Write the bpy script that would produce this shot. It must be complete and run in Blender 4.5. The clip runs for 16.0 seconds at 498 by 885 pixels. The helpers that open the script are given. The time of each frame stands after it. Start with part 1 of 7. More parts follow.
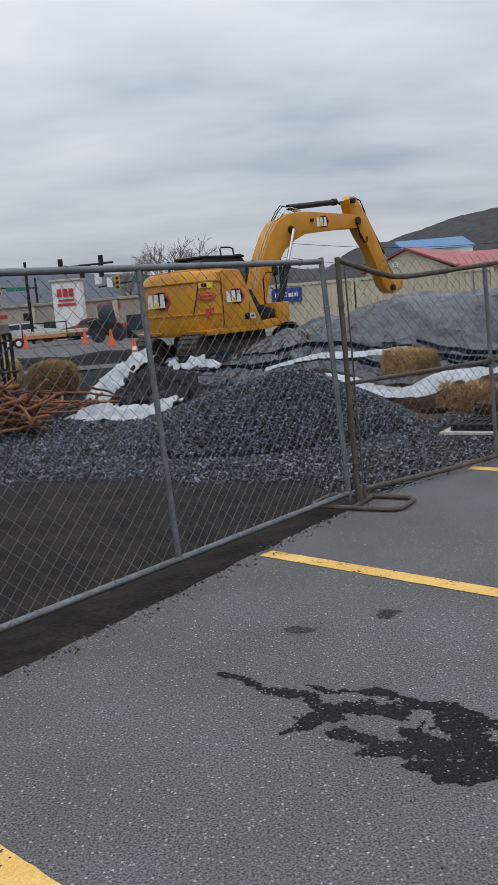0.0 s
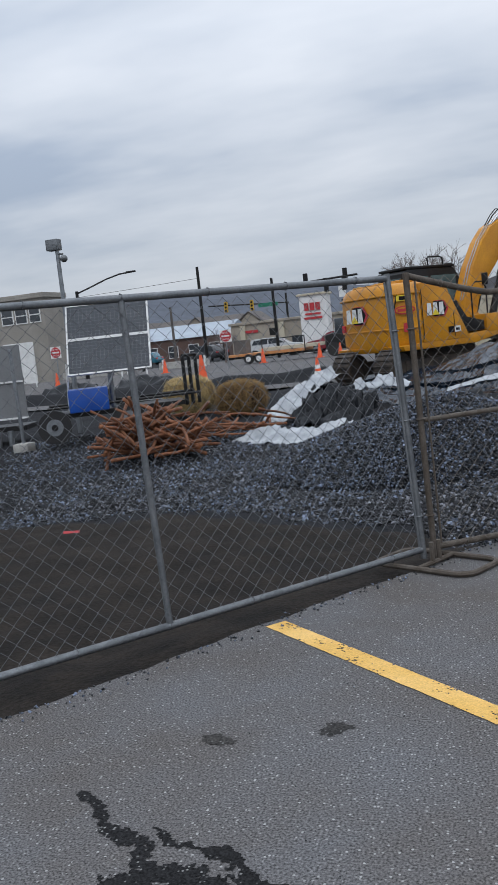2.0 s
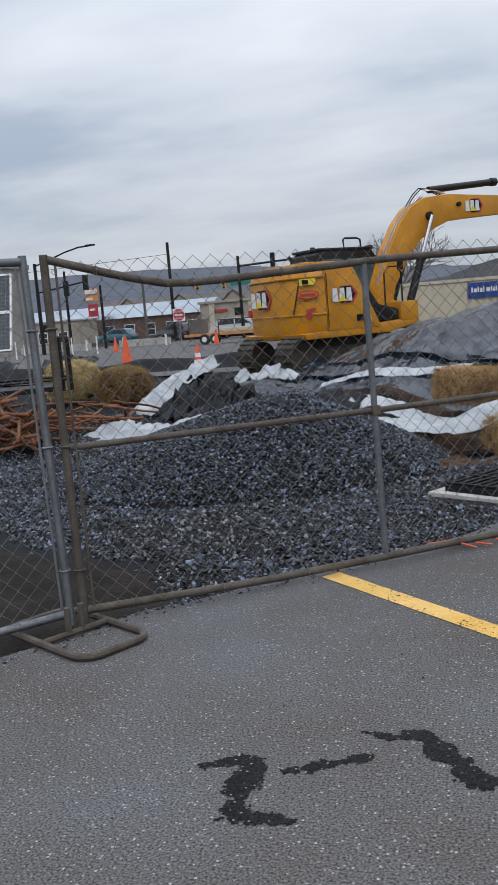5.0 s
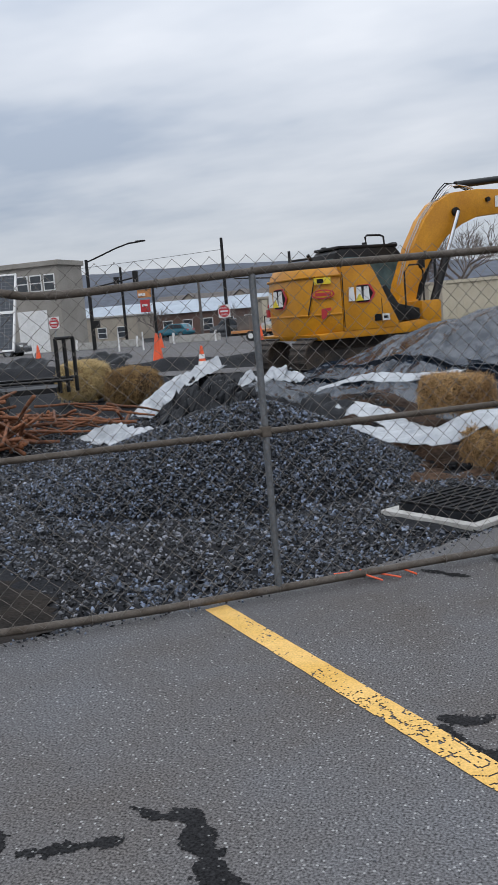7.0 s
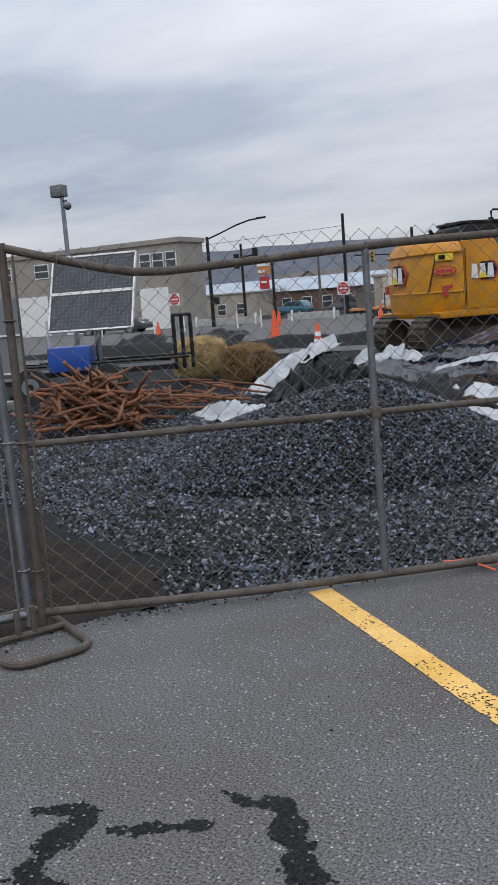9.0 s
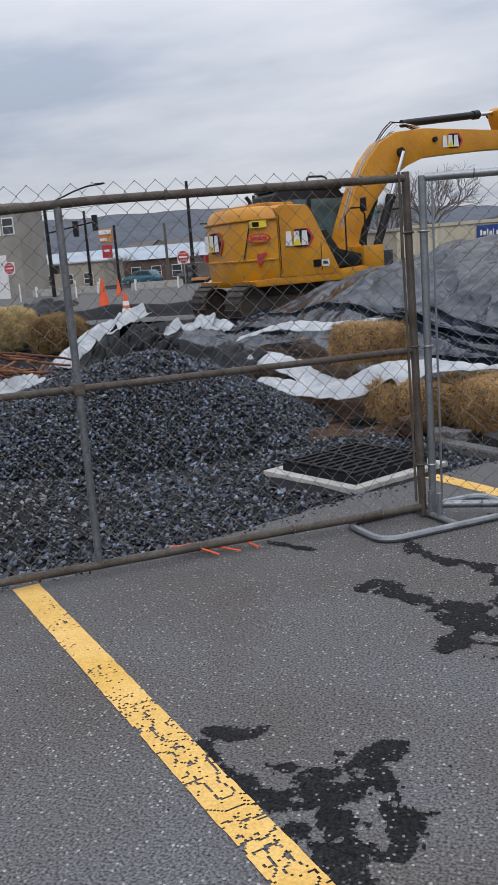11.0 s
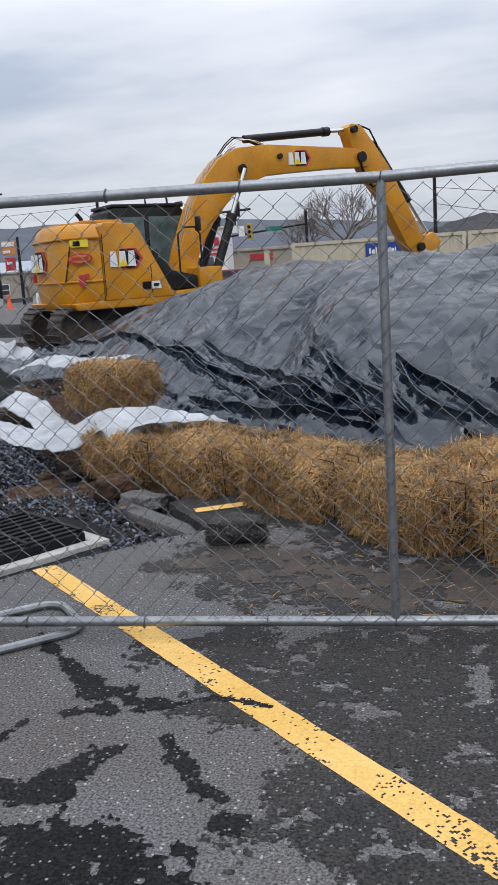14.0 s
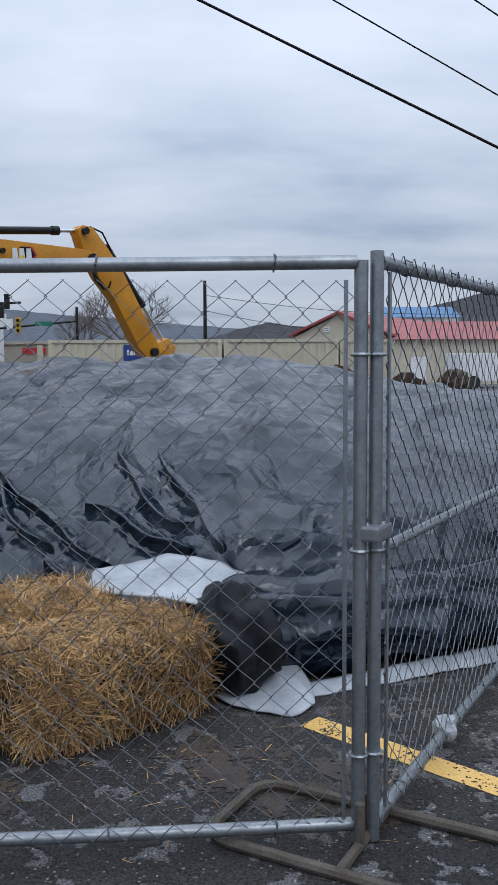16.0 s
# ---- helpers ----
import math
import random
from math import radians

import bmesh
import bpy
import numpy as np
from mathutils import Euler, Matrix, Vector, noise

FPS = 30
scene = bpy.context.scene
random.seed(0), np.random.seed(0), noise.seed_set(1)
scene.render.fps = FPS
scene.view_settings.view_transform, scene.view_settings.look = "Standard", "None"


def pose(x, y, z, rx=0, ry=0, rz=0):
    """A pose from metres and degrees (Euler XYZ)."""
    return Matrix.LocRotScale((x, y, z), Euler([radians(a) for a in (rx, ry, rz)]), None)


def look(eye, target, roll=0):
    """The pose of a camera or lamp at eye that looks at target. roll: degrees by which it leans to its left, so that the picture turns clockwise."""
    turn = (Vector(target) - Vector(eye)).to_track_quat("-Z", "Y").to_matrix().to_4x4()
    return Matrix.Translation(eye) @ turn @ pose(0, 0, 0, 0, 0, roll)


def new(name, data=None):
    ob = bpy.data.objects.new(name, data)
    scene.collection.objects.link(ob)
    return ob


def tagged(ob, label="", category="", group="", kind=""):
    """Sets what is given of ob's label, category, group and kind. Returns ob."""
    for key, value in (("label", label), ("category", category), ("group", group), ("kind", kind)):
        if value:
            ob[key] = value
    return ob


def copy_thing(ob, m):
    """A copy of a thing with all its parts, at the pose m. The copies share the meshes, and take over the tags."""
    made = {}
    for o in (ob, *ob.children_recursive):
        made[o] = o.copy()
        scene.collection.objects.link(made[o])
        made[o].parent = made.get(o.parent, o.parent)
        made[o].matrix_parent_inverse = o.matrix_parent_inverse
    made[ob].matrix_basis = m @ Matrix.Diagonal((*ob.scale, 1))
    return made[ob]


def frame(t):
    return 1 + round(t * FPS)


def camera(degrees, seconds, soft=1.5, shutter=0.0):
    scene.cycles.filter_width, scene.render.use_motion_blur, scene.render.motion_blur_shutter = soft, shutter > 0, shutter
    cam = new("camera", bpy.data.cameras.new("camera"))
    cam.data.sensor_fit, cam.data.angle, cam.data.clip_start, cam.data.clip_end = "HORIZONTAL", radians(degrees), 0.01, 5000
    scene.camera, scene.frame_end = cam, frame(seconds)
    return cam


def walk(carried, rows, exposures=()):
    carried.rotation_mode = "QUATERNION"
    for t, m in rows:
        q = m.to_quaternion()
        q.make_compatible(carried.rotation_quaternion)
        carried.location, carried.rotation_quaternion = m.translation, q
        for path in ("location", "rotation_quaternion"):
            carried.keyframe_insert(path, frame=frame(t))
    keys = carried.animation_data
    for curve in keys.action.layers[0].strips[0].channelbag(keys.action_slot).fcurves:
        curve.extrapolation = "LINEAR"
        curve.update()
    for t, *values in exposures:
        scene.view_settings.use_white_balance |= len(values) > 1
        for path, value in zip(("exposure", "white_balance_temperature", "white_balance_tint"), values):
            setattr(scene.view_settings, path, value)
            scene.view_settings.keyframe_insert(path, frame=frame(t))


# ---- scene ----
cam = camera(31.2, 16.0, soft=0.8)
PATH = [
    (0, (-0.015, 0.088, 1.638), (-0.003, 2.064, 1.327), -4.8),
    (0.5, (0.328, 0.342, 1.602), (0.095, 2.312, 1.353), -4.8),
    (1, (0.755, 0.517, 1.601), (0.392, 2.467, 1.344), -6.2),
    (1.5, (1.108, 0.694, 1.63), (0.576, 2.608, 1.396), -6.3),
    (2, (1.425, 1.085, 1.609), (0.857, 2.989, 1.377), -6.3),
    (2.5, (1.767, 1.371, 1.61), (1.18, 3.269, 1.382), -6.0),
    (3, (1.997, 1.602, 1.652), (1.364, 3.485, 1.415), -5.5),
    (3.5, (2.215, 1.946, 1.621), (1.582, 3.826, 1.372), -5.1),
    (4, (2.462, 2.269, 1.572), (1.828, 4.15, 1.323), -5.3),
    (4.5, (2.695, 2.574, 1.539), (2.095, 4.463, 1.265), -4.6),
    (4.7, (2.827, 2.741, 1.539), (2.273, 4.642, 1.257), -4.7),
    (6.8, (3.829, 3.632, 1.551), (3.193, 5.507, 1.269), -4.2),
    (7, (3.877, 3.632, 1.564), (3.185, 5.487, 1.281), -4.6),
    (7.5, (3.857, 3.666, 1.557), (3.03, 5.466, 1.277), -4.3),
    (8, (3.83, 3.672, 1.554), (2.907, 5.424, 1.271), -3.8),
    (8.2, (3.835, 3.659, 1.559), (2.886, 5.397, 1.277), -3.9),
    (10.3, (4.128, 4.149, 1.51), (3.405, 5.97, 1.109), -5.2),
    (10.5, (4.197, 4.231, 1.471), (3.543, 6.076, 1.058), -4.4),
    (11, (4.428, 4.42, 1.474), (3.784, 6.271, 1.073), -4.4),
    (11.5, (4.634, 4.607, 1.476), (4.094, 6.497, 1.103), -3.9),
    (12, (4.887, 4.972, 1.474), (4.501, 6.899, 1.103), -3.6),
    (12.5, (5.17, 5.211, 1.478), (4.73, 7.133, 1.142), -3.8),
    (13, (5.387, 5.499, 1.475), (4.874, 7.405, 1.152), -4.3),
    (13.5, (5.673, 5.833, 1.469), (5.17, 7.737, 1.123), -4.1),
    (14, (5.978, 6.021, 1.507), (5.466, 7.916, 1.122), -3.8),
    (14.5, (6.225, 6.339, 1.493), (5.74, 8.256, 1.194), -2.7),
    (15, (6.498, 6.527, 1.507), (6.099, 8.471, 1.262), -1.9),
    (15.3, (6.72, 6.623, 1.512), (6.405, 8.587, 1.301), -0.9),
    (15.5, (6.827, 6.66, 1.515), (6.598, 8.637, 1.322), -0.2),
    (16, (7.164, 6.91, 1.538), (7.118, 8.9, 1.352), -0.3),
]
walk(cam, [(t, look(eye, target, roll)) for t, eye, target, roll in PATH],
     exposures=[(0, -0.12, 6500, 10), (0.6, -0.17, 6350, 10), (1.5, -0.08, 6100, 10), (2, -0.06, 6300, 10), (2.5, -0.07, 6050, 10), (3.5, -0.04, 6250, 10), (8, 0.01, 6450, 11), (11, 0.01, 6500, 12), (13.5, 0.05, 6500, 12), (14, 0.2, 6500, 12), (14.5, 0.09, 6450, 12), (15, 0.01, 6300, 11), (16, -0.09, 5900, 10)])

# ---- light ----
SUN_EL, SUN_AZ = 50.0, 160.0
world = bpy.data.worlds.new("overcast_sky")
scene.world = world
world.use_nodes = True
wn, wl = world.node_tree.nodes, world.node_tree.links
wn.clear()


def wnode(kind, **kw):
    nd = wn.new(kind)
    for k, v in kw.items():
        nd.inputs[k].default_value = v
    return nd


w_out = wn.new("ShaderNodeOutputWorld")
w_bg = wnode("ShaderNodeBackground", Strength=1.0)
w_sky = wn.new("ShaderNodeTexSky")
w_sky.sky_type = "NISHITA"
w_sky.sun_disc = False
w_sky.sun_elevation, w_sky.sun_rotation = radians(SUN_EL), radians(SUN_AZ)
w_dim = wn.new("ShaderNodeMix")
w_dim.data_type, w_dim.blend_type = "RGBA", "MULTIPLY"
w_dim.inputs[0].default_value = 1.0
w_dim.inputs[7].default_value = (0.08, 0.08, 0.08, 1)
wl.new(w_sky.outputs[0], w_dim.inputs[6])
# cloud deck: direction projected on a flat layer, so the streaks close up towards the horizon
w_co = wn.new("ShaderNodeTexCoord")
w_sep = wn.new("ShaderNodeSeparateXYZ")
wl.new(w_co.outputs["Generated"], w_sep.inputs[0])
w_up = wn.new("ShaderNodeMath"); w_up.operation = "MAXIMUM"; w_up.inputs[1].default_value = 0.0
wl.new(w_sep.outputs["Z"], w_up.inputs[0])
w_add = wn.new("ShaderNodeMath"); w_add.operation = "ADD"; w_add.inputs[1].default_value = 0.16
wl.new(w_up.outputs[0], w_add.inputs[0])
w_cmb = wn.new("ShaderNodeCombineXYZ")
for axis in ("X", "Y"):
    dv = wn.new("ShaderNodeMath"); dv.operation = "DIVIDE"
    wl.new(w_sep.outputs[axis], dv.inputs[0]); wl.new(w_add.outputs[0], dv.inputs[1])
    wl.new(dv.outputs[0], w_cmb.inputs[axis])
w_map = wn.new("ShaderNodeMapping")
w_map.inputs["Scale"].default_value = (0.6, 0.9, 1.0)
w_map.inputs["Location"].default_value = (3.1, 7.4, 0.0)
wl.new(w_cmb.outputs[0], w_map.inputs[0])
w_n1 = wnode("ShaderNodeTexNoise", Scale=0.8, Detail=5.0, Roughness=0.48, Distortion=0.2)
w_n2 = wnode("ShaderNodeTexNoise", Scale=2.0, Detail=4.0, Roughness=0.55)
wl.new(w_map.outputs[0], w_n1.inputs["Vector"]); wl.new(w_map.outputs[0], w_n2.inputs["Vector"])
w_mix = wn.new("ShaderNodeMix"); w_mix.inputs[0].default_value = 0.42
wl.new(w_n1.outputs[0], w_mix.inputs[2]); wl.new(w_n2.outputs[0], w_mix.inputs[3])
w_ramp = wn.new("ShaderNodeValToRGB")
el = w_ramp.color_ramp.elements
el[0].position, el[0].color = 0.37, (0.45, 0.52, 0.63, 1)
el[1].position, el[1].color = 0.60, (0.80, 0.835, 0.89, 1)
mid = el.new(0.47); mid.color = (0.64, 0.69, 0.765, 1)
wl.new(w_mix.outputs[0], w_ramp.inputs[0])
# the deck thins to a blue-grey veil low over the hills
w_hr = wn.new("ShaderNodeMapRange"); w_hr.inputs[1].default_value = 0.02; w_hr.inputs[2].default_value = 0.32
w_hr.inputs[3].default_value = 0.74; w_hr.inputs[4].default_value = 1.18
wl.new(w_sep.outputs["Z"], w_hr.inputs[0])
w_grade = wn.new("ShaderNodeMix"); w_grade.data_type, w_grade.blend_type = "RGBA", "MULTIPLY"
w_grade.inputs[0].default_value = 1.0
# an overcast deck is brightest overhead
w_ze = wn.new("ShaderNodeMapRange"); w_ze.inputs[1].default_value = 0.42; w_ze.inputs[2].default_value = 0.95
w_ze.inputs[3].default_value = 1.0; w_ze.inputs[4].default_value = 2.2
wl.new(w_sep.outputs["Z"], w_ze.inputs[0])
w_pr = wn.new("ShaderNodeMath"); w_pr.operation = "MULTIPLY"
wl.new(w_hr.outputs[0], w_pr.inputs[0]); wl.new(w_ze.outputs[0], w_pr.inputs[1])
wl.new(w_ramp.outputs[0], w_grade.inputs[6]); wl.new(w_pr.outputs[0], w_grade.inputs[7])
w_fin = wn.new("ShaderNodeMix"); w_fin.data_type = "RGBA"; w_fin.inputs[0].default_value = 0.9
wl.new(w_dim.outputs[2], w_fin.inputs[6]); wl.new(w_grade.outputs[2], w_fin.inputs[7])
wl.new(w_fin.outputs[2], w_bg.inputs[0])
wl.new(w_bg.outputs[0], w_out.inputs[0])

sun_data = bpy.data.lights.new("sun", "SUN")
sun_data.energy, sun_data.angle, sun_data.color = 0.6, radians(25), (1.0, 0.97, 0.93)
sun = new("sun", sun_data)
sun.matrix_world = look((0, 0, 0), (-math.sin(radians(SUN_AZ)) * math.cos(radians(SUN_EL)), -math.cos(radians(SUN_AZ)) * math.cos(radians(SUN_EL)), -math.sin(radians(SUN_EL))))

# ---- materials ----
MATS = {}


def mat(name, c1, c2=None, scale=3.0, rough=0.8, metal=0.0, bump=0.2, bscale=60.0, fine=0.25, fscale=None, rvar=0.12, coat=0.0, vary=0.0, island=0.0, flecks=0.0, spec=0.5, lo=0.35, hi=0.65):
    """Two-scale noise paint: c1 and c2 in large patches, a fine grain over it, bump, uneven gloss."""
    m = bpy.data.materials.new(name)
    m.use_nodes = True
    N, L = m.node_tree.nodes, m.node_tree.links
    b = N["Principled BSDF"]
    co = N.new("ShaderNodeTexCoord")
    c2 = c2 or tuple(x * 0.7 for x in c1)
    n1 = N.new("ShaderNodeTexNoise"); n1.inputs["Scale"].default_value = scale; n1.inputs["Detail"].default_value = 6
    n1.inputs["Roughness"].default_value = 0.6
    L.new(co.outputs["Object"], n1.inputs["Vector"])
    r1 = N.new("ShaderNodeMapRange"); r1.inputs[1].default_value = lo; r1.inputs[2].default_value = hi
    L.new(n1.outputs[0], r1.inputs[0])
    mx = N.new("ShaderNodeMix"); mx.data_type = "RGBA"
    mx.inputs[6].default_value = (*c1, 1); mx.inputs[7].default_value = (*c2, 1)
    L.new(r1.outputs[0], mx.inputs[0])
    n2 = N.new("ShaderNodeTexNoise"); n2.inputs["Scale"].default_value = fscale or bscale; n2.inputs["Detail"].default_value = 3
    L.new(co.outputs["Object"], n2.inputs["Vector"])
    r2 = N.new("ShaderNodeMapRange"); r2.inputs[1].default_value = 0.3; r2.inputs[2].default_value = 0.7
    r2.inputs[3].default_value = 1 - fine; r2.inputs[4].default_value = 1 + fine
    L.new(n2.outputs[0], r2.inputs[0])
    mu = N.new("ShaderNodeMix"); mu.data_type, mu.blend_type = "RGBA", "MULTIPLY"; mu.inputs[0].default_value = 1
    L.new(mx.outputs[2], mu.inputs[6]); L.new(r2.outputs[0], mu.inputs[7])
    last = mu.outputs[2]
    if vary or island:
        src = N.new("ShaderNodeObjectInfo").outputs["Random"] if vary else N.new("ShaderNodeNewGeometry").outputs["Random Per Island"]
        r3 = N.new("ShaderNodeMapRange"); amount = vary or island
        if flecks:
            pw = N.new("ShaderNodeMath"); pw.operation = "POWER"; pw.inputs[1].default_value = 5.0
            L.new(src, pw.inputs[0]); src = pw.outputs[0]
        r3.inputs[3].default_value = 1 - amount; r3.inputs[4].default_value = 1 + (flecks or amount)
        L.new(src, r3.inputs[0])
        m3 = N.new("ShaderNodeMix"); m3.data_type, m3.blend_type = "RGBA", "MULTIPLY"; m3.inputs[0].default_value = 1
        L.new(last, m3.inputs[6]); L.new(r3.outputs[0], m3.inputs[7])
        last = m3.outputs[2]
    L.new(last, b.inputs["Base Color"])
    rr = N.new("ShaderNodeMapRange"); rr.inputs[3].default_value = max(rough - rvar, 0.02); rr.inputs[4].default_value = min(rough + rvar, 1)
    L.new(n1.outputs[0], rr.inputs[0]); L.new(rr.outputs[0], b.inputs["Roughness"])
    b.inputs["Metallic"].default_value = metal
    b.inputs["Specular IOR Level"].default_value = spec
    b.inputs["Coat Weight"].default_value = coat
    if bump:
        nb = N.new("ShaderNodeTexNoise"); nb.inputs["Scale"].default_value = bscale; nb.inputs["Detail"].default_value = 4
        L.new(co.outputs["Object"], nb.inputs["Vector"])
        bp = N.new("ShaderNodeBump"); bp.inputs["Strength"].default_value = bump; bp.inputs["Distance"].default_value = 0.5 / bscale
        L.new(nb.outputs[0], bp.inputs["Height"]); L.new(bp.outputs[0], b.inputs["Normal"])
    MATS[name] = m
    return m


def asphalt_mat(name, c1, c2, rough, speck=0.5, worn=0.0):
    """Aggregate in bitumen: voronoi stones, pale chips, broad blotches."""
    m = mat(name, c1, c2, scale=0.9, rough=rough, bump=0.16, bscale=120, fine=0.75, fscale=112, spec=0.15)
    N, L = m.node_tree.nodes, m.node_tree.links
    b = N["Principled BSDF"]
    co = N.new("ShaderNodeTexCoord")
    v = N.new("ShaderNodeTexVoronoi"); v.inputs["Scale"].default_value = 80
    L.new(co.outputs["Object"], v.inputs["Vector"])
    sep = N.new("ShaderNodeSeparateColor"); L.new(v.outputs["Color"], sep.inputs[0])
    st = N.new("ShaderNodeMapRange"); st.inputs[1].default_value = 0.86; st.inputs[2].default_value = 1.0
    st.inputs[4].default_value = speck
    L.new(sep.outputs[0], st.inputs[0])
    near = N.new("ShaderNodeMapRange"); near.inputs[1].default_value = 0.30; near.inputs[2].default_value = 0.45
    near.inputs[3].default_value = 1; near.inputs[4].default_value = 0
    L.new(v.outputs["Distance"], near.inputs[0])
    pr = N.new("ShaderNodeMath"); pr.operation = "MULTIPLY"
    L.new(st.outputs[0], pr.inputs[0]); L.new(near.outputs[0], pr.inputs[1])
    src = b.inputs["Base Color"].links[0].from_socket
    mx = N.new("ShaderNodeMix"); mx.data_type = "RGBA"; mx.inputs[7].default_value = (0.42, 0.42, 0.41, 1)
    L.new(pr.outputs[0], mx.inputs[0]); L.new(src, mx.inputs[6]); L.new(mx.outputs[2], b.inputs["Base Color"])
    return m


ASPHALT = asphalt_mat("asphalt", (0.113, 0.113, 0.118), (0.094, 0.086, 0.081), 0.9, 0.85)
WET = asphalt_mat("wet_asphalt", (0.011, 0.011, 0.0115), (0.020, 0.020, 0.021), 0.7, 0.55)
WET.node_tree.nodes["Principled BSDF"].inputs["Specular IOR Level"].default_value = 0.06
DAMP = asphalt_mat("damp_asphalt", (0.023, 0.0225, 0.0225), (0.044, 0.041, 0.038), 0.72, 0.5)
YELLOW_PAINT = mat("yellow_line_paint", (0.71, 0.45, 0.14), (0.60, 0.35, 0.07), scale=2.2, rough=0.75, bump=0.4, bscale=120, fine=0.18)
GRAVEL = mat("gravel_bed", (0.009, 0.0098, 0.0122), (0.019, 0.0195, 0.0215), scale=1.4, rough=0.95, bump=1.0, bscale=42, fine=0.6, spec=0.15)
STONE = mat("crushed_stone", (0.008, 0.0104, 0.0152), (0.0145, 0.0177, 0.0245), scale=6, rough=0.40, bump=0.3, bscale=90, island=0.7, flecks=15.0, spec=0.5)
STONE_PALE = mat("pale_crushed_stone", (0.036, 0.037, 0.041), (0.019, 0.020, 0.023), scale=6, rough=0.6, bump=0.3, bscale=90, island=0.7, flecks=9.0, spec=0.3)
EARTH = mat("dark_wet_earth", (0.011, 0.0095, 0.0085), (0.027, 0.022, 0.018), scale=3.2, rough=0.95, bump=0.9, bscale=35, fine=0.4, spec=0.12)
SOIL = mat("brown_soil", (0.075, 0.044, 0.027), (0.030, 0.021, 0.016), scale=2.5, rough=0.95, bump=1.0, bscale=22, fine=0.5, spec=0.15)
MUD = mat("brown_mud_film", (0.062, 0.048, 0.038), (0.040, 0.033, 0.028), scale=3.0, rough=0.6, bump=0.3, bscale=90, fine=0.4, spec=0.25)
TARP = mat("grey_black_plastic_sheet", (0.009, 0.019, 0.034), (0.006, 0.0125, 0.022), scale=1.1, rough=0.20, bump=0.25, bscale=14, fine=0.08, rvar=0.08, spec=0.6)
TARP_DARK = mat("black_plastic_sheet", (0.007, 0.008, 0.010), (0.012, 0.0135, 0.016), scale=3, rough=0.42, bump=0.3, bscale=16, fine=0.1, spec=0.15)
TARP_WHITE = mat("white_plastic_sheet", (0.40, 0.42, 0.44), (0.26, 0.28, 0.30), scale=4, rough=0.45, bump=0.25, bscale=25, fine=0.08)
# crumpled creases in the big sheet, finer than its mesh: straight facets at two sizes
_N, _L = TARP.node_tree.nodes, TARP.node_tree.links
_b = _N["Principled BSDF"]
_co = _N.new("ShaderNodeTexCoord")
_warp = _N.new("ShaderNodeTexNoise"); _warp.inputs["Scale"].default_value = 1.3; _warp.inputs["Detail"].default_value = 2
_L.new(_co.outputs["Object"], _warp.inputs["Vector"])
_off = _N.new("ShaderNodeVectorMath"); _off.operation = "MULTIPLY_ADD"; _off.inputs[1].default_value = (0.5, 0.5, 0.5)
_L.new(_warp.outputs["Color"], _off.inputs[0]); _L.new(_co.outputs["Object"], _off.inputs[2])
_last = None
for _turn, _size, _scale, _deep in ((32, (1.0, 0.36, 1.0), 2.4, 0.22), (12, (1.0, 0.5, 1.0), 7.5, 0.032)):
    _mp = _N.new("ShaderNodeMapping"); _mp.inputs["Rotation"].default_value = (0, 0, radians(_turn)); _mp.inputs["Scale"].default_value = _size
    _L.new(_off.outputs[0], _mp.inputs[0])
    _vo = _N.new("ShaderNodeTexVoronoi"); _vo.feature = "DISTANCE_TO_EDGE"; _vo.inputs["Scale"].default_value = _scale
    _L.new(_mp.outputs[0], _vo.inputs["Vector"])
    _bp = _N.new("ShaderNodeBump"); _bp.invert = True; _bp.inputs["Strength"].default_value = 0.75; _bp.inputs["Distance"].default_value = _deep
    _L.new(_vo.outputs["Distance"], _bp.inputs["Height"])
    if _last:
        _L.new(_last, _bp.inputs["Normal"])
    _last = _bp.outputs[0]
_L.new(_last, _b.inputs["Normal"])
GALV = mat("galvanised_steel", (0.29, 0.305, 0.32), (0.21, 0.225, 0.24), scale=9, rough=0.42, metal=0.75, bump=0.1, bscale=80, fine=0.12)
GALV_DULL = mat("weathered_galvanised_steel", (0.20, 0.21, 0.22), (0.14, 0.15, 0.16), scale=7, rough=0.55, metal=0.6, bump=0.15, bscale=80, fine=0.15)
RUSTY = mat("rusty_brown_pipe", (0.115, 0.098, 0.082), (0.072, 0.056, 0.042), scale=8, rough=0.7, metal=0.3, bump=0.25, bscale=120, fine=0.25)
WIRE = mat("wire", (0.17, 0.18, 0.19), (0.11, 0.11, 0.12), scale=5, rough=0.5, metal=0.6, bump=0, fine=0.1)
WIRE_OLD = mat("old_wire", (0.19, 0.17, 0.15), (0.12, 0.105, 0.09), scale=5, rough=0.6, metal=0.5, bump=0, fine=0.1)
CAT_YEL = mat("excavator_yellow_paint", (0.56, 0.245, 0.008), (0.44, 0.18, 0.008), scale=1.8, rough=0.42, bump=0.03, bscale=30, fine=0.10, coat=0.08, spec=0.35)
STEEL_DARK = mat("black_painted_steel", (0.010, 0.010, 0.011), (0.016, 0.0155, 0.015), scale=4, spec=0.25, rough=0.45, bump=0.08, bscale=60)
TRACK_STEEL = mat("muddy_track_steel", (0.075, 0.055, 0.040), (0.035, 0.032, 0.030), scale=5, rough=0.75, metal=0.2, bump=0.5, bscale=30)
RUBBER = mat("tyre_rubber", (0.016, 0.016, 0.017), (0.024, 0.023, 0.022), scale=6, rough=0.8, bump=0.3, bscale=60)
CHROME = mat("chrome_rod", (0.62, 0.63, 0.64), (0.55, 0.56, 0.58), scale=6, rough=0.15, metal=1.0, bump=0, fine=0.03)
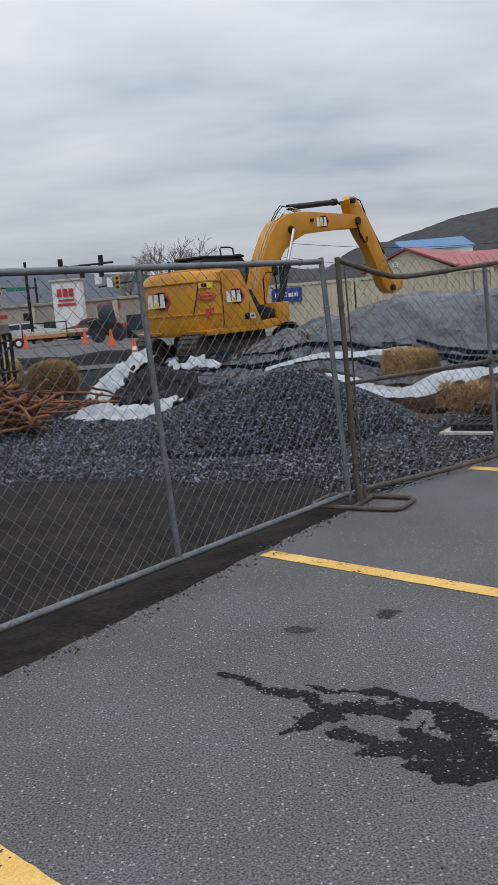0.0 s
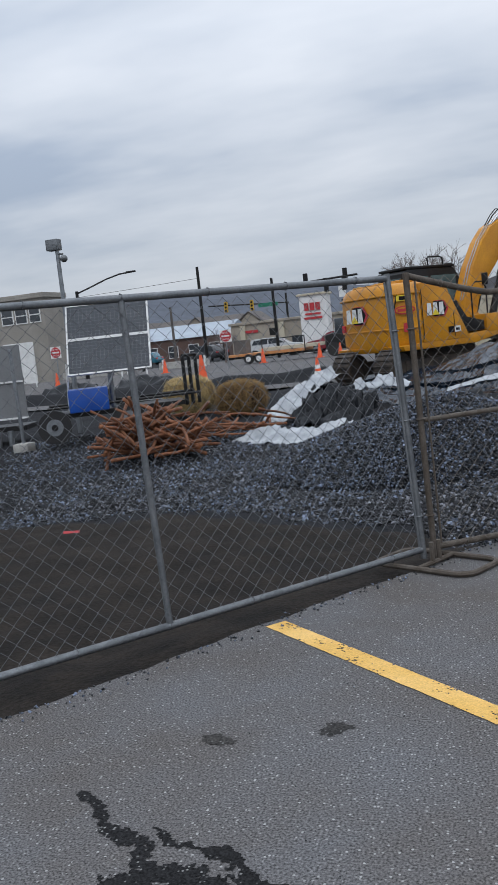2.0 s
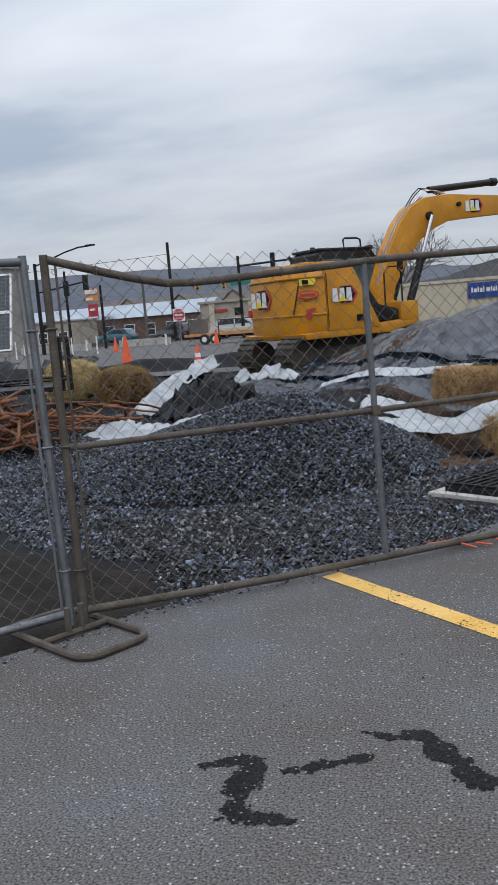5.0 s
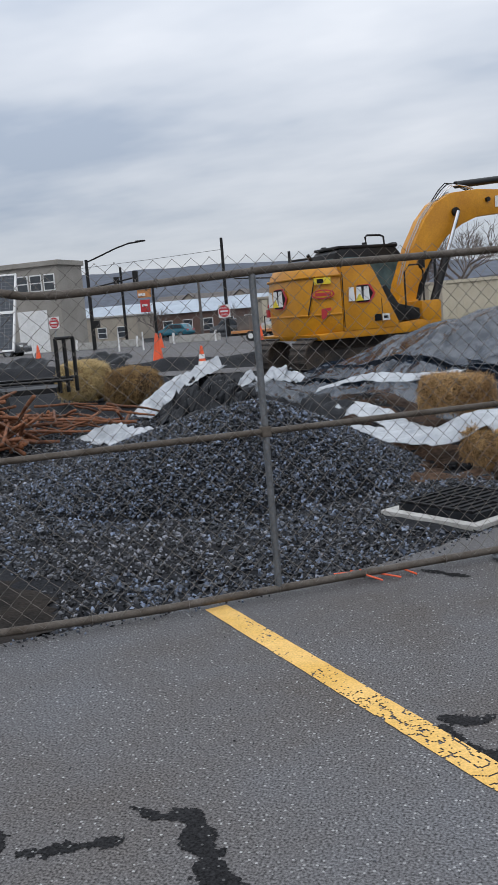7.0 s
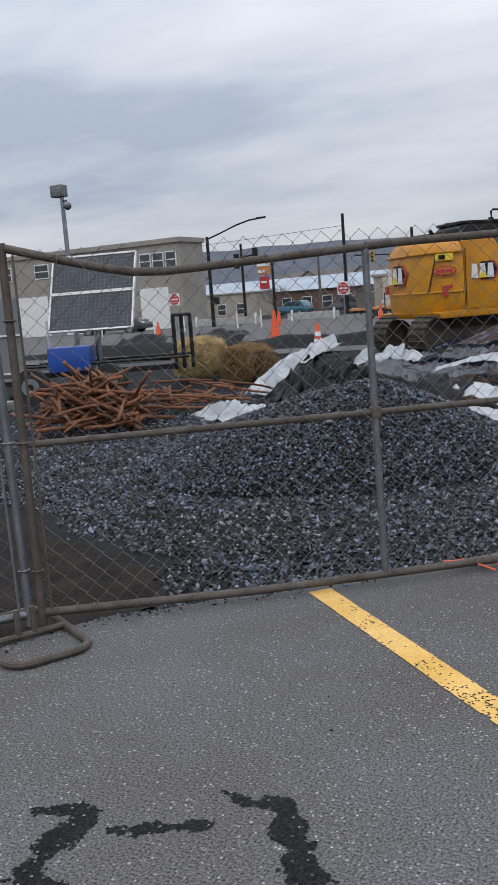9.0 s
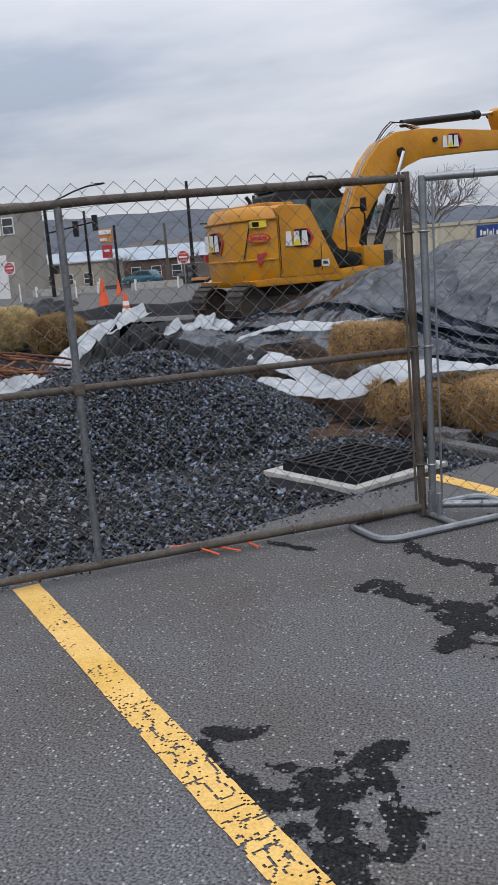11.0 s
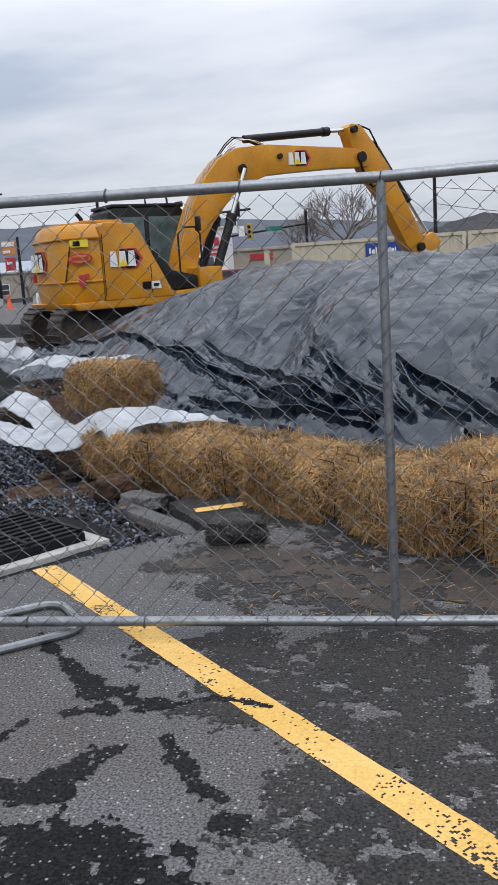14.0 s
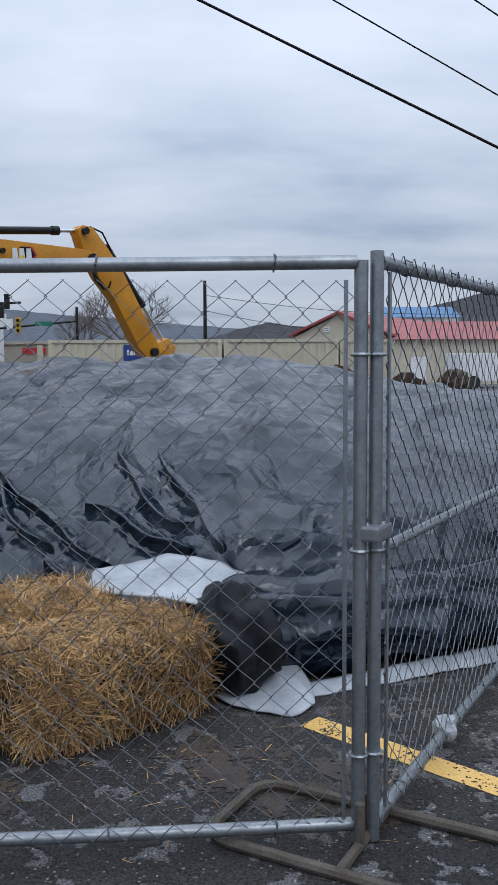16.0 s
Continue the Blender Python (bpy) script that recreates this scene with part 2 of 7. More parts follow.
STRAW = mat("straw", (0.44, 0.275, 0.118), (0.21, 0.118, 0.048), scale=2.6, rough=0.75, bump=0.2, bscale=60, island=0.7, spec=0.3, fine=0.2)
# packed brown straw; its darkness also puts the shade between stalks into the colour
STRAW_CORE = mat("brown_straw_and_gap_shade", (0.06, 0.034, 0.015), (0.025, 0.015, 0.008), scale=5, rough=0.95, bump=1.0, bscale=45, fine=0.45)
HAY_BROWN = mat("old_brown_hay", (0.30, 0.19, 0.08), (0.15, 0.095, 0.042), scale=4, rough=0.9, bump=0.3, bscale=60, island=0.5, fine=0.3, spec=0.2)
HAY = mat("grey_green_hay", (0.52, 0.39, 0.18), (0.34, 0.25, 0.11), scale=4, rough=0.85, bump=0.3, bscale=60, island=0.4, fine=0.3)
CONCRETE = mat("concrete", (0.42, 0.41, 0.385), (0.30, 0.29, 0.27), scale=5, rough=0.9, bump=0.4, bscale=70, fine=0.14)
WOOD_RUST = mat("red_brown_bark", (0.22, 0.082, 0.032), (0.115, 0.045, 0.022), scale=7, rough=0.8, bump=0.6, bscale=50, vary=0.3, fine=0.25)
ORANGE = mat("orange_plastic", (0.78, 0.105, 0.028), (0.66, 0.085, 0.025), scale=4, rough=0.5, bump=0.05, bscale=60, fine=0.06)
WHITE_PAINT = mat("white_paint", (0.74, 0.74, 0.73), (0.62, 0.62, 0.61), scale=5, rough=0.55, bump=0.05, bscale=60, fine=0.05)
BLACK_PLAST = mat("black_plastic", (0.008, 0.008, 0.009), (0.012, 0.012, 0.013), scale=5, rough=0.55, bump=0.08, bscale=60, spec=0.12)
BLUE_PAINT = mat("blue_plastic", (0.012, 0.075, 0.36), (0.010, 0.055, 0.27), scale=4, rough=0.4, bump=0.05, bscale=40, fine=0.08)
RED_PAINT = mat("red_paint", (0.46, 0.028, 0.035), (0.38, 0.024, 0.03), scale=4, rough=0.5, bump=0.04, bscale=40, fine=0.06)
STICKER_YEL = mat("yellow_sticker", (0.75, 0.58, 0.03), (0.7, 0.53, 0.03), scale=4, rough=0.5, bump=0, fine=0.04)


def glass_mat(name, tint, rough=0.06):
    m = bpy.data.materials.new(name)
    m.use_nodes = True
    b = m.node_tree.nodes["Principled BSDF"]
    b.inputs["Base Color"].default_value = (*tint, 1)
    b.inputs["Roughness"].default_value = rough
    b.inputs["Transmission Weight"].default_value = 0.75
    b.inputs["IOR"].default_value = 1.45
    return m


GLASS = glass_mat("cab_glass", (0.35, 0.42, 0.42))
WINDOW_GLASS = mat("dark_window_glass", (0.035, 0.042, 0.050), (0.055, 0.062, 0.07), scale=1, rough=0.08, bump=0, fine=0.05)

# ---- mesh helpers ----
def part(name, bm, material, parent=None, label="", smooth=0.0, m=None):
    """Links a bmesh as one mesh object, under parent where one is given."""
    me = bpy.data.meshes.new(name)
    bm.normal_update()
    bm.to_mesh(me)
    bm.free()
    me.materials.append(material)
    if smooth:
        me.shade_smooth()
        me.set_sharp_from_angle(angle=radians(smooth))
    ob = new(name, me)
    if parent:
        ob.parent = parent
    if m is not None:
        ob.matrix_local = m
    return tagged(ob, label)


def raw(name, verts, faces, material, parent=None, label="", smooth=0.0):
    me = bpy.data.meshes.new(name)
    me.from_pydata([tuple(v) for v in verts], [], [tuple(f) for f in faces])
    me.materials.append(material)
    if smooth:
        me.shade_smooth()
        me.set_sharp_from_angle(angle=radians(smooth))
    ob = new(name, me)
    if parent:
        ob.parent = parent
    return tagged(ob, label)


def thing(name, m, label, category, group="", kind=""):
    ob = new(name)
    ob.empty_display_size = 0.2
    ob.matrix_world = m
    return tagged(ob, label, category, group, kind)


def box(bm, x, y, z, sx, sy, sz, bevel=0.0, m=None):
    """A box centred on x, y with its underside at z."""
    r = bmesh.ops.create_cube(bm, size=1.0)["verts"]
    bmesh.ops.scale(bm, vec=(sx, sy, sz), verts=r)
    bmesh.ops.translate(bm, vec=(x, y, z + sz / 2), verts=r)
    if bevel:
        edges = {e for v in r for e in v.link_edges}
        r = bmesh.ops.bevel(bm, geom=list(edges), offset=bevel, segments=2, affect="EDGES", profile=0.6)["verts"]
    if m is not None:
        bmesh.ops.transform(bm, matrix=m, verts=list({v for v in r}))
    return bm


def tube(bm, pts, r, n=8, closed=False, r_end=None, caps=True):
    """A round bar swept along pts."""
    pts = [Vector(p) for p in pts]
    count = len(pts)
    rings = []
    up = Vector((0, 0, 1))
    for i, p in enumerate(pts):
        a = pts[i - 1] if (i or closed) else p
        b = pts[(i + 1) % count] if (i < count - 1 or closed) else p
        d = (b - a).normalized()
        ref = up if abs(d.z) < 0.95 else Vector((1, 0, 0))
        s = d.cross(ref).normalized()
        t = s.cross(d).normalized()
        q = r if r_end is None else r + (r_end - r) * i / (count - 1)
        rings.append([bm.verts.new(p + q * (math.cos(2 * math.pi * k / n) * s + math.sin(2 * math.pi * k / n) * t)) for k in range(n)])
    for i in range(count if closed else count - 1):
        A, B = rings[i], rings[(i + 1) % count]
        for k in range(n):
            bm.faces.new((A[k], A[(k + 1) % n], B[(k + 1) % n], B[k]))
    if caps and not closed:
        bm.faces.new(list(reversed(rings[0])))
        bm.faces.new(rings[-1])
    return bm


def prism(bm, poly, y0, y1, bevel=0.0):
    """A polygon in x, z pulled from y0 to y1."""
    A = [bm.verts.new((x, y0, z)) for x, z in poly]
    B = [bm.verts.new((x, y1, z)) for x, z in poly]
    k = len(poly)
    faces = [bm.faces.new(A), bm.faces.new(list(reversed(B)))]
    for i in range(k):
        faces.append(bm.faces.new((A[i], B[i], B[(i + 1) % k], A[(i + 1) % k])))
    bmesh.ops.recalc_face_normals(bm, faces=faces)
    if bevel:
        bmesh.ops.bevel(bm, geom=list({e for f in faces for e in f.edges}), offset=bevel, segments=2, affect="EDGES", profile=0.6)
    return bm


def loft(bm, rings, cap=True):
    R = [[bm.verts.new(p) for p in ring] for ring in rings]
    n = len(R[0])
    for A, B in zip(R, R[1:]):
        for k in range(n):
            bm.faces.new((A[k], A[(k + 1) % n], B[(k + 1) % n], B[k]))
    if cap:
        bm.faces.new(list(reversed(R[0])))
        bm.faces.new(R[-1])
    return bm


def rounded_loop(w, d, r, z=0.0, k=4):
    """A rectangle w by d with rounded corners, as points."""
    out = []
    for cx, cy, a0 in ((w / 2 - r, d / 2 - r, 0), (-w / 2 + r, d / 2 - r, 90), (-w / 2 + r, -d / 2 + r, 180), (w / 2 - r, -d / 2 + r, 270)):
        for i in range(k + 1):
            a = radians(a0 + 90 * i / k)
            out.append((cx + r * math.cos(a), cy + r * math.sin(a), z))
    return out


def lerp_table(x, table):
    """Linear reading of ((x, y), ...) in rising x."""
    return float(np.interp(x, [a for a, _ in table], [b for _, b in table]))


def nz(x, y, z=0.0):
    return noise.noise((x, y, z))


def fbm(x, y, z=0.0, octaves=4):
    return noise.fractal((x, y, z), 1.0, 2.0, octaves)


def heightfield(name, xs, ys, fn, material, label, category="", kind="", keep=None, smooth=180):
    """A sheet z = fn(x, y) over a grid; keep(x, y) leaves cells out."""
    verts, index, faces = [], {}, []
    for j, y in enumerate(ys):
        for i, x in enumerate(xs):
            index[i, j] = len(verts)
            verts.append((x, y, fn(x, y)))
    for j in range(len(ys) - 1):
        for i in range(len(xs) - 1):
            if keep is None or keep((xs[i] + xs[i + 1]) / 2, (ys[j] + ys[j + 1]) / 2):
                faces.append((index[i, j], index[i + 1, j], index[i + 1, j + 1], index[i, j + 1]))
    ob = raw(name, verts, faces, material, smooth=smooth)
    return tagged(ob, label, category, kind=kind)

# ---- ground and parking lot ----
LOT_EDGE = [(-9.0, -5.5), (-1.95, 3.15), (-1.29, 4.02), (-0.83, 4.62), (-0.23, 5.43), (0.10, 5.92), (0.45, 6.40), (0.72, 6.68), (1.06, 7.25), (1.94, 8.02), (2.67, 8.74),
            (3.24, 9.58), (3.80, 10.30), (4.36, 10.86), (4.62, 11.30), (4.9, 12.6), (6.5, 15.0), (12.0, 17.0), (60.0, 30.0)]


def edge_y(x):
    return lerp_table(x, LOT_EDGE)


def soft(a, b, x):
    t = min(max((x - a) / (b - a), 0.0), 1.0)
    return t * t * (3 - 2 * t)


def site_z(x, y):
    """The building site's level, with its unevenness."""
    z = lerp_table(y, ((3, -0.13), (9, -0.165), (13, -0.13), (15, -0.02), (18, 0.08), (22, 0.27), (30, 0.30), (45, 0.18), (60, 0.02), (120, -0.4), (5000, -6.0)))
    rough = soft(100, 30, abs(y)) * 0.035 * fbm(x * 0.8, y * 0.8) + 0.014 * fbm(x * 3.1, y * 3.1, 4.0) * soft(40, 15, abs(y))
    bank = 0.42 * math.exp(-(((x - 1.3) / 1.0) ** 2 + ((y - 15.2) / 1.2) ** 2)) + 0.20 * math.exp(-(((x - 2.6) / 0.8) ** 2 + ((y - 13.9) / 0.55) ** 2))
    return z + rough + bank


# foot, crest and depth of the covered heap along x
TOE = ((-2.2, 19.6), (-1, 18.3), (0.2, 16.9), (1, 16.0), (2, 14.9), (3, 13.9), (4, 12.95), (5, 12.2), (6, 11.65), (6.6, 11.45), (7, 11.2), (8, 11.65), (9, 12.15), (10, 12.6), (13, 14))
RIDGE = ((-2.2, 0.28), (-1, 0.36), (0, 0.60), (1, 0.94), (2, 1.22), (3, 1.40), (4, 1.47), (5, 1.53), (6, 1.52), (7, 1.53), (8, 1.33), (9, 1.2), (10, 1.12), (13, 1.05))
DEPTH = ((-2.2, 1.2), (0, 2.0), (2, 3.2), (4, 4.2), (6, 4.9), (8, 4.2), (10, 3.4), (13, 3))


def under_sheet(x, y):
    d = y - lerp_table(x, TOE)
    return -2.0 < x < 11.9 and 0.35 < d < lerp_table(x, DEPTH) + 2.6


def ground_z(x, y):
    if y < edge_y(x) + 0.05 and x > -9:
        return -0.22
    d = y - edge_y(x)
    if under_sheet(x, y):
        return -0.25
    return site_z(x, y) if d > 0.5 else -0.22 + (site_z(x, y) + 0.22) * soft(0.05, 0.30, d)


far_x = [-4500, -1800, -800, -400, -200, -120, -80, -55, -40, -30, -24, -20, -17]
near_x = list(np.arange(-15, 8.01, 0.16))
right_x = [9, 10, 12, 15, 20, 30, 45, 70, 120, 250, 600, 1500, 4500]
far_y = [-4500, -1000, -200, -50, -15, -5, 0]
near_y = list(np.arange(2, 26.01, 0.16))
back_y = [27, 28, 30, 32, 35, 38, 42, 46, 50, 56, 64, 75, 90, 120, 200, 400, 900, 2000, 4900]
heightfield("ground", [float(v) for v in far_x + near_x + right_x], [float(v) for v in far_y + near_y + back_y], ground_z, GRAVEL,
            "dark grey crushed-gravel ground of a building site", "ground", "structure")

# asphalt slab with a broken edge along the site
edge = []
for (x0, y0), (x1, y1) in zip(LOT_EDGE, LOT_EDGE[1:]):
    steps = max(2, min(40, int(math.hypot(x1 - x0, y1 - y0) / 0.06)))
    for k in range(steps):
        t = k / steps
        x, y = x0 + (x1 - x0) * t, y0 + (y1 - y0) * t
        edge.append((x + 0.035 * nz(x * 5, y * 5, 1.0), y + 0.035 * nz(x * 5, y * 5, 7.0)))
outline = edge + [(60.0, 30.0), (60.0, -40.0), (-9.0, -40.0)]
bm = bmesh.new()
top = [bm.verts.new((x, y, 0.0)) for x, y in outline]
low = [bm.verts.new((x, y, -0.35)) for x, y in outline]
bm.faces.new(top)
for i in range(len(outline)):
    j = (i + 1) % len(outline)
    bm.faces.new((top[i], low[i], low[j], top[j]))
bmesh.ops.recalc_face_normals(bm, faces=bm.faces)
lot = part("pavement", bm, ASPHALT)
tagged(lot, "grey worn asphalt of a parking lot with pale chips", "asphalt", kind="structure")


def dirt_keep(x, y):
    far = lerp_table(x, ((-14, 9.2), (-4.5, 9.6), (-1.86, 9.85), (-0.46, 9.1), (0.64, 8.6), (1.05, 7.7), (1.2, 7.2))) + 0.35 * fbm(x * 1.3, y * 1.3, 9)
    return edge_y(x) - 0.1 < y < far


def dirt_z(x, y):
    d = y - edge_y(x)
    far = lerp_table(x, ((-14, 9.2), (-4.5, 9.6), (-1.86, 9.85), (-0.46, 9.1), (0.64, 8.6), (1.05, 7.7), (1.2, 7.2)))
    return -0.035 + (ground_z(x, y) + 0.075) * soft(0.0, 1.2, d) - 0.05 * soft(0.5, 0.0, far - y) * soft(0, 1.2, d) + 0.02 * fbm(x * 2, y * 2, 3)


heightfield("ground", [float(v) for v in np.arange(-14, 1.25, 0.09)], [float(v) for v in np.arange(-8, 10.4, 0.09)], dirt_z, EARTH,
            "patch of smooth dark wet earth behind the fence", "earth", "structure", keep=dirt_keep)
heightfield("ground", [float(v) for v in np.arange(-1.6, 4.6, 0.07)], [float(v) for v in np.arange(11.4, 17.2, 0.07)],
            lambda x, y: site_z(x, y) + 0.012 + 0.05 * fbm(x * 3.5, y * 3.5, 2) - 0.10 * soft(0.8, 0.0, min(x + 1.6, 4.6 - x, y - 11.4, 17.2 - y)), SOIL,
            "brown churned soil bank beside the gravel heap", "soil", "structure", keep=lambda x, y: y > edge_y(x) + 0.2 and y < lerp_table(x, TOE) + 0.3)
heightfield("road", [float(v) for v in np.arange(-70, 45, 2.5)], [22.5, 24, 26, 28, 30, 33, 36, 40, 45, 50, 56, 62, 68],
            lambda x, y: lerp_table(y, ((22, 0.24), (22.5, 0.3), (30, 0.33), (45, 0.21), (60, 0.05), (70, 0.0))), ASPHALT,
            "grey asphalt street beyond the building site", "road", "structure")

# broken piece of the same paving beside the bales
bm = bmesh.new()
corners = ((4.375, 10.90), (4.635, 11.32), (4.88, 12.3), (4.25, 12.25), (3.92, 11.50))
ring = [Vector(a).lerp(Vector(b), t) for a, b in zip(corners, corners[1:] + corners[:1]) for t in np.arange(0, 1, 0.08)]
ring = [(p.x + 0.02 * nz(p.x * 7, p.y * 7, 1), p.y + 0.02 * nz(p.x * 7, p.y * 7, 5)) for p in ring]
top, low = ([bm.verts.new((x, y, z)) for x, y in ring] for z in (-0.014, -0.3))
bm.faces.new(top)
for i in range(len(ring)):
    bm.faces.new((top[i], low[i], low[(i + 1) % len(ring)], top[(i + 1) % len(ring)]))
bmesh.ops.recalc_face_normals(bm, faces=bm.faces)
tagged(part("pavement", bm, DAMP), "damp broken slab of dark asphalt beside the bales", "asphalt", kind="structure")

# parking-bay lines, from the fence towards the camera
LINES = (((-1.02, 2.74), -44, 5.0), ((0.07, 5.76), -43.4, 5.2), ((2.0, 7.94), -43.0, 5.2), ((3.68, 10.14), -41.4, 5.2), ((7.33, 10.58), -41.5, 4.5))
for (x, y), a, length in LINES:
    d = Vector((math.cos(radians(a)), math.sin(radians(a)), 0))
    s = Vector((-d.y, d.x, 0)) * 0.064
    rows_l, rows_r = [], []
    for k in range(int(length / 0.007)):
        p = Vector((x, y, 0.004)) + d * 0.007 * k
        rows_l.append(p + s * (1 + 0.06 * nz(p.x * 14, p.y * 14, 2)))
        rows_r.append(p - s * (1 + 0.06 * nz(p.x * 14, p.y * 14, 6)))
    n = len(rows_l)
    # flaked paint: cells are lost where the wear is deep
    verts, faces = [], []
    cols = 16
    for k in range(n):
        for c in range(cols + 1):
            verts.append(rows_l[k].lerp(rows_r[k], c / cols))
    for k in range(n - 1):
        for c in range(cols):
            p = verts[k * (cols + 1) + c]
            # the third line is cracked through towards its near end
            if x == 2.0 and min(abs(nz(p.x * 9, p.y * 9, 3)), 1.6 * abs(nz(p.x * 15, p.y * 15, 8))) < 0.032 * min(max(k * 0.007 - 1.0, 0.0), 1.0):
                continue
            if 0.6 * fbm(p.x * 6, p.y * 6, 5) + 0.7 * nz(p.x * 55, p.y * 55, 1) + 0.5 * nz(p.x * 120, p.y * 120, 4) < 0.48:
                faces.append((k * (cols + 1) + c, (k + 1) * (cols + 1) + c, (k + 1) * (cols + 1) + c + 1, k * (cols + 1) + c + 1))
    tagged(raw("parking_line", verts, faces, YELLOW_PAINT), "worn yellow parking-bay line painted on the asphalt", "road marking", "parking lines", "structure")
bm = bmesh.new()
for (x, y), (x1, y1) in (((4.16, 11.30), (4.50, 11.50)),):
    d = Vector((x1 - x, y1 - y, 0)); s = Vector((-d.y, d.x, 0)).normalized() * 0.05
    vs = [bm.verts.new((p.x, p.y, -0.008)) for p in (Vector((x, y, 0)) + s, Vector((x, y, 0)) - s, Vector((x1, y1, 0)) - s, Vector((x1, y1, 0)) + s)]
    bm.faces.new(vs)
tagged(part("parking_line", bm, YELLOW_PAINT), "short remnant of a yellow line on wet asphalt", "road marking", "parking lines", "structure")


def stain(name, segs, label, step=0.010, jag=0.035, z=0.003, holes=0.0, scale=9.0, grain=5.0, fill=0.36, material=None):
    """A wet patch with ragged arms: all cells near the arms, eaten by noise. segs: x0, y0, r0, x1, y1, r1."""
    x_lo = min(min(s[0] - s[2], s[3] - s[5]) for s in segs) - 0.15; x_hi = max(max(s[0] + s[2], s[3] + s[5]) for s in segs) + 0.15
    y_lo = min(min(s[1] - s[2], s[4] - s[5]) for s in segs) - 0.15; y_hi = max(max(s[1] + s[2], s[4] + s[5]) for s in segs) + 0.15
    X, Y = np.meshgrid(np.arange(x_lo, x_hi, step), np.arange(y_lo, y_hi, step))
    best, reach = np.full(X.shape, -9.0), np.zeros(X.shape)
    for x0, y0, r0, x1, y1, r1 in segs:
        dx, dy = x1 - x0, y1 - y0
        t = np.clip(((X - x0) * dx + (Y - y0) * dy) / (dx * dx + dy * dy + 1e-9), 0, 1)
        rad = r0 + (r1 - r0) * t
        gap = rad - np.hypot(X - x0 - t * dx, Y - y0 - t * dy)
        reach = np.where(gap > best, rad, reach)
        best = np.maximum(best, gap)
    verts, faces, seen = [], [], {}

    def vid(i, j):
        if (i, j) not in seen:
            seen[i, j] = len(verts)
            verts.append((X[j, i] + 0.42 * step * noise.noise((i * 3.7, j * 5.3, 1.5)) * 2, Y[j, i] + 0.42 * step * noise.noise((i * 4.1, j * 3.3, 7.5)) * 2, z))
        return seen[i, j]
    for j, i in zip(*np.nonzero(best > -0.12)):
        if i + 1 >= X.shape[1] or j + 1 >= X.shape[0]:
            continue
        x, y = X[j, i], Y[j, i]
        f = best[j, i] - 0.004 + min(jag, 0.75 * reach[j, i]) * (1.7 * fbm(x * scale, y * scale, 2, 4) + 0.8 * nz(x * 34, y * 34, 8) + 0.5 * nz(x * 75, y * 75, 3))
        if holes and reach[j, i] > 0.06:
            f = min(f, holes * (fill + 1.5 * fbm(x * grain, y * grain, 5, 4) + 0.7 * nz(x * 24, y * 24, 3)))
        if f > 0:
            faces.append((vid(i, j), vid(i + 1, j), vid(i + 1, j + 1), vid(i, j + 1)))
    return tagged(raw(name, verts, faces, material or WET), label, "wet stain", "wet stains", "structure")


def arms(chains, grow=0.008):
    """Segments from chains of x, y, half-width; grow: how much wider all of them are."""
    return [(x0, y0, r0 + grow, x1, y1, r1 + grow) for c in chains for (x0, y0, r0), (x1, y1, r1) in zip(c, c[1:])]


stain("stain", arms((((-0.22, 3.88, 0.011), (-0.12, 3.82, 0.016), (-0.06, 3.73, 0.019), (-0.00, 3.65, 0.021), (0.14, 3.61, 0.023), (0.19, 3.50, 0.035)), ((0.16, 3.69, 0.018), (0.26, 3.60, 0.013), (0.39, 3.58, 0.015), (0.49, 3.56, 0.023), (0.58, 3.43, 0.034), (0.71, 3.37, 0.038), (0.78, 3.23, 0.041), (0.83, 3.20, 0.018)), ((0.17, 3.38, 0.053), (0.32, 3.44, 0.059), (0.48, 3.38, 0.048), (0.60, 3.30, 0.061)), ((0.04, 3.28, 0.012), (0.10, 3.31, 0.024), (0.17, 3.35, 0.034)), ((0.23, 3.24, 0.028), (0.35, 3.17, 0.032), (0.42, 3.11, 0.036)), ((0.35, 3.10, 0.040), (0.50, 3.08, 0.066), (0.70, 3.05, 0.109), (0.85, 2.93, 0.084)), ((0.60, 3.30, 0.070), (0.70, 3.20, 0.077)), ((0.49, 3.20, 0.027), (0.60, 3.11, 0.044)), ((0.47, 2.96, 0.021), (0.57, 2.92, 0.063), (0.76, 2.89, 0.083)),), grow=0.01),
      "dark wet stain with ragged arms on asphalt", jag=0.03, holes=0.12, fill=0.5)
stain("stain", arms((((0.63, 4.46, 0.031), (0.68, 4.46, 0.037)),)),
      "dark oil spot on asphalt", step=0.008, jag=0.03, holes=0.1, material=DAMP)
stain("stain", arms((((0.14, 4.35, 0.027), (0.24, 4.33, 0.030)),)),
      "faint oil spot on asphalt", step=0.008, jag=0.05, holes=0.08, material=DAMP)
stain("stain", arms((((2.25, 5.70, 0.007), (2.33, 5.75, 0.022), (2.40, 5.78, 0.020), (2.52, 5.84, 0.010)),)),
      "small dark wet streak on asphalt", jag=0.03)
stain("stain", arms((((1.97, 5.71, 0.013), (2.04, 5.74, 0.030), (2.10, 5.75, 0.040), (2.12, 5.59, 0.053), (2.16, 5.44, 0.051), (2.20, 5.43, 0.032)), ((2.18, 5.43, 0.028), (2.33, 5.41, 0.014)),)),
      "dark wet splash on asphalt", jag=0.03)
stain("stain", arms((((2.49, 6.01, 0.012), (2.57, 5.99, 0.020), (2.68, 6.01, 0.027), (2.77, 5.90, 0.039), (2.84, 5.80, 0.042), (2.91, 5.72, 0.045)),)),
      "bent dark wet streak on asphalt", jag=0.03)
